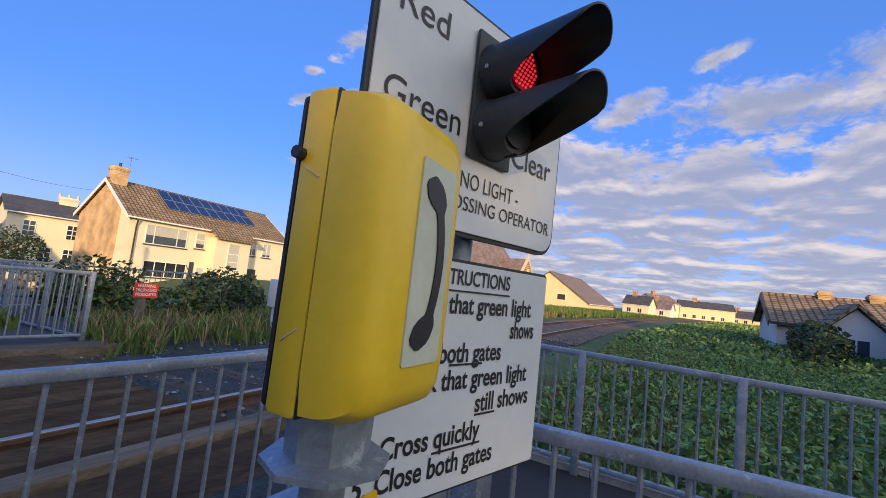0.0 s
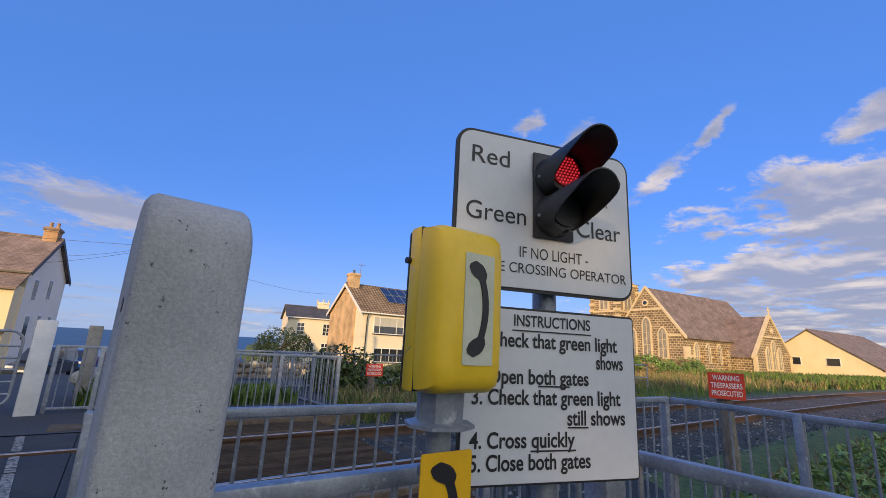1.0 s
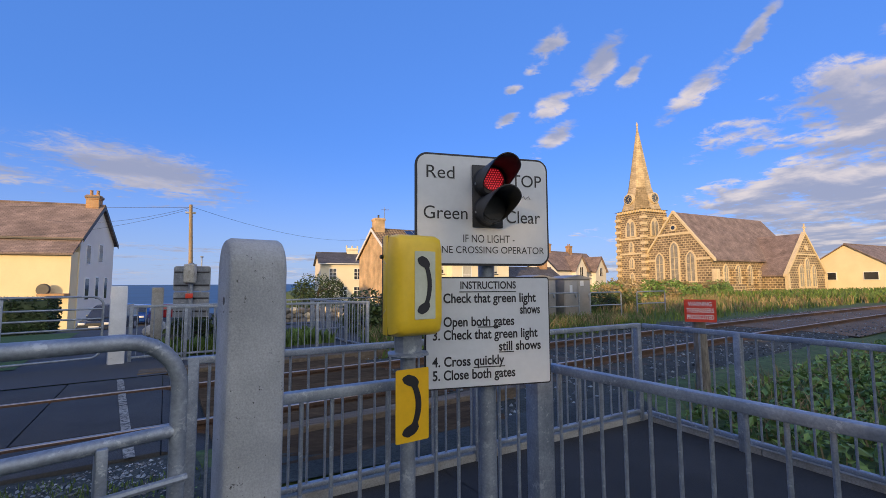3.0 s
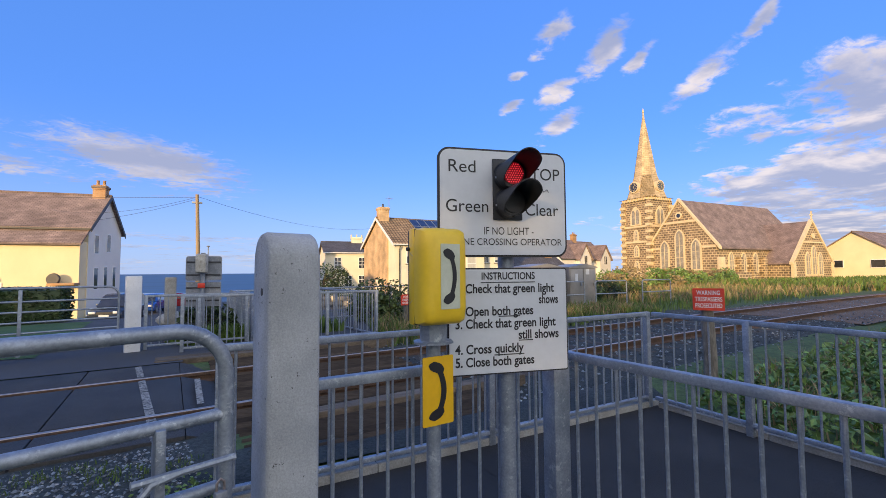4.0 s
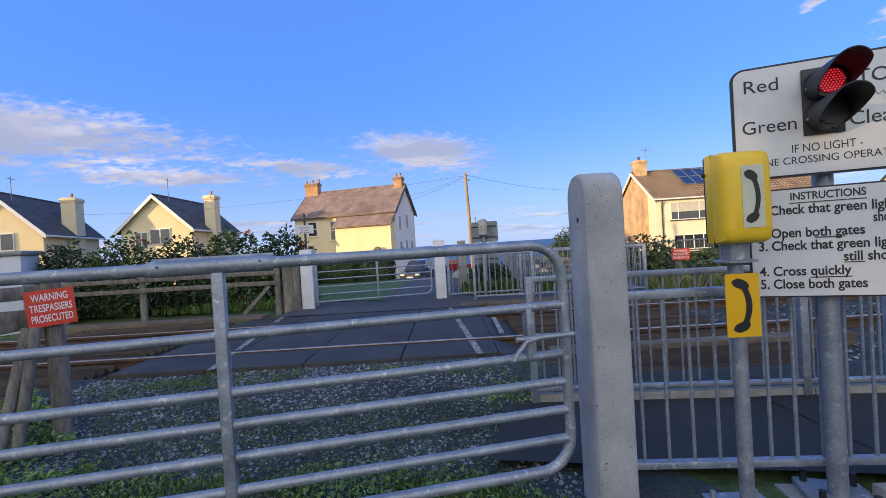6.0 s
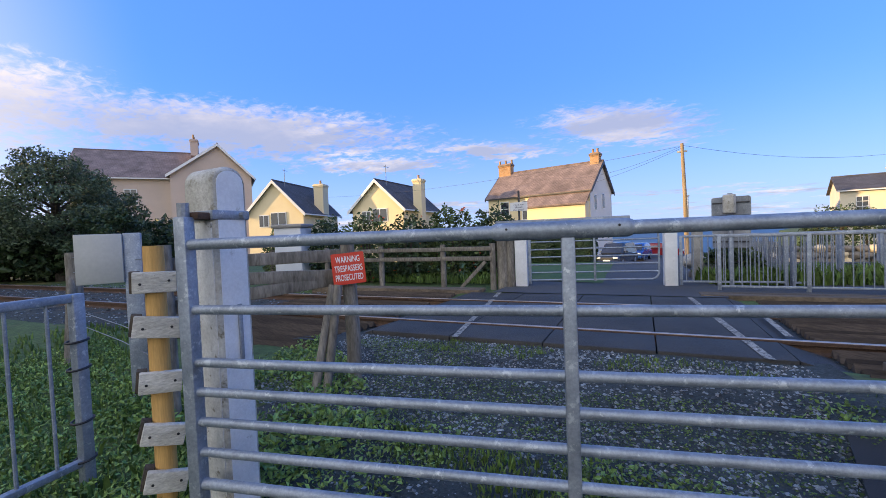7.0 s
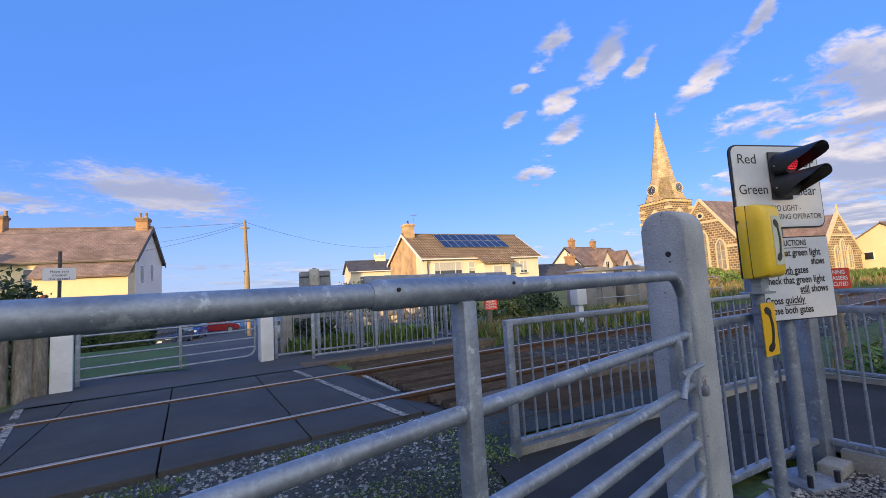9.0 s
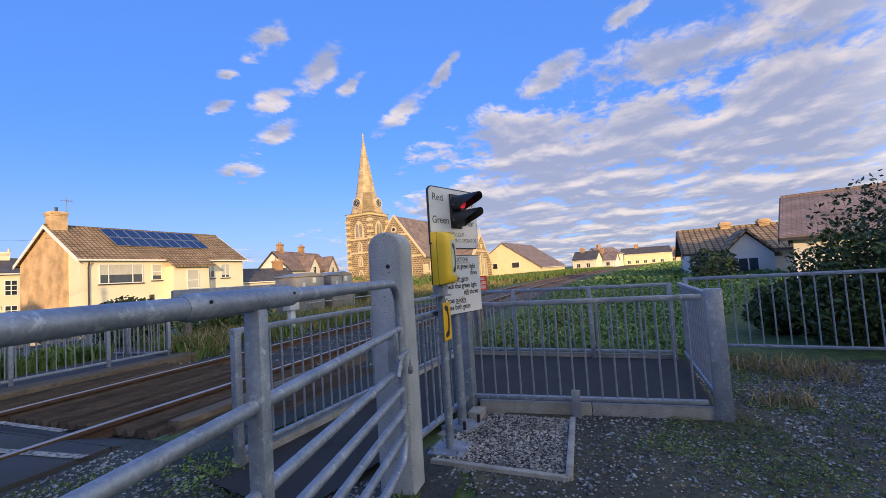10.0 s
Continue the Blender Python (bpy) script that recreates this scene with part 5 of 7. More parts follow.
blades("grass", scatter([(-3.6, 2.7), (0.0, 3.0), (0.0, 3.4), (-3.6, 3.1)], 520, land, 0.02, patchy(1.9, 0.0, 5)), 0.015, 0.045, GRASS, "tufts of grass along the deck's edge")
leaves("weeds", [(x + rng.normal() * 0.09, y + rng.normal() * 0.08, z + abs(rng.normal()) * 0.05) for x, y, z in scatter([(-0.34, 2.45), (-0.12, 2.45), (-0.12, 2.8), (-0.34, 2.8)], 480, land)], 0.014, WEED, "low green weed clump at the railing's end")
blades("grass", scatter([(0.3, -2.2), (4.4, -3.0), (4.4, -0.9), (1.8, -0.7)], 520, land, 0.0, patchy(0.9, 0.0, 9)), 0.015, 0.055, GRASS, "sparse grass on the soil")
blades("dry_grass", scatter([(2.6, -2.6), (4.35, -2.8), (4.3, -0.6), (2.3, -0.7)], 420, land, 0.0, patchy(1.1, 0.05, 11)), 0.05, 0.22, DRY, "dry yellow stalks on the soil", 0.03, 1.4)
leaves("leaf_litter", [(x, y, z + 0.02 + 0.01 * rng.random()) for x, y, z in scatter([(0.4, -2.6), (4.4, -3.0), (4.3, -0.5), (0.6, 0.4)], 1500, land)], 0.012, DRY, "dry brown leaf litter on the soil", "leaf litter", 0.15)
FW = [(4.0, -0.2), (17.0, -3.0), (17.0, 4.2), (4.0, 2.5)]
leaves("weeds", [(x, y, z + rng.uniform(0.02, 0.30)) for x, y, z in scatter(FW, 17000, land)], 0.042, WEED, "dense green weeds beyond the railing")
leaves("weeds", [(x, y, z + rng.uniform(0.0, 0.40)) for x, y, z in scatter([(16, -4.0), (60, -10), (60, 5.5), (16, 4.2)], 11000, land)], 0.10, WEED, "dense green weeds along the railway")
leaves("weeds", [(x, y, z + rng.uniform(0.0, 0.5)) for x, y, z in scatter([(60, -10), (170, -18), (170, 2), (60, 4.8)], 5000, land)], 0.25, WEED, "green weeds along the distant railway")
blades("dry_grass", scatter([(4.2, 1.2), (18, 1.5), (18, 4.4), (4.0, 2.75)], 900, land), 0.10, 0.35, DRY, "dry stalks among the weeds", 0.03, 0.8)
blades("grass", scatter([(5, 8.3), (34, 12), (34, 22), (5, 12)], 3500, land), 0.10, 0.38, GRASS, "rough grass beyond the railway", 0.035)
blades("dry_grass", scatter([(14, 11), (60, 13), (60, 30), (14, 20)], 3000, land), 0.15, 0.55, DRY, "tall dry grass before the church", 0.05, 0.8)
blades("grass", scatter([(34, 12), (110, 12), (110, 26), (34, 26)], 4000, land), 0.2, 0.7, GRASS, "rough grass beside the distant railway", 0.10)
blades("grass", scatter([(-9.5, 7.2), (-4.6, 7.6), (-4.6, 9.0), (-10, 8.0)], 1200, land, 0.05), 0.05, 0.22, GRASS, "rough grass along the far fence")
blades("grass", scatter([(-1.4, 8.2), (2.0, 8.9), (1.6, 11), (-1.2, 10)], 900, land, 0.03, patchy(1.2, 0.0, 3)), 0.08, 0.35, GRASS, "rough grass behind the far railing")


# ---------------------------------------------------------------- hedges, shrubs, trees
def foliage(blobs, n, size, shell=0.55):
    """Points in the outer parts of overlapping lumps (x, y, z, rx, ry, rz)."""
    vol = np.array([b[3] * b[4] * b[5] for b in blobs]) ** 0.67
    pick = rng.choice(len(blobs), n, p=vol / vol.sum())
    out = []
    for k in pick:
        b = blobs[k]
        d = rng.normal(size=3)
        d /= np.linalg.norm(d)
        r = (shell + (1 - shell) * rng.random() ** 0.6) * (1 + 0.28 * noise.noise((d[0] * 2.2 + b[0], d[1] * 2.2 + b[1], d[2] * 2.2)))
        p = (b[0] + d[0] * b[3] * r, b[1] + d[1] * b[4] * r, b[2] + d[2] * b[5] * r)
        if p[2] > land(p[0], p[1]):
            out.append(p)
    return out


def shrub(name, blobs, n, size, material, label, category="shrub", stems=3, group="", flowers=0):
    base = min(blobs, key=lambda b: b[2])
    t = thing(name, label, category, (0, 0, 0), group)
    leaves("foliage", foliage(blobs, n, size), size, material, "", parent=t)
    core = Geo()
    for b in blobs:
        z0 = max(0.0, b[2] - b[5])
        core.tube([(b[0] + 0.05, b[1], land(b[0], b[1]) - 0.05), (b[0], b[1] + 0.05, b[2] * 0.6), (b[0] + 0.1 * b[3], b[1], b[2] + 0.4 * b[5])], [0.05 * b[3] + 0.02, 0.04 * b[3] + 0.015, 0.012], 7)
        for _ in range(stems):
            d = rng.normal(size=3)
            core.tube([(b[0], b[1], b[2] * 0.5), (b[0] + d[0] * 0.3 * b[3], b[1] + d[1] * 0.3 * b[4], b[2]), (b[0] + d[0] * 0.5 * b[3], b[1] + d[1] * 0.5 * b[4], b[2] + abs(d[2]) * 0.5 * b[5])], [0.03 * b[3] + 0.01, 0.02 * b[3] + 0.008, 0.005], 6)
    part("branchwork", core, BARK, t)
    if flowers:
        pts = [p for p in foliage([(b[0], b[1], b[2], b[3] * 1.04, b[4] * 1.04, b[5] * 1.04) for b in blobs], flowers * 3, size, 0.9)][:flowers]
        leaves("bloom_spray", pts, size * 0.9, FLOWER, "", parent=t)
    return t


# flowering bush behind the far timber fence
for i in range(6):
    x, y = -5.35 - i * 0.98, 8.65 - i * 0.42
    h = 1.78 + 0.10 * math.sin(i * 2.3) - 0.05 * max(0, i - 2)
    shrub("flowering_shrub", [(x, y, h * 0.55, 0.72, 0.6, h * 0.5), (x - 0.4, y + 0.1, h * 0.4, 0.5, 0.55, h * 0.42)], 2600, 0.05, LEAF_MID if i % 2 else LEAF_DARK,
          "dense hedge bush with a few red blooms" if i < 4 else "dense leafy hedge bush beside the timber fence", "hedge", group="hedge bushes", flowers=26 if i in (1, 2, 3) else 5)
# clipped hedge below the cottage
for i in range(6):
    x0 = -5.6 - i * 1.45
    y0 = 16.6 - i * 0.2
    pts = []
    for _ in range(2400):
        a, b, c = rng.uniform(-1, 1, 3)
        k = rng.integers(0, 3)
        v = [a, b, c]
        v[k] = math.copysign(1 - 0.06 * rng.random(), v[k])
        pts.append((x0 + v[0] * 0.76, y0 + v[1] * 0.5, 0.48 + v[2] * 0.52))
    t = thing("clipped_hedge", "dark green clipped box hedge by the road", "hedge", group="clipped hedges")
    leaves("foliage", pts, 0.05, LEAF_DARK, "", parent=t)
    part("woody_core", Geo().chamfer((x0 - 0.7, y0 - 0.44, -0.3), (x0 + 0.7, y0 + 0.44, 0.93), 0.05), LEAF_DARK, t)
# shrubs beside the right-hand railing
for x, y, h, r in ((5.7, -2.5, 1.55, 0.85), (6.5, -3.4, 2.3, 1.15), (5.5, -3.7, 2.2, 1.0), (7.6, -4.8, 2.8, 1.4), (6.6, -1.9, 0.8, 0.6), (5.6, -5.1, 2.7, 1.2)):
    shrub("shrub", [(x, y, h * 0.52, r, r, h * 0.5), (x + 0.3 * r, y - 0.4 * r, h * 0.4, r * 0.8, r * 0.8, h * 0.4), (x - 0.2 * r, y + 0.4 * r, h * 0.35, r * 0.7, r * 0.7, h * 0.36)],
          6500, 0.038, LEAF_DARK if h > 2 else LEAF_MID, "dense dark green shrub behind the railing", group="shrubs by the railing")
# low shrubs round the far railings and towards the church
for x, y, h, r, m in ((3.2, 10.6, 0.9, 0.7, LEAF_MID), (4.6, 9.9, 0.8, 0.8, LEAF_MID), (5.8, 10.6, 1.1, 0.9, LEAF_DARK), (3.8, 12.2, 1.2, 1.0, LEAF_MID),
                      (-0.6, 9.6, 0.8, 0.55, LEAF_MID), (6.9, 12.6, 1.2, 1.1, LEAF_MID), (13.9, 14.2, 0.9, 0.9, LEAF_MID), (15.8, 14.8, 1.0, 0.9, LEAF_DARK), (17.8, 15.2, 0.9, 1.0, LEAF_MID)):
    shrub("shrub", [(x, y, h * 0.5, r, r * 0.8, h * 0.5), (x + r * 0.6, y + 0.1, h * 0.35, r * 0.6, r * 0.6, h * 0.36)], 1100, 0.06, m, "low green shrub in the rough grass", group="rough shrubs")
# bushes before the church: paler weed and straw colours stand in for sunlight
for i in range(26):
    x, y = 20 + i * 1.75 + rng.normal() * 0.5, 19.5 + i * 0.72 + rng.normal() * 1.2
    h, r = rng.uniform(0.9, 1.7), rng.uniform(0.9, 1.6)
    shrub("shrub", [(x, y, h * 0.5, r, r, h * 0.5)], 520, 0.11, WEED if i % 3 else DRY, "bushy shrub before the church, sunlight put into its leaf colour", group="bushes before the church", stems=1)
shrub("shrub", [(7.6, 44.5, 0.9, 2.4, 2.0, 1.5), (9.2, 45.2, 0.7, 1.6, 1.5, 1.2), (6.2, 45, 0.5, 1.3, 1.5, 1.1), (7.4, 44.6, -0.9, 2.6, 2.2, 1.3)], 2800, 0.12, LEAF_DARK, "rounded dark green shrub above the shore")


def tree(x, y, h, r, n, material, label, lumps=9, size=0.12, group="trees"):
    t = thing("tree", label, "tree", (0, 0, 0), group)
    g0 = land(x, y)
    trunk = Geo().tube([(x, y, g0 - 0.2), (x + 0.05 * r, y, g0 + h * 0.3), (x - 0.08 * r, y, g0 + h * 0.6), (x, y, g0 + h * 0.85)], [0.05 * h * 0.8, 0.035 * h, 0.025 * h, 0.01 * h], 9)
    blobs = []
    for i in range(lumps):
        a, q = i * 2.4, (i + 0.5) / lumps
        rr = r * (0.25 + 0.75 * math.sin(math.pi * (0.15 + 0.8 * q)))
        bx, by, bz = x + math.cos(a) * rr * 0.62, y + math.sin(a) * rr * 0.62, g0 + h * (0.28 + 0.62 * q)
        blobs.append((bx, by, bz, r * rng.uniform(0.22, 0.40), r * rng.uniform(0.22, 0.40), r * rng.uniform(0.14, 0.26)))
        trunk.tube([(x, y, g0 + h * (0.18 + 0.55 * q)), ((x + bx) / 2, (y + by) / 2, bz - 0.1 * r), (bx, by, bz)], [0.014 * h, 0.009 * h, 0.003 * h], 6)
    part("trunk", trunk, BARK, t)
    leaves("crown", foliage(blobs, n, size, 0.35), size, material, "", parent=t)
    return t


tree(-23.2, 5.4, 5.4, 2.5, 22000, LEAF_PINE, "dark wind-shaped pine on the railway bank", 24, 0.052)
tree(-25.6, 3.2, 3.9, 2.3, 15000, LEAF_PINE, "dark wind-shaped pine on the railway bank", 22, 0.052)
tree(-20.6, 6.2, 2.8, 1.6, 6000, LEAF_DARK, "low dark conifer on the railway bank", 9, 0.06)
tree(-24.6, 7.6, 4.3, 2.0, 7000, LEAF_PINE, "dark spreading pine before the flats", 19, 0.075)
# leafy bank along the left of the railway
for x, y, h in ((-24.5, 5.6, 2.3), (-27.5, 3.4, 2.6), (-29.5, 8.0, 3.4), (-26.0, 10.0, 2.7)):
    shrub("shrub", [(x, y, h * 0.5, 2.4, 2.2, h * 0.52), (x + 1.2, y + 1.0, h * 0.33, 1.8, 1.8, h * 0.34)], 4200, 0.13, LEAF_DARK, "dark bank of shrubs beside the railway", group="railway bank", stems=2)
# unseen tall belt behind the camera, added to keep the low sun off the foreground
for k in range(9):
    p = -13.0 + 3.6 * k
    x, y = -19.0 - 0.643 * p, -16.0 + 0.766 * p
    h = 8.2 if p < 9 else 7.0
    shrub("shade_belt", [(x, y, h * 0.5, 2.8, 2.8, h * 0.52), (x + 0.9, y + 1.2, h * 0.33, 2.2, 2.2, h * 0.36), (x - 0.8, y - 1.2, h * 0.3, 2.4, 2.4, h * 0.4)], 4600, 0.24, LEAF_DARK,
          "unseen belt of trees added to shade the yard", "tree", group="tree belt", stems=2)

# ---------------------------------------------------------------- buildings
def window(parent, x, z, w, h, y, frame_m=None, bars=(0.5,), cross=(), curtain=0.0, sill=None, face=-1):
    """A window in a wall at local y; x, z its lower left corner."""
    frame_m = frame_m or FRAME_WHITE
    f, d = 0.07, face
    y0, y1 = sorted((y + 0.02 * -d, y + 0.05 * d))
    outer, inner = [(x, z), (x + w, z), (x + w, z + h), (x, z + h)], [(x + f, z + f), (x + w - f, z + f), (x + w - f, z + h - f), (x + f, z + h - f)]
    vs = [(a, yy, b) for yy in (y0, y1) for ring in (outer, inner) for a, b in ring]
    fs = []
    for k in range(4):
        n = (k + 1) % 4
        fs += [(k, n, 4 + n, 4 + k), (8 + k, 12 + k, 12 + n, 8 + n), (k, 8 + k, 8 + n, n), (4 + k, 4 + n, 12 + n, 12 + k)]
    win = part("window", Geo().add(vs, fs), frame_m, parent, smooth=False)
    for b in bars:
        part("mullion", Geo().box((x + w * b - f / 2, y0, z + f), (x + w * b + f / 2, y1 - 0.004, z + h - f)), frame_m, win, smooth=False)
    for b in cross:
        part("transom", Geo().box((x + f, y0 + 0.004, z + h * b - f / 2), (x + w - f, y1 - 0.006, z + h * b + f / 2)), frame_m, win, smooth=False)
    ya, yb = sorted((y + 0.012 * d, y + 0.022 * d))
    part("pane", Geo().box((x + f, ya, z + f), (x + w - f, yb, z + h - f)), GLASS_DARK, win, smooth=False)
    if curtain:
        ya, yb = sorted((y + 0.024 * d, y + 0.028 * d))
        part("curtain", Geo().box((x + f, ya, z + h * (1 - curtain)), (x + w - f, yb, z + h - f)), CURTAIN, win, smooth=False)
    if sill:
        ya, yb = sorted((y, y + 0.12 * d))
        part("sill", Geo().box((x - 0.08, ya, z - 0.09), (x + w + 0.08, yb, z)), sill, win, smooth=False)
    return win


def gable_house(name, label, place, turn, L, D, eave, ridge, wall, roof, over=0.3, base=-2.8, ridge_at=None, group="houses", bargeboard=None, category="house"):
    """A gabled block: front along local x at y = 0, ridge along x."""
    t = thing(name, label, category, place, group, turn=turn)
    r = D / 2 if ridge_at is None else ridge_at
    o = [(0, base), (D, base), (D, eave), (r, ridge), (0, eave)]
    m = Matrix(((0, 1, 0, 0), (1, 0, 0, 0), (0, 0, 1, 0), (0, 0, 0, 1)))      # local x-z outline to y-z
    part("wall", Geo().prism(o, m, L), wall, t, smooth=False)
    s1, s2, th = (ridge - eave) / r, (ridge - eave) / (D - r), 0.14
    ro = [(-over, eave - s1 * over), (r, ridge), (D + over, eave - s2 * over), (D + over, eave - s2 * over + th), (r, ridge + th), (-over, eave - s1 * over + th)]
    rf = part("roof", Geo().prism(ro, Matrix.Translation((-over, 0, 0.012)) @ m, L + 2 * over), roof, t, smooth=False)
    part("ridge_tiles", Geo().tube([(-over, r, ridge + th + 0.02), (L + over, r, ridge + th + 0.02)], 0.09, 8), roof, rf)
    part("gutter", Geo().box((-over, -over - 0.1, eave - s1 * over - 0.02), (L + over, -over + 0.0, eave - s1 * over + 0.10)), bargeboard or FRAME_WHITE, rf, smooth=False)
    if bargeboard:
        for x in (-over - 0.05, L + over):
            for a, b in ((0, 1), (2, 1)):
                (ya, za), (yb, zb) = ro[a], ro[b]
                g = Geo().add([(x, ya, za - 0.16), (x + 0.05, ya, za - 0.16), (x + 0.05, yb, zb - 0.16), (x, yb, zb - 0.16), (x, ya, za + 0.17), (x + 0.05, ya, za + 0.17), (x + 0.05, yb, zb + 0.17), (x, yb, zb + 0.17)],
                              [(0, 1, 2, 3), (4, 5, 6, 7), (0, 1, 5, 4), (1, 2, 6, 5), (2, 3, 7, 6), (3, 0, 4, 7)])
                part("bargeboard", g, bargeboard, rf, smooth=False)
    return t


def chimney(parent, x, y, z0, z1, w, d, material, pots=2, cap=None, pot_m=None):
    c = part("chimney", Geo().box((x - w / 2, y - d / 2, z0), (x + w / 2, y + d / 2, z1)), material, parent, smooth=False)
    part("chimney_cap", Geo().chamfer((x - w / 2 - 0.09, y - d / 2 - 0.09, z1 - 0.26), (x + w / 2 + 0.09, y + d / 2 + 0.09, z1 - 0.08), 0.03), cap or material, c)
    part("chimney_course", Geo().chamfer((x - w / 2 - 0.045, y - d / 2 - 0.045, z1 - 0.36), (x + w / 2 + 0.045, y + d / 2 + 0.045, z1 - 0.262), 0.015), material, c)
    for i in range(pots):
        px = x + (i - (pots - 1) / 2) * w * 0.5
        part("chimney_pot", Geo().tube([(px, y, z1 - 0.02), (px, y, z1 + 0.12), (px, y, z1 + 0.34), (px, y, z1 + 0.4)], [0.15, 0.11, 0.10, 0.13], 10), pot_m or BRICK, c)
    return c


# cottage beyond the crossing
cot = gable_house("cottage", "cream rendered cottage with brown slate roof and brick chimneys", (-21.1, 40.2, 0), -7.0, 10.9, 5.8, 4.85, 7.55, CREAM, SLATE, 0.25, ridge_at=3.1, bargeboard=FRAME_DARK)
part("gable_wall", Geo().prism([(0.0, -2.8), (5.8, -2.8), (5.8, 4.8), (3.1, 7.45), (0.0, 4.8)], Matrix(((0, 1, 0, 10.9), (1, 0, 0, 0), (0, 0, 1, 0), (0, 0, 0, 1))), 0.03), WHITE_RENDER, cot, "white rendered gable", smooth=False)
part("front_wing", Geo().box((5.1, -1.05, -2.8), (10.85, 0.0, 3.72)), CREAM, cot, smooth=False)
part("wing_roof", Geo().prism([(-1.35, 3.42), (0.1, 4.70), (0.1, 4.84), (-1.35, 3.56)], Matrix(((0, 1, 0, 4.95), (1, 0, 0, 0), (0, 0, 1, 0.03), (0, 0, 0, 1))), 6.1), SLATE, cot, smooth=False)
chimney(cot, 0.45, 3.1, 6.7, 8.75, 1.5, 0.7, BRICK, 3, BROWN_STONE)
chimney(cot, 10.4, 3.1, 6.7, 8.5, 0.85, 0.7, BRICK, 2, BROWN_STONE)
window(cot, 1.5, 2.85, 1.05, 1.5, 0, bars=(), cross=(0.5,), sill=SANDSTONE)
window(cot, 4.0, 2.35, 0.95, 1.95, 0, bars=(), cross=(0.5,), sill=SANDSTONE)
window(cot, 3.6, 0.35, 1.2, 0.8, 0, bars=(0.33, 0.66))
window(cot, 6.0, 0.35, 0.6, 0.5, -1.05, bars=())
part("downpipe", Geo().tube([(5.0, -0.15, 4.3), (5.0, -0.2, 3.4), (4.95, -0.12, 1.4), (4.4, -0.15, 1.0)], 0.07, 8), SANDSTONE, cot)
part("pipe", Geo().chamfer((5.2, -1.35, 0.95), (6.3, -1.1, 1.2), 0.03, pose(0, 0, 0)), CREAM, cot)
part("satellite_dish", Geo().tube([(9.6, -1.5, 1.05), (9.6, -1.62, 1.06)], [0.42, 0.36], 18), FRAME_DARK, cot, "dark satellite dish")
part("dish_arm", Geo().tube([(9.6, -1.05, 0.9), (9.6, -1.5, 1.05)], 0.03, 6), FRAME_DARK, cot)
part("porch_roof", Geo().chamfer((9.4, -1.9, 0.62), (10.95, -1.05, 0.78), 0.03), BRICK, cot)
g = Geo()
for x, z, w, h in ((0.9, 2.9, 0.7, 1.5), (0.9, 0.2, 0.7, 1.7), (3.0, 3.1, 0.7, 1.5), (2.6, 0.2, 0.6, 1.8), (4.2, 0.2, 0.6, 1.8)):
    w_ = part("window", Geo().box((10.932, x, z), (10.965, x + w, z + h)), FRAME_WHITE, cot, smooth=False)
    part("pane", Geo().box((10.968, x + 0.07, z + 0.07), (10.975, x + w - 0.07, z + h - 0.07)), GLASS_DARK, w_, smooth=False)

# house with solar panels
hs = gable_house("house", "cream two-storey house with brown tiled roof and solar panels", (14.35, 41.7, -0.9), 5.0, 15.8, 9.2, 5.35, 8.35, PALE_RENDER, PANTILE, 0.35, bargeboard=FRAME_WHITE)
part("brick_panel", Geo().prism([(1.7, -0.5), (9.0, -0.5), (9.0, 5.3), (4.6, 8.2), (1.7, 6.3)], Matrix(((0, -1, 0, 0), (1, 0, 0, 0), (0, 0, 1, 0), (0, 0, 0, 1))), 0.12), BUFF_BRICK, hs, "buff brick chimney breast on the gable", smooth=False)
chimney(hs, 0.45, 4.4, 7.2, 9.65, 1.1, 1.1, BUFF_BRICK, 1, pot_m=FRAME_DARK)
part("wing", Geo().box((6.9, -1.15, -1.0), (10.6, 0.0, 4.55)), PALE_RENDER, hs, smooth=False)
part("wing_roof", Geo().prism([(-1.6, 4.42), (0.1, 5.53), (0.1, 5.68), (-1.6, 4.57)], Matrix(((0, 1, 0, 6.6), (1, 0, 0, 0), (0, 0, 1, 0.03), (0, 0, 0, 1))), 4.4), PANTILE, hs, smooth=False)
window(hs, 1.3, 3.15, 3.5, 1.7, 0, bars=(0.2, 0.75), curtain=0.55, sill=FRAME_DARK)
window(hs, 5.6, 3.3, 0.9, 1.5, 0, bars=(), cross=(0.55,), curtain=0.7, sill=FRAME_DARK)
window(hs, 1.5, 0.35, 3.6, 1.4, 0, bars=(0.25, 0.5, 0.75), sill=FRAME_DARK)
window(hs, 6.0, 0.3, 0.8, 1.3, 0, bars=(), curtain=0.7)
window(hs, 8.2, 1.6, 1.25, 2.6, -1.15, bars=(), cross=(0.3, 0.6), curtain=0.9)
window(hs, 11.2, 3.3, 0.9, 1.5, 0, bars=(0.5,), curtain=0.5, sill=FRAME_DARK)
window(hs, 12.9, 3.3, 1.1, 1.5, 0, bars=(0.5,), curtain=0.8, sill=FRAME_DARK)
part("garage_door", Geo().box((11.0, -0.06, -0.3), (12.4, 0.02, 1.9)), FRAME_DARK, hs, smooth=False)
part("door", Geo().box((5.35, -0.06, -0.1), (5.75, 0.02, 2.0)), FRAME_DARK, hs, smooth=False)
part("gable_door", Geo().box((-0.16, 3.5, -0.5), (-0.12, 5.0, 1.4)), PALE_RENDER, hs, smooth=False)
part("downpipe", Geo().tube([(0.5, -0.25, 5.0), (0.5, -0.1, 4.6), (0.5, -0.08, -0.5)], 0.06, 8), FRAME_DARK, hs)
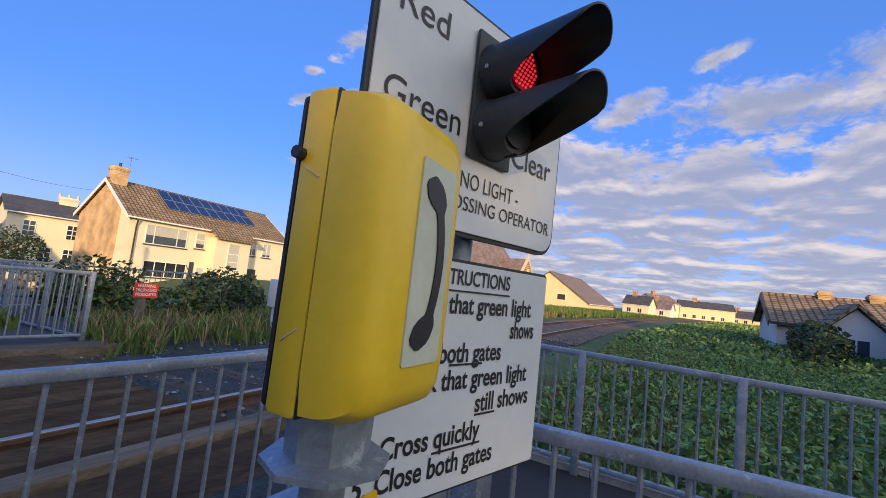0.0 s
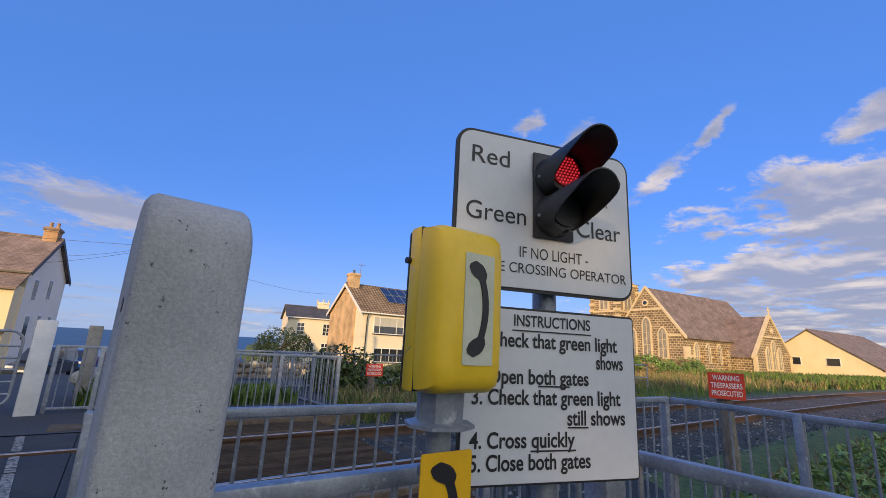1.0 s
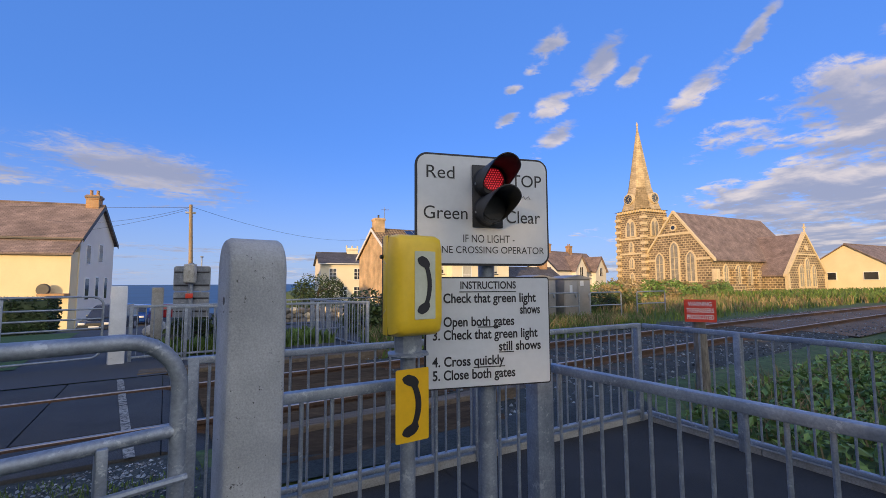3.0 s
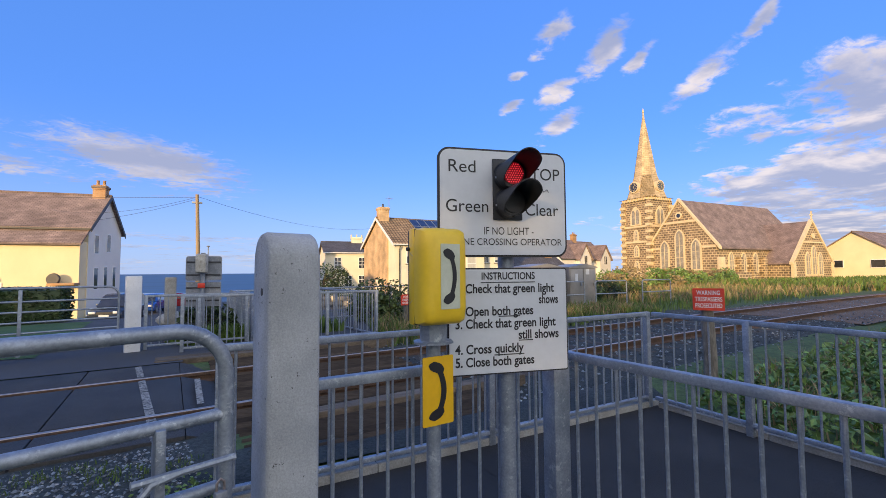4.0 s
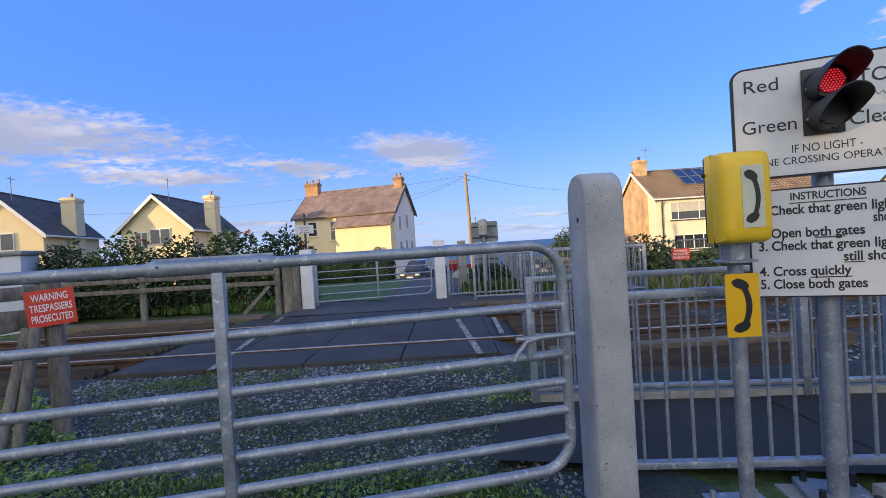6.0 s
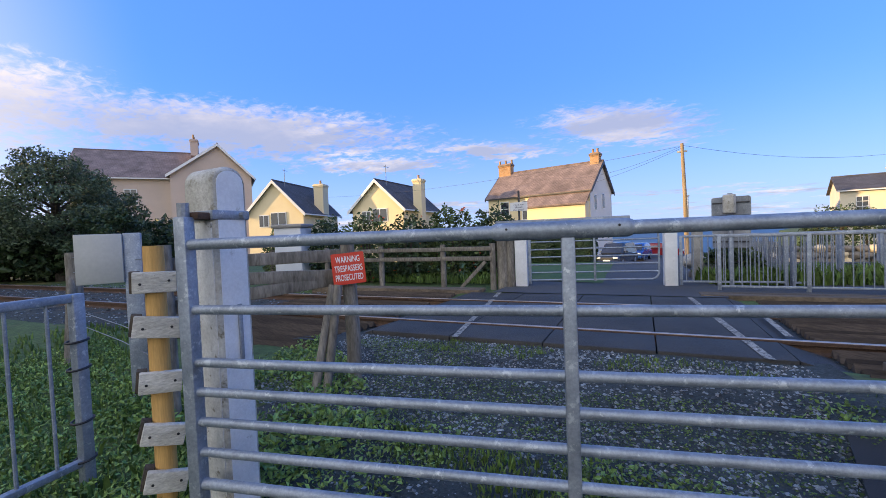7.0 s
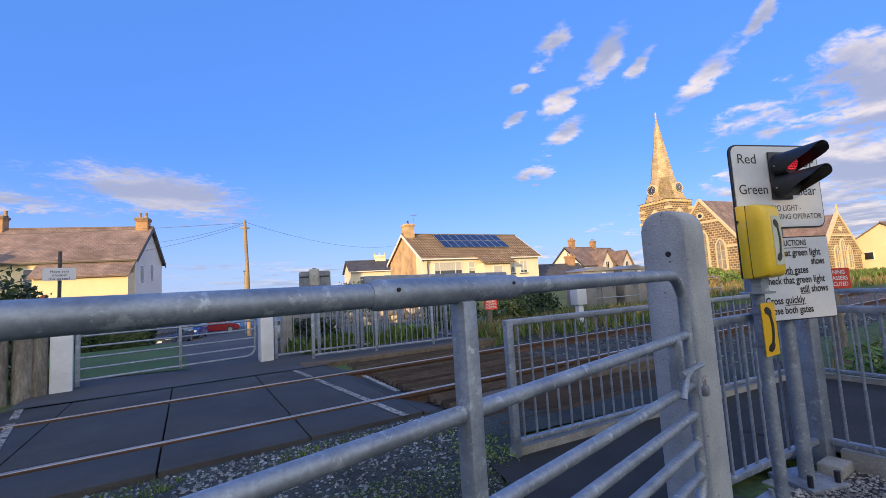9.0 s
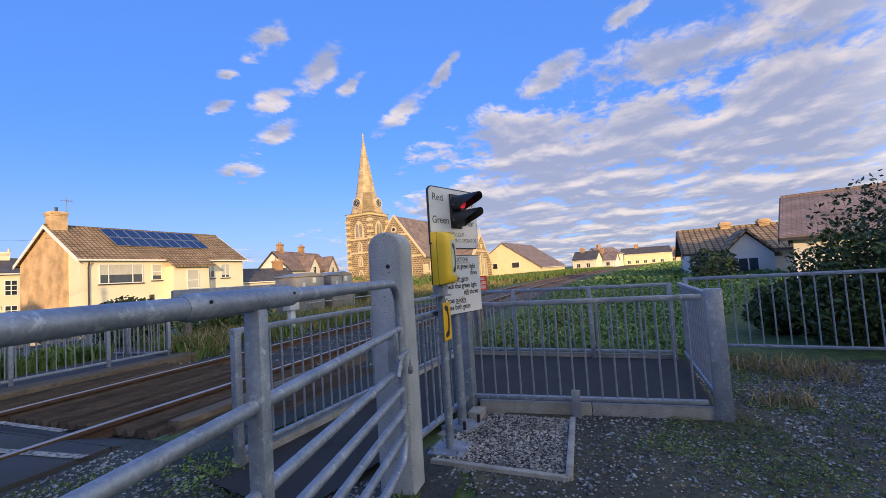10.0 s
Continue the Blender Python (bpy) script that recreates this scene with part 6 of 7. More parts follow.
part("aerial", Geo().tube([(1.2, 4.4, 8.2), (1.2, 4.4, 11.0)], 0.03, 6), GALV_DULL, hs)
for k in range(5):
    part("aerial_element", Geo().tube([(1.2 + 0.18 * k - 0.3, 4.1, 10.75), (1.2 + 0.18 * k - 0.3, 4.7, 10.75)], 0.02, 5), GALV_DULL, hs)
sl = math.atan2(3.0, 4.6)
for row in range(2):
    for i in range(9):
        m = Matrix.Translation((3.6 + i * 1.02, 1.55 + row * 1.45, 5.52 + (1.55 + row * 1.45) * 3.0 / 4.6)) @ Euler((sl, 0, 0)).to_matrix().to_4x4()
        sp = part("solar_panel", Geo().box((0, 0, 0.06), (0.99, 1.66, 0.10), m), GALV, hs, "dark blue solar panel", smooth=False)
        part("solar_glass", Geo().box((0.045, 0.05, 0.095), (0.945, 1.61, 0.108), m), SOLAR, sp, smooth=False)
# pale house behind it
pale = gable_house("house", "pale cream house with a grey slate roof above the shore", (10.4, 60.0, -1.5), -4, 7.2, 8.0, 5.7, 7.3, PALE_RENDER, SLATE_GREY, 0.3)
chimney(pale, 5.0, 4.0, 6.6, 8.2, 1.6, 0.8, PALE_RENDER, 3, pot_m=SANDSTONE)
for x, z in ((4.6, 3.4), (4.6, 0.8), (1.2, 3.4), (2.7, 0.8)):
    window(pale, x, z, 1.0, 1.6, 0, bars=(0.5,), cross=(0.33, 0.66))
low = gable_house("outbuilding", "low cream outbuilding with a grey slate roof", (31.5, 45.0, -0.6), 2, 9.0, 5.0, 2.4, 3.9, PALE_RENDER, SLATE_GREY, 0.2, group="outbuildings")
chimney(low, 7.6, 2.5, 3.4, 5.2, 1.2, 0.8, BRICK, 2)
window(low, 1.0, 0.6, 1.0, 1.2, 0)
window(low, 3.6, 0.6, 1.0, 1.2, 0)
# pair of gabled cottages beside the church
for i, (x, y) in enumerate(((51.5, 59.0), (59.0, 61.5))):
    b = gable_house("house", "white gabled house with brown slates and brick chimneys", (x, y, -0.5), 10, 7.4, 7.5, 4.2, 7.6, WHITE_RENDER, SLATE, 0.3, bargeboard=FRAME_DARK)
    chimney(b, 2.0, 3.8, 7.0, 9.2, 1.0, 0.8, BRICK, 2)
    part("front_gable", Geo().prism([(4.0, 0.0), (7.4, 0.0), (7.4, 4.2), (5.7, 6.6), (4.0, 4.2)], pose(0, -0.9, 0), 1.0), WHITE_RENDER, b, smooth=False)
    part("gable_roof", Geo().prism([(3.6, 3.75), (5.7, 6.7), (7.8, 3.75), (7.8, 3.95), (5.7, 6.95), (3.6, 3.95)], pose(0, -1.2, 0), 4.0), SLATE, b, smooth=False)
    window(b, 5.2, 3.0, 1.0, 1.7, -0.9, bars=(0.5,))
    window(b, 1.0, 0.7, 1.4, 1.4, 0, bars=(0.5,))


# ---------------------------------------------------------------- church
def lancet(w, h, n=8):
    """A pointed arch outline, its foot at the origin."""
    o = [(-w / 2, 0), (w / 2, 0), (w / 2, h - w * 0.9)]
    for k in range(1, n + 1):
        a = radians(60 * k / n)
        o.append((w / 2 - w + w * math.cos(a), h - w * 0.9 + w * math.sin(a)))
    for k in range(n - 1, -1, -1):
        a = radians(60 * k / n)
        o.append((-w / 2 + w - w * math.cos(a), h - w * 0.9 + w * math.sin(a)))
    return o


def lancet_window(parent, m, w, h):
    win = part("window", Geo().prism(lancet(w + 0.55, h + 0.5), m @ pose(0, -0.10, -0.22), 0.12), SANDSTONE, parent, "sandstone surround", smooth=False)
    part("pane", Geo().prism(lancet(w, h), m @ pose(0, -0.13, 0), 0.05), LEADED, win, smooth=False)
    part("mullion", Geo().box((-0.05, -0.16, 0), (0.05, -0.12, h * 0.92), m), SANDSTONE, win, smooth=False)
    for z in (0.3, 0.6):
        part("tracery", Geo().box((-w / 2, -0.155, h * z - 0.03), (w / 2, -0.125, h * z + 0.03), m), SANDSTONE, win, smooth=False)


CZ0 = -0.4
church = thing("church", "dark stone church with sandstone dressings, slate roofs and a spire", "church", (61.2, 37.6, CZ0), turn=0)
LX = pose(0, 0, 0, 0, 0, -90)                                  # walls facing -x: local x runs towards -y
nave = part("nave_wall", Geo().prism([(0, 0), (11.2, 0), (11.2, 5.2), (5.6, 12.3), (0, 5.2)], Matrix(((0, 1, 0, 0), (1, 0, 0, 0), (0, 0, 1, 0), (0, 0, 0, 1))), 24), RUBBLE, church, smooth=False)
part("nave_roof", Geo().prism([(-0.45, 4.75), (5.6, 12.45), (11.65, 4.75), (11.65, 4.95), (5.6, 12.7), (-0.45, 4.95)], Matrix(((0, 1, 0, 0.35), (1, 0, 0, 0), (0, 0, 1, 0), (0, 0, 0, 1))), 23.6), SLATE, church, "brown slate roof", smooth=False)
for s_, (ya, za), (yb, zb) in ((0, (-0.5, 4.7), (5.6, 12.5)), (1, (11.7, 4.7), (5.6, 12.5))):
    part("coping", Geo().add([(-0.12, ya, za), (0.4, ya, za), (0.4, yb, zb), (-0.12, yb, zb), (-0.12, ya, za + 0.42), (0.4, ya, za + 0.42), (0.4, yb, zb + 0.42), (-0.12, yb, zb + 0.42)],
                             [(0, 1, 2, 3), (4, 5, 6, 7), (0, 1, 5, 4), (1, 2, 6, 5), (2, 3, 7, 6), (3, 0, 4, 7)]), SANDSTONE, church, smooth=False)
for y, h, z in ((5.6, 6.0, 1.9), (3.0, 4.4, 1.9), (8.2, 4.4, 1.9)):
    lancet_window(church, pose(0, y, z, 0, 0, -90), 1.15, h)
for z, y0, y1 in ((5.0, 0.1, 2.1), (1.1, 0, 11.2), (9.0, 2.9, 8.3), (5.0, 9.1, 11.1)):
    part("string_course", Geo().box((-0.13, y0, z), (0.02, y1, z + 0.32)), SANDSTONE, church, smooth=False)
part("roundel", Geo().tube([(-0.14, 5.6, 10.2), (0.0, 5.6, 10.2)], 0.55, 18), SANDSTONE, church)
part("roundel_pane", Geo().tube([(-0.17, 5.6, 10.2), (-0.12, 5.6, 10.2)], 0.32, 14), GLASS_DARK, church)
for x in (2.2, 5.2, 8.2):
    lancet_window(church, pose(x + 1.0, 0, 1.5), 0.8, 2.7)
for x in (0.35, 4.7, 7.7, 10.7):
    part("buttress", Geo().chamfer((x - 0.35, -0.75, 0), (x + 0.35, 0.0, 3.6), 0.05), RUBBLE if x > 1 else SANDSTONE, church)
part("string_course", Geo().box((0, -0.12, 2.2), (11.6, 0.02, 2.45)), SANDSTONE, church, smooth=False)
part("plinth", Geo().box((-0.2, -0.2, 0), (11.6, 0.02, 0.9)), RUBBLE, church, smooth=False)
for k in range(18):
    part("corbel", Geo().box((0.3 + k * 0.62, -0.2, 4.75), (0.55 + k * 0.62, 0.0, 5.0)), SANDSTONE, church, smooth=False)
tx0, tx1, ty = 11.6, 22.4, -3.9
part("transept_wall", Geo().prism([(tx0, 0), (tx1, 0), (tx1, 2.9), (17.0, 8.75), (tx0, 2.9)], pose(0, ty, 0), 9.5), RUBBLE, church, smooth=False)
part("transept_roof", Geo().prism([(tx0 - 0.4, 2.5), (17.0, 8.9), (tx1 + 0.4, 2.5), (tx1 + 0.4, 2.7), (17.0, 9.1), (tx0 - 0.4, 2.7)], pose(0, ty + 0.3, 0), 9.0), SLATE, church, smooth=False)
for xa, za, xb, zb in ((tx0 - 0.45, 2.45, 17.0, 8.95), (tx1 + 0.45, 2.45, 17.0, 8.95)):
    part("coping", Geo().add([(xa, ty - 0.12, za), (xa, ty + 0.4, za), (xb, ty + 0.4, zb), (xb, ty - 0.12, zb), (xa, ty - 0.12, za + 0.4), (xa, ty + 0.4, za + 0.4), (xb, ty + 0.4, zb + 0.4), (xb, ty - 0.12, zb + 0.4)],
                             [(0, 1, 2, 3), (4, 5, 6, 7), (0, 1, 5, 4), (1, 2, 6, 5), (2, 3, 7, 6), (3, 0, 4, 7)]), SANDSTONE, church, smooth=False)
for x, h in ((17.0, 4.2), (15.2, 3.2), (18.8, 3.2)):
    lancet_window(church, pose(x, ty, 1.0), 0.95, h)
part("string_course", Geo().box((14.2, ty - 0.12, 5.7), (19.8, ty + 0.02, 5.95)), SANDSTONE, church, smooth=False)
part("roundel", Geo().tube([(17.0, ty - 0.14, 6.8), (17.0, ty, 6.8)], 0.4, 16), SANDSTONE, church)
for x in (tx0, tx1):
    part("quoin", Geo().box((x - 0.3, ty - 0.12, 0), (x + 0.3, ty + 0.3, 2.9)), SANDSTONE, church, smooth=False)
part("cross", Geo().box((16.93, ty - 0.05, 9.2), (17.07, ty + 0.1, 10.6)).box((16.6, ty - 0.04, 9.95), (17.4, ty + 0.09, 10.1)), SANDSTONE, church, smooth=False)
# tower
ax, ay, tw, th_ = -0.3, 10.7, 5.2, 13.9
part("tower", Geo().box((ax, ay, 0), (ax + tw, ay + tw, th_)), RUBBLE, church, smooth=False)
for cx, cy in ((ax, ay), (ax + tw, ay), (ax, ay + tw)):
    part("quoin", Geo().box((cx - 0.28, cy - 0.28, 0.02), (cx + 0.28, cy + 0.28, th_ - 0.3)), RUBBLE, church, smooth=False)
    for k in range(12):
        a, b = (0.34, 0.5) if k % 2 else (0.5, 0.34)
        part("quoin_stone", Geo().box((cx - a, cy - b, 0.5 + k * 1.08), (cx + a, cy + b, 0.95 + k * 1.08)), SANDSTONE, church, smooth=False)
for z, hgt in ((6.4, 0.3), (9.0, 0.3), (1.2, 0.3), (th_ - 0.35, 0.55)):
    part("string_course", Geo().box((ax - 0.16, ay - 0.16, z), (ax + tw + 0.16, ay + tw + 0.16, z + hgt)), SANDSTONE, church, smooth=False)
for k in range(9):
    part("corbel", Geo().box((ax + 0.2 + k * 0.58, ay - 0.42, th_ - 0.3), (ax + 0.45 + k * 0.58, ay, th_ + 0.1)), SANDSTONE, church, smooth=False)
    part("corbel", Geo().box((ax - 0.42, ay + 0.2 + k * 0.58, th_ - 0.3), (ax, ay + 0.45 + k * 0.58, th_ + 0.1)), SANDSTONE, church, smooth=False)
for m in (pose(ax + tw / 2, ay, 9.6), pose(ax, ay + tw / 2, 9.6, 0, 0, -90)):
    part("belfry_arch", Geo().prism(lancet(2.2, 3.4), m @ pose(0, -0.10, -0.2), 0.12), SANDSTONE, church, smooth=False)
    for dx in (-0.42, 0.42):
        part("louvre", Geo().prism(lancet(0.6, 2.5), m @ pose(dx, -0.14, 0), 0.05), LEADED, church, smooth=False)
for m in (pose(ax + tw / 2, ay, 6.9), pose(ax, ay + tw / 2, 4.2, 0, 0, -90), pose(ax, ay + tw / 2, 6.9, 0, 0, -90), pose(ax, ay + tw / 2, 1.6, 0, 0, -90)):
    lancet_window(church, m, 0.5, 1.6)
# broach spire: square skirt, then eight sides
cx, cy = ax + tw / 2, ay + tw / 2
o8 = lambda r, z: [(cx + r * math.cos(radians(22.5 + 45 * k)), cy + r * math.sin(radians(22.5 + 45 * k)), z) for k in range(8)]
ring0 = []
hw = tw / 2 + 0.5
for k in range(8):
    c, q = math.cos(radians(22.5 + 45 * k)), math.sin(radians(22.5 + 45 * k))
    f = hw / max(abs(c), abs(q))
    ring0.append((cx + max(-hw, min(hw, c * f)), cy + max(-hw, min(hw, q * f)), th_ + 0.15))
corner = [(cx + hw * a, cy + hw * b, th_ + 0.15) for a, b in ((1, 1), (-1, 1), (-1, -1), (1, -1))]
spire = Geo()
vs = ring0 + o8(1.95, th_ + 4.2) + o8(0.09, 29.2) + corner
fs = [(k, (k + 1) % 8, 8 + (k + 1) % 8, 8 + k) for k in range(8)] + [(8 + k, 8 + (k + 1) % 8, 16 + (k + 1) % 8, 16 + k) for k in range(8)]
fs += [(24, 0, 8, 9, 1), (25, 2, 10, 11, 3), (26, 4, 12, 13, 5), (27, 6, 14, 15, 7)]
spire.add(vs, fs)
SPIRE = brick_mat("spire_ashlar", (0.46, 0.36, 0.22), (0.58, 0.46, 0.29), (0.30, 0.23, 0.14), 0.7, 0.34, 1.0, 0.02, stain=(0.75, 1.2))
part("spire", spire, SPIRE, church, "golden sandstone spire", smooth=False)
part("finial", Geo().tube([(cx, cy, 29.1), (cx, cy, 29.5), (cx, cy, 29.6), (cx, cy, 30.3)], [0.14, 0.1, 0.2, 0.03], 8), SANDSTONE, church)
for m in (pose(cx, ay - 0.05, th_ + 2.1), pose(ax - 0.05, cy, th_ + 2.1, 0, 0, -90)):
    ck = part("clock", Geo().tube([m @ Vector((0, 1.6, 0)), m @ Vector((0, -0.32, 0))], 0.95, 28), SANDSTONE, church, "round clock face")
    part("clock_face", Geo().tube([m @ Vector((0, -0.31, 0)), m @ Vector((0, -0.34, 0))], 0.78, 24), GLASS_DARK, ck)
    g = Geo()
    for k in range(12):
        a = radians(30 * k)
        g.box((-0.04, -0.36, 0.52), (0.04, -0.335, 0.72), m @ Euler((0, a, 0)).to_matrix().to_4x4())
    g.box((-0.03, -0.37, -0.1), (0.03, -0.345, 0.5), m @ pose(0, 0, 0, 0, 40, 0))
    g.box((-0.03, -0.37, -0.1), (0.03, -0.345, 0.36), m @ pose(0, 0, 0, 0, 150, 0))
    part("dial", g, SANDSTONE, ck, smooth=False)
solid("boundary_wall", Geo().box((46, 33.0, -0.8), (61, 33.4, 1.0)).box((46, 46, -0.8), (46.4, 58, 1.1)), RUBBLE, "low stone wall round the churchyard", "wall", smooth=False)

# hall and more distant houses along the line
hall = gable_house("hall", "cream rendered hall with a wide brown roof", (86.5, 23.9, -0.5), 0, 23.0, 16.4, 2.0, 7.6, CREAM, SLATE, 0.4, group="distant houses", category="hall")
for y in (9.5, 4.5, 13.0):
    w_ = part("window", Geo().box((-0.10, y, 2.0), (-0.02, y + 1.8, 3.3)), FRAME_WHITE, hall, smooth=False)
    part("pane", Geo().box((-0.14, y + 0.1, 2.1), (-0.105, y + 1.7, 3.2)), GLASS_DARK, w_, smooth=False)
FAR = [(136, 27, 9, 7, 4.2, 7.0, PALE_RENDER, SLATE_GREY), (150, 23, 9, 7, 3.6, 6.6, WHITE_RENDER, SLATE), (165, 22, 14, 9, 6.5, 9.3, PALE_RENDER, SLATE), (182, 16, 22, 9, 6.0, 8.6, CREAM, SLATE_GREY),
       (190, 9, 10, 8, 4.5, 7.6, CREAM, SLATE), (205, 3, 16, 8, 3.6, 6.6, CREAM, SLATE_GREY), (215, -4, 12, 8, 4.0, 7.0, PALE_RENDER, SLATE), (230, -12, 18, 8, 3.5, 6.2, WHITE_RENDER, SLATE_GREY)]
for x, y, L_, D_, e, r, wm, rm in FAR:
    b = gable_house("house", "small distant rendered house with a slate roof", (x, y, -0.6), -70 + 35 * math.sin(x), L_ * 0.8, D_, e * 0.8, r * 0.84, wm, rm, 0.3, group="distant houses")
    chimney(b, L_ * 0.25, D_ / 2, r * 0.84 - 0.6, r * 0.84 + 1.3, 1.3, 0.8, BRICK, 3)
    for k in range(max(1, int(L_ / 4.4))):
        window(b, 1.2 + k * 3.0, 1.0, 1.2, 1.3, 0, bars=(0.5,))
# low houses to the right of the line
for x, y, L_, e, r, turn, lab in ((30.5, -1.4, 14.0, 1.75, 2.75, -88, "low bungalow with a brown tiled roof"), (20.0, -4.7, 13.0, 2.1, 3.4, -103, "bungalow with a dark tiled roof behind the shrubs")):
    b = gable_house("bungalow", lab, (x, y, -0.2), turn, L_, 9.0, e, r + 0.6, WHITE_RENDER, PANTILE if x > 25 else SLATE, 0.4, group="bungalows", bargeboard=FRAME_DARK)
    if x > 25:
        chimney(b, 2.7, 4.5, r, r + 1.15, 0.6, 0.6, BUFF_BRICK, 0)
        chimney(b, 5.0, 4.5, r, r + 1.15, 0.6, 0.6, BUFF_BRICK, 0)
        part("front_gable", Geo().prism([(1.6, -0.5), (4.2, -0.5), (4.2, e - 0.3), (2.9, e + 1.0), (1.6, e - 0.3)], pose(0, -1.5, 0), 2.0), WHITE_RENDER, b, smooth=False)
        part("gable_roof", Geo().prism([(1.3, e - 0.5), (2.9, e + 1.1), (4.5, e - 0.5), (4.5, e - 0.35), (2.9, e + 1.28), (1.3, e - 0.35)], pose(0, -1.8, 0), 4.0), PANTILE, b, smooth=False)
        window(b, 2.35, 0.1, 1.1, 1.2, -1.5)
    window(b, 7.0, 0.3, 1.6, 1.2, 0)
for i in range(14):
    x, y = 20 + i * 3.1, -2.2 - 0.14 * i + rng.normal() * 0.3
    shrub("shrub", [(x, y, 0.75, 1.7, 0.7, 0.8 + 0.25 * rng.random())], 600, 0.10, LEAF_DARK, "dark garden hedge bush before the bungalows", "hedge", group="garden hedge", stems=1)
for x, y, h in ((24.0, -2.4, 1.5), (27.5, -2.9, 1.6), (32.0, -3.0, 1.5)):
    solid("garden_fence", Geo().chamfer((x, y, -0.1), (x + 3.2, y + 0.06, h), 0.01), TIMBER_OLD, "dark close-boarded garden fence", "fence", group="garden fences")

# flats and cream houses on the left
flats = gable_house("block_of_flats", "pinkish-brown rendered block of flats with slate roofs", (-58.5, 15.8, -0.5), 58.5, 11.8, 10.0, 9.6, 13.2, PINKISH, SLATE, 0.4, group="flats", bargeboard=FRAME_WHITE, category="flats")
wing = gable_house("block_of_flats", "gabled wing of the pinkish-brown flats", (-48.3, 30.6, -0.5), 150, 10.0, 8.4, 9.8, 13.3, PINKISH, SLATE, 0.4, ridge_at=3.5, group="flats", bargeboard=FRAME_WHITE, category="flats")
for x in (2.5, 5.0, 9.5):
    for z in (1.2, 4.0, 6.9):
        window(flats, x, z, 1.2, 1.3, 0, bars=(0.5,), sill=FRAME_WHITE)
for y in (1.6, 5.2):
    for z in (1.2, 4.0, 6.9):
        w_ = part("window", Geo().box((-0.07, y, z), (-0.01, y + 1.3, z + 1.3)), FRAME_WHITE, wing, smooth=False)
        part("pane", Geo().box((-0.10, y + 0.08, z + 0.08), (-0.072, y + 1.22, z + 1.22)), GLASS_DARK, w_, smooth=False)
chimney(wing, 4.5, 6.0, 12.6, 14.6, 2.2, 0.8, PINKISH, 4)
c1 = gable_house("house", "cream gabled house with a dark slate roof and tall chimney", (-33.6, 26.1, -0.3), 113.6, 8.0, 5.7, 4.3, 7.2, CREAM, SLATE_GREY, 0.35, bargeboard=FRAME_WHITE)
chimney(c1, 4.5, 0.2, 0.0, 7.3, 1.3, 1.0, CREAM, 1)
c2 = gable_house("house", "cream gabled house with a dark slate roof and tall chimney", (-25.5, 31.05, -0.3), 101.0, 8.5, 5.6, 4.3, 6.95, CREAM, SLATE_GREY, 0.35, bargeboard=FRAME_WHITE)
chimney(c2, 3.1, -0.3, 0.0, 7.2, 1.0, 0.9, CREAM, 1)
for b, D_ in ((c1, 5.7), (c2, 5.6)):
    for y, z, w, h in ((D_ * 0.30, 3.0, 1.6, 1.3), (D_ * 0.2, 0.6, 1.6, 1.4), (D_ * 0.62, 2.9, 1.0, 1.2)):
        w_ = part("window", Geo().box((-0.07, y, z), (-0.01, y + w, z + h)), FRAME_WHITE, b, smooth=False)
        for k in range(2):
            part("pane", Geo().box((-0.10, y + 0.08 + k * w / 2, z + 0.08), (-0.072, y + w / 2 - 0.04 + k * w / 2, z + h - 0.08)), GLASS_DARK, w_, smooth=False)
    part("aerial", Geo().tube([(1.0, D_ * 0.4, 6.0), (1.0, D_ * 0.4, 8.6)], 0.03, 6), GALV_DULL, b)
    part("aerial_arm", Geo().tube([(0.6, D_ * 0.4, 8.4), (1.6, D_ * 0.4, 8.4)], 0.02, 6), GALV_DULL, b)

# ---------------------------------------------------------------- street furniture beyond the line
t = thing("utility_pole", "tall brown timber telegraph pole", "pole", (-2.15, 26.5, -0.3))
part("shaft", Geo().tube([(0, 0, -1.2), (-0.06, 0, 3.0), (-0.16, 0, 6.05)], [0.12, 0.105, 0.085], 12), POLE, t)
for k in range(9):
    part("step_bolt", Geo().tube([(-0.02 - 0.015 * k, 0.12 * (-1) ** k, 2.4 + 0.38 * k), (0.06 - 0.015 * k, 0.26 * (-1) ** k, 2.4 + 0.38 * k)], 0.015, 5), GALV_DULL, t)
part("cap_bracket", Geo().chamfer((-0.4, -0.05, 5.55), (0.10, 0.05, 5.65), 0.01), GALV_DULL, t)
for a, b, sag in (((-2.31, 26.5, 5.6), (-13.0, 40.5, 6.2), 0.5), ((-2.31, 26.5, 5.5), (-16.5, 40.5, 5.0), 0.6), ((-2.31, 26.5, 5.65), (14.2, 46.0, 6.5), 0.9), ((-2.31, 26.5, 5.6), (-40, 34, 6.2), 0.6)):
    A, B = Vector(a), Vector(b)
    solid("overhead_wire", Geo().tube([A.lerp(B, k / 12) - Vector((0, 0, sag * 4 * (k / 12) * (1 - k / 12))) for k in range(13)], 0.009, 5), FRAME_DARK, "thin overhead telephone wire", "wire", group="overhead wires")
t = thing("lamp_post", "thin grey street lamp post near the shore", "lamp post", (-2.8, 43.0, -0.6))
part("shaft", Geo().tube([(0, 0, -1.6), (0, 0, 4.4)], [0.06, 0.04], 8), GALV_DULL, t)
part("lantern", Geo().chamfer((-0.12, -0.3, 4.35), (0.12, 0.1, 4.45), 0.02), GALV_DULL, t)
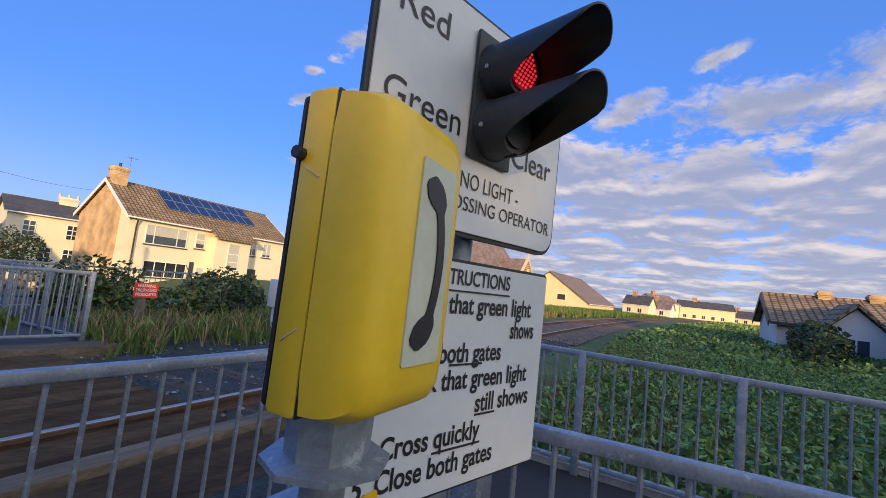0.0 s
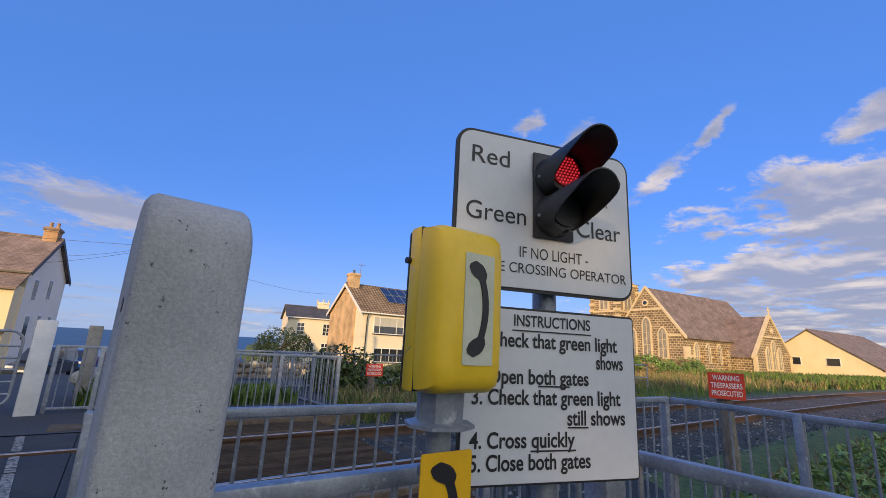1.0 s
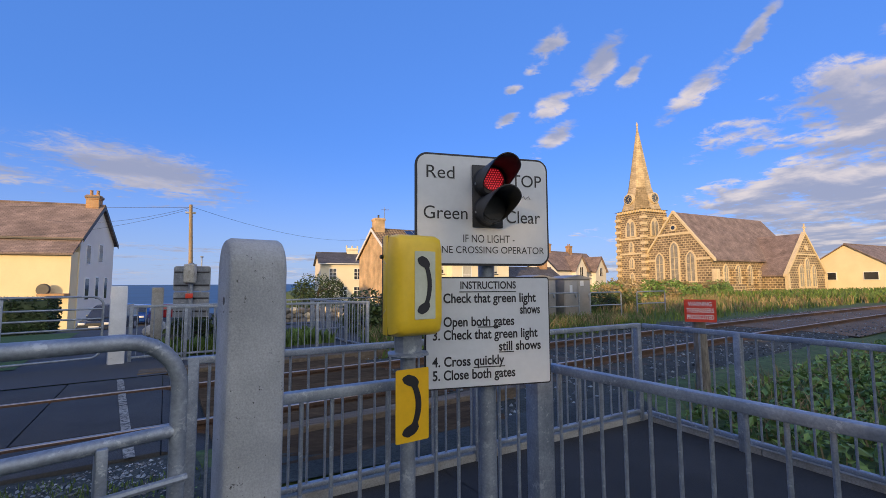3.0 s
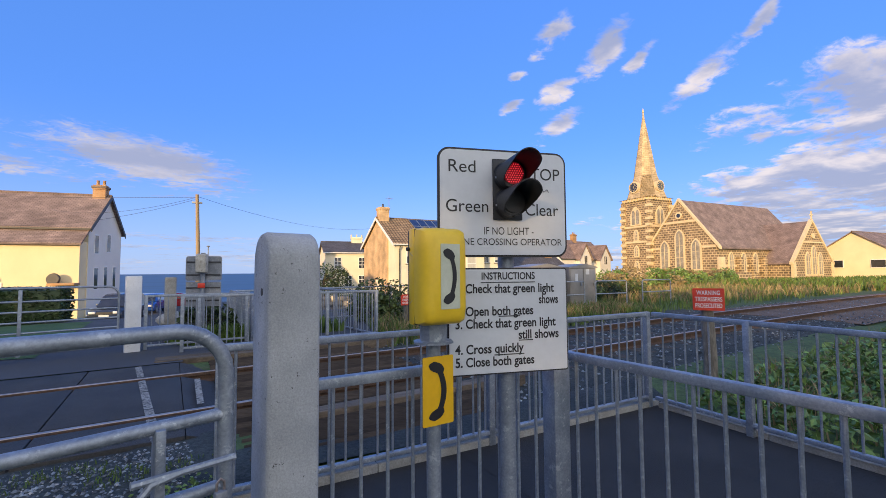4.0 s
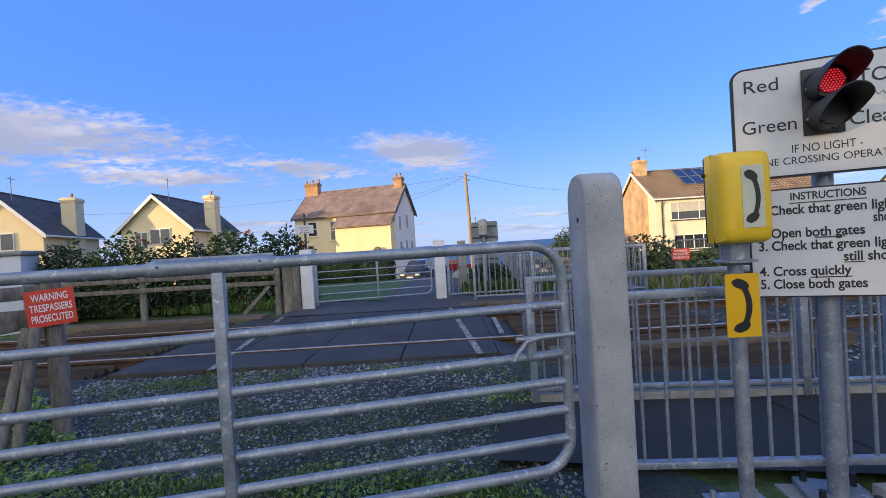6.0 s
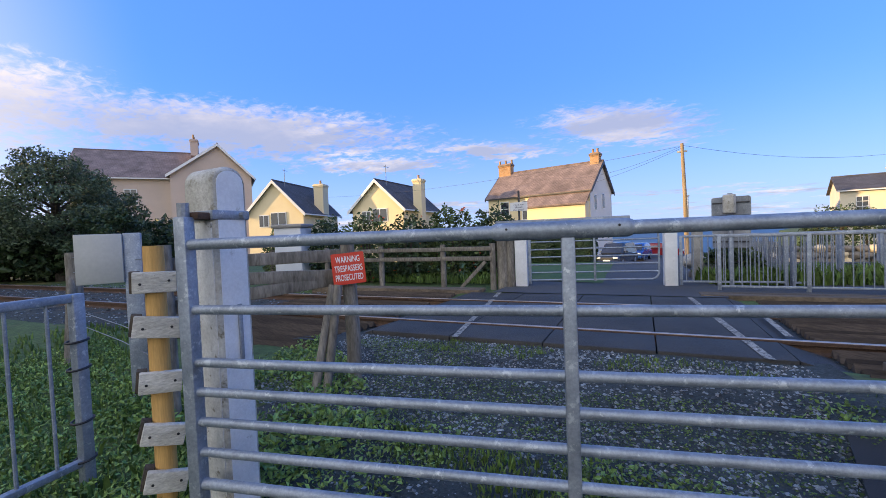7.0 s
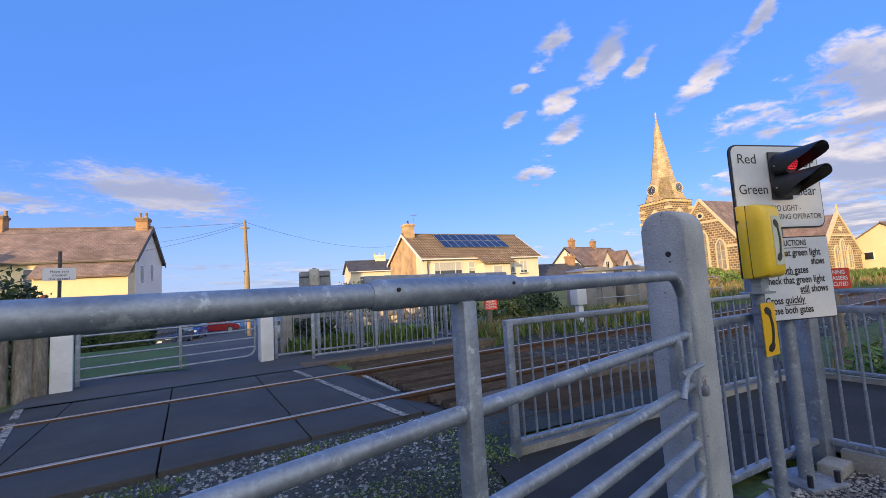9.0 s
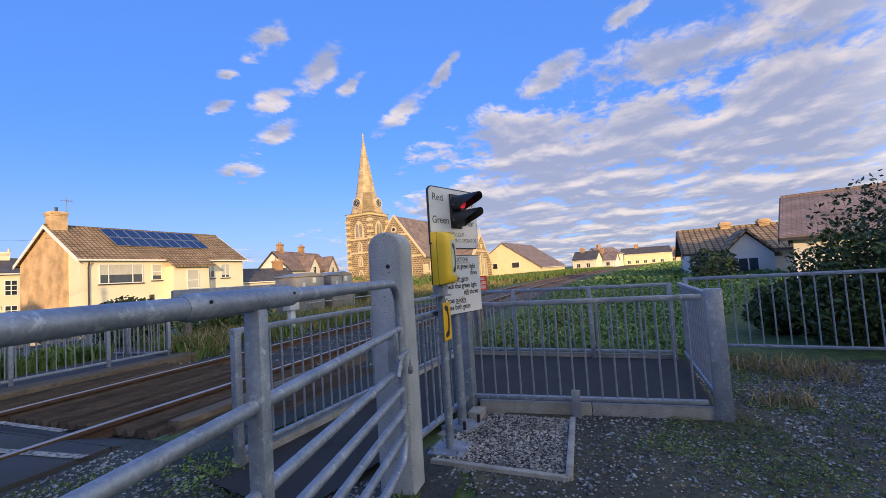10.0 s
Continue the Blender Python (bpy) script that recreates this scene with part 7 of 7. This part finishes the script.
# back of the far crossing sign
fs_ = thing("crossing_sign", "grey back of the far crossing sign with its telephone", "sign", (-0.62, 8.75, 0.03), turn=168)
part("post", Geo().tube([(0, 0, 0), (0, 0, 1.75)], 0.04, 12), GALV, fs_)
part("upper_board", round_plate(0.617, 0.46, 0.045, 0.006, pose(0.0, -0.06, 1.46)), GALV_DULL, fs_, "grey back of a sign board")
part("lower_board", round_plate(0.60, 0.46, 0.01, 0.006, pose(0.0, -0.06, 0.98)), GALV_DULL, fs_, "grey back of a sign board")
for z in (1.58, 1.34, 1.10, 0.86):
    part("channel", Geo().chamfer((-0.29, -0.052, z - 0.012), (0.29, -0.038, z + 0.012), 0.003), FRAME_DARK, fs_)
part("telephone_back", case(0.04, 0.16, 0.20, 0.14, 0.36, 0.30, 1.55), CONCRETE_OLD, fs_, "weathered cream back of a telephone box")
part("padlock_tag", Geo().chamfer((-0.06, 0.05, 1.10), (0.06, 0.09, 1.19), 0.01), RED_SIGN, fs_, "small red cover")
t = thing("direction_sign", "small white notice on a thin pole by the fence", "sign", (-4.27, 7.62, 0.03), turn=12)
part("post", Geo().tube([(0, 0, 0), (0, 0, 2.05)], 0.022, 8), FRAME_DARK, t)
nb = part("board", round_plate(0.36, 0.18, 0.01, 0.006, pose(0, -0.035, 1.72)), WHITE_SIGN, t, "white notice with three lines of words")
for k, (text, w) in enumerate((("Have you", 0.20), ("closed", 0.15), ("the gates?", 0.23))):
    lettering(text, 0.05, 0.0, 1.758 - k * 0.052, -0.0395, nb, SOLAR, "CENTER", w)
# equipment cabinets
for x, w in ((9.95, 1.55), (11.75, 1.35)):
    t = thing("equipment_cabinet", "tall grey railway equipment cabinet with a pitched lid", "cabinet", (x, 12.5, 0.0), "equipment cabinets", turn=2)
    part("body", Geo().chamfer((-w / 2, -0.5, 0.02), (w / 2, 0.5, 1.50), 0.015), CABINET, t)
    part("lid", Geo().prism([(-w / 2 - 0.05, 1.50), (w / 2 + 0.05, 1.50), (w / 2 + 0.05, 1.54), (0.1, 1.66), (-w / 2 - 0.05, 1.54)], pose(0, -0.55, 0), 1.1), CABINET, t, smooth=False)
    for k in range(2):
        d_ = part("door", Geo().chamfer((-w / 2 + 0.03 + k * w / 2, -0.522, 0.10), (-0.03 + k * w / 2, -0.503, 1.45), 0.006), CABINET, t)
        part("handle", Geo().chamfer((-0.16 + k * w / 2, -0.56, 0.82), (-0.10 + k * w / 2, -0.524, 0.95), 0.006), GALV, d_)
    part("notice", Geo().box((0.12, -0.53, 1.25), (0.30, -0.5245, 1.45)), WHITE_SIGN, t, smooth=False)
    part("notice", Geo().box((-0.42, -0.53, 1.0), (-0.28, -0.5245, 1.28)), WHITE_SIGN, t, smooth=False)
t = thing("equipment_cabinet", "small pale grey cabinet on a stand", "cabinet", (5.5, 8.1, 0.0), turn=5)
part("body", Geo().chamfer((-0.16, -0.12, 0.62), (0.16, 0.12, 1.15), 0.012), WHITE_SIGN, t)
part("stand", Geo().chamfer((-0.08, -0.06, -0.05), (0.08, 0.06, 0.62), 0.008), WHITE_SIGN, t)
t = thing("equipment_cabinet", "white railway cabinet beside the hedge", "cabinet", (-9.8, 6.3, 0.0), turn=25)
part("body", Geo().chamfer((-0.35, -0.3, 0.0), (0.35, 0.3, 1.55), 0.015), WHITE_SIGN, t)
part("lid", Geo().chamfer((-0.4, -0.35, 1.55), (0.4, 0.35, 1.64), 0.02), CABINET, t)
# tubular guard rails by the cabinets
for (ax_, ay_), (bx_, by_) in (((9.2, 11.5), (11.4, 11.55)), ((12.0, 11.6), (13.6, 11.6)), ((14.6, 11.7), (16.4, 11.8))):
    t = thing("guard_rail", "galvanised tubular guard rail by the cabinets", "guard rail", group="guard rails")
    part("hoop", Geo().tube([(ax_, ay_, -0.05), (ax_, ay_, 0.95), (ax_ + 0.05, ay_, 1.0), (bx_ - 0.05, by_, 1.0), (bx_, by_, 0.95), (bx_, by_, -0.05)], 0.024, 8), GALV, t)
    part("mid_rail", Geo().tube([(ax_, ay_, 0.52), (bx_, by_, 0.52)], 0.022, 8), GALV, t)
# timber fence on the far left
posts = [(-4.62, 7.02), (-5.7, 6.86), (-7.2, 6.62), (-8.7, 6.38), (-10.4, 6.1)]
for x, y in posts:
    round_post((x, y), 0.06, 1.02, TIMBER_OLD, "grey weathered fence post beyond the railway", group="far fence posts")
round_post((-4.45, 7.12), 0.11, 1.12, TIMBER_OLD, "thick grey timber gate post beyond the railway")
round_post((-4.30, 7.16), 0.08, 1.08, TIMBER_OLD, "thick grey timber gate post beyond the railway")
for z in (0.92, 0.72):
    for (xa, ya), (xb, yb) in zip(posts, posts[1:]):
        beam((xa, ya - 0.07, z), (xb, yb - 0.07, z + 0.01), 0.035, 0.085, TIMBER_OLD, "weathered rail of the far timber fence", group="far fence rails")
beam((-5.35, 6.85, 0.05), (-4.75, 6.95, 0.66), 0.05, 0.07, TIMBER_OLD, "slanting brace of the far timber fence", "fence_brace", "far fence rails")


# ---------------------------------------------------------------- parked cars
def car(place, turn, paint, label, length=4.4, height=1.55):
    t = thing("car", label, "car", place, "parked cars", turn=turn)
    L2, W = length / 2, 0.88
    lower = [(-L2, 0.32), (-L2 + 0.05, 0.72), (-L2 + 0.25, 0.88), (L2 - 0.95, 0.92), (L2 - 0.15, 0.78), (L2, 0.55), (L2 - 0.03, 0.30), (L2 - 0.45, 0.22), (-L2 + 0.4, 0.22)]
    body = Geo().prism(lower, pose(0, -W, 0), 2 * W)
    roof = [(-L2 + 0.12, 0.88), (-L2 + 0.45, height - 0.12), (-L2 + 0.9, height), (0.15, height), (0.55, height - 0.08), (L2 - 1.0, 0.92)]
    cabin = Geo()
    n = len(roof)
    vs = [(x, -W + 0.02 + 0.16 * (z - 0.88), z) for x, z in roof] + [(x, W - 0.02 - 0.16 * (z - 0.88), z) for x, z in roof]
    cabin.add(vs, [tuple(range(n)), tuple(range(n, 2 * n))[::-1]] + [(i, i + n, (i + 1) % n + n, (i + 1) % n) for i in range(n)])
    for nm, g in (("body", body), ("cabin", cabin)):
        me = g.mesh(nm)
        bm = bmesh.new()
        bm.from_mesh(me)
        bmesh.ops.bevel(bm, geom=list(bm.edges), offset=0.06, segments=2, affect="EDGES", clamp_overlap=True)
        bm.to_mesh(me)
        bm.free()
        me.polygons.foreach_set("use_smooth", [True] * len(me.polygons))
        me.materials.append(paint)
        part(nm, me, None, t)
    for sy in (-1, 1):
        y = sy * (W - 0.055)
        g = Geo().add([(-L2 + 0.55, y + sy * 0.03, 0.95), (0.5, y + sy * 0.03, 0.95), (0.42, y - sy * 0.05, height - 0.2), (-L2 + 0.75, y - sy * 0.05, height - 0.2)], [(0, 1, 2, 3)])
        part("side_window", g, GLASS_DARK, t, smooth=False)
        part("headlight", Geo().chamfer((L2 - 0.16, sy * 0.62 - 0.17, 0.60), (L2 + 0.005, sy * 0.62 + 0.17, 0.74), 0.02), WHITE_SIGN, t)
        part("tail_light", Geo().chamfer((-L2 - 0.005, sy * 0.68 - 0.12, 0.66), (-L2 + 0.1, sy * 0.68 + 0.12, 0.84), 0.02), RED_SIGN, t)
        part("mirror", Geo().chamfer((0.62, sy * 0.94 - 0.08, 0.98), (0.76, sy * 0.94 + 0.08, 1.12), 0.03), paint, t)
        for x in (-L2 + 0.85, L2 - 0.85):
            wh = part("wheel", Geo().tube([(x, sy * (W - 0.18), 0.32), (x, sy * (W + 0.01), 0.32)], 0.32, 20), HEAD, t, "black tyre")
            part("rim", Geo().tube([(x, sy * (W + 0.005), 0.32), (x, sy * (W + 0.02), 0.32)], 0.20, 14), GALV, wh)
    part("windscreen", Geo().add([(L2 - 1.02, -0.72, 0.965), (L2 - 1.02, 0.72, 0.965), (0.62, 0.62, height - 0.09), (0.62, -0.62, height - 0.09)], [(0, 1, 2, 3)]), GLASS_DARK, t, smooth=False)
    part("rear_window", Geo().add([(-L2 + 0.155, -0.66, 0.99), (-L2 + 0.155, 0.66, 0.99), (-L2 + 0.41, 0.6, height - 0.19), (-L2 + 0.41, -0.6, height - 0.19)], [(0, 1, 2, 3)]), GLASS_DARK, t, smooth=False)
    part("number_plate", Geo().box((L2 - 0.005, -0.26, 0.42), (L2 + 0.012, 0.26, 0.53)), WHITE_SIGN, t, smooth=False)
    part("grille", Geo().box((L2 - 0.06, -0.4, 0.56), (L2 + 0.004, 0.4, 0.70)), HEAD, t, smooth=False)
    return t


NAVY = mat("dark_blue_car_paint", (0.03, 0.04, 0.065), (0.036, 0.048, 0.075), 2, 0.25, 0.2, 40, 0.03, 0.0, coat=0.6)
BLUE = mat("blue_car_paint", (0.02, 0.09, 0.36), (0.025, 0.10, 0.40), 2, 0.25, 0.2, 40, 0.03, 0.0, coat=0.6)
RED_CAR = mat("red_car_paint", (0.28, 0.015, 0.02), (0.32, 0.02, 0.025), 2, 0.25, 0.1, 40, 0.03, 0.0, coat=0.6)
car((-7.2, 34.0, land(-7.2, 34.0) + 0.05), -98, NAVY, "dark blue estate car parked facing the crossing", 4.6, 1.72)
car((-6.8, 40.9, land(-6.8, 40.9) + 0.05), -95, BLUE, "bright blue car parked behind a dark one", 4.2, 1.5)
car((-5.6, 47.9, land(-5.6, 47.9) + 0.05), 2, RED_CAR, "red hatchback parked across the car park", 4.3, 1.45)
car((1.9, 44.6, land(1.9, 44.6) + 0.05), 176, NAVY, "dark car parked above the shore", 4.4, 1.45)


# ---------------------------------------------------------------- boulders and garden wall beyond the far railing
def boulder(x, y, z, rx, ry, rz, seed, material, name="boulder", parent=None):
    bm = bmesh.new()
    bmesh.ops.create_icosphere(bm, subdivisions=3, radius=1.0)
    for v in bm.verts:
        k = 1 + 0.28 * noise.noise(v.co * 1.3 + Vector((seed, 0, 0))) + 0.06 * noise.noise(v.co * 4.0 + Vector((0, seed, 0)))
        v.co = Vector((v.co.x * rx, v.co.y * ry, v.co.z * rz)) * k
    me = bpy.data.meshes.new(name)
    bm.to_mesh(me)
    bm.free()
    me.polygons.foreach_set("use_smooth", [True] * len(me.polygons))
    me.materials.append(material)
    ob = new(name, me)
    ob.location = (x, y, z)
    if parent is not None:
        ob.parent = parent
    return ob


for k, (x, y, z, r) in enumerate(((-0.98, 9.55, 0.18, 0.34), (-0.35, 9.75, 0.2, 0.36), (-0.72, 9.9, 0.52, 0.27), (-1.25, 9.9, 0.45, 0.24))):
    tagged(boulder(x, y, z, r, r * 0.8, r * 0.72, k * 3.7, CONCRETE_OLD if k == 3 else ROCK), "rounded grey boulder heaped behind the far railing" if k < 3 else "pale boulder on top of the heap", "boulder", "boulders")
garden_wall = thing("garden_wall", "low sunlit rubble stone wall beside the far road", "wall")
for row in range(3):
    for k in range(17):
        x = 1.9 + 0.41 * k + 0.2 * (row % 2) + rng.normal() * 0.03
        y = 21.9 + 0.03 * k
        boulder(x, y, land(x, y) + 0.12 + row * 0.25, 0.24, 0.22, 0.16, 50 + row * 20 + k, SANDSTONE if (row + k) % 4 == 0 else ROCK, "stone", garden_wall)
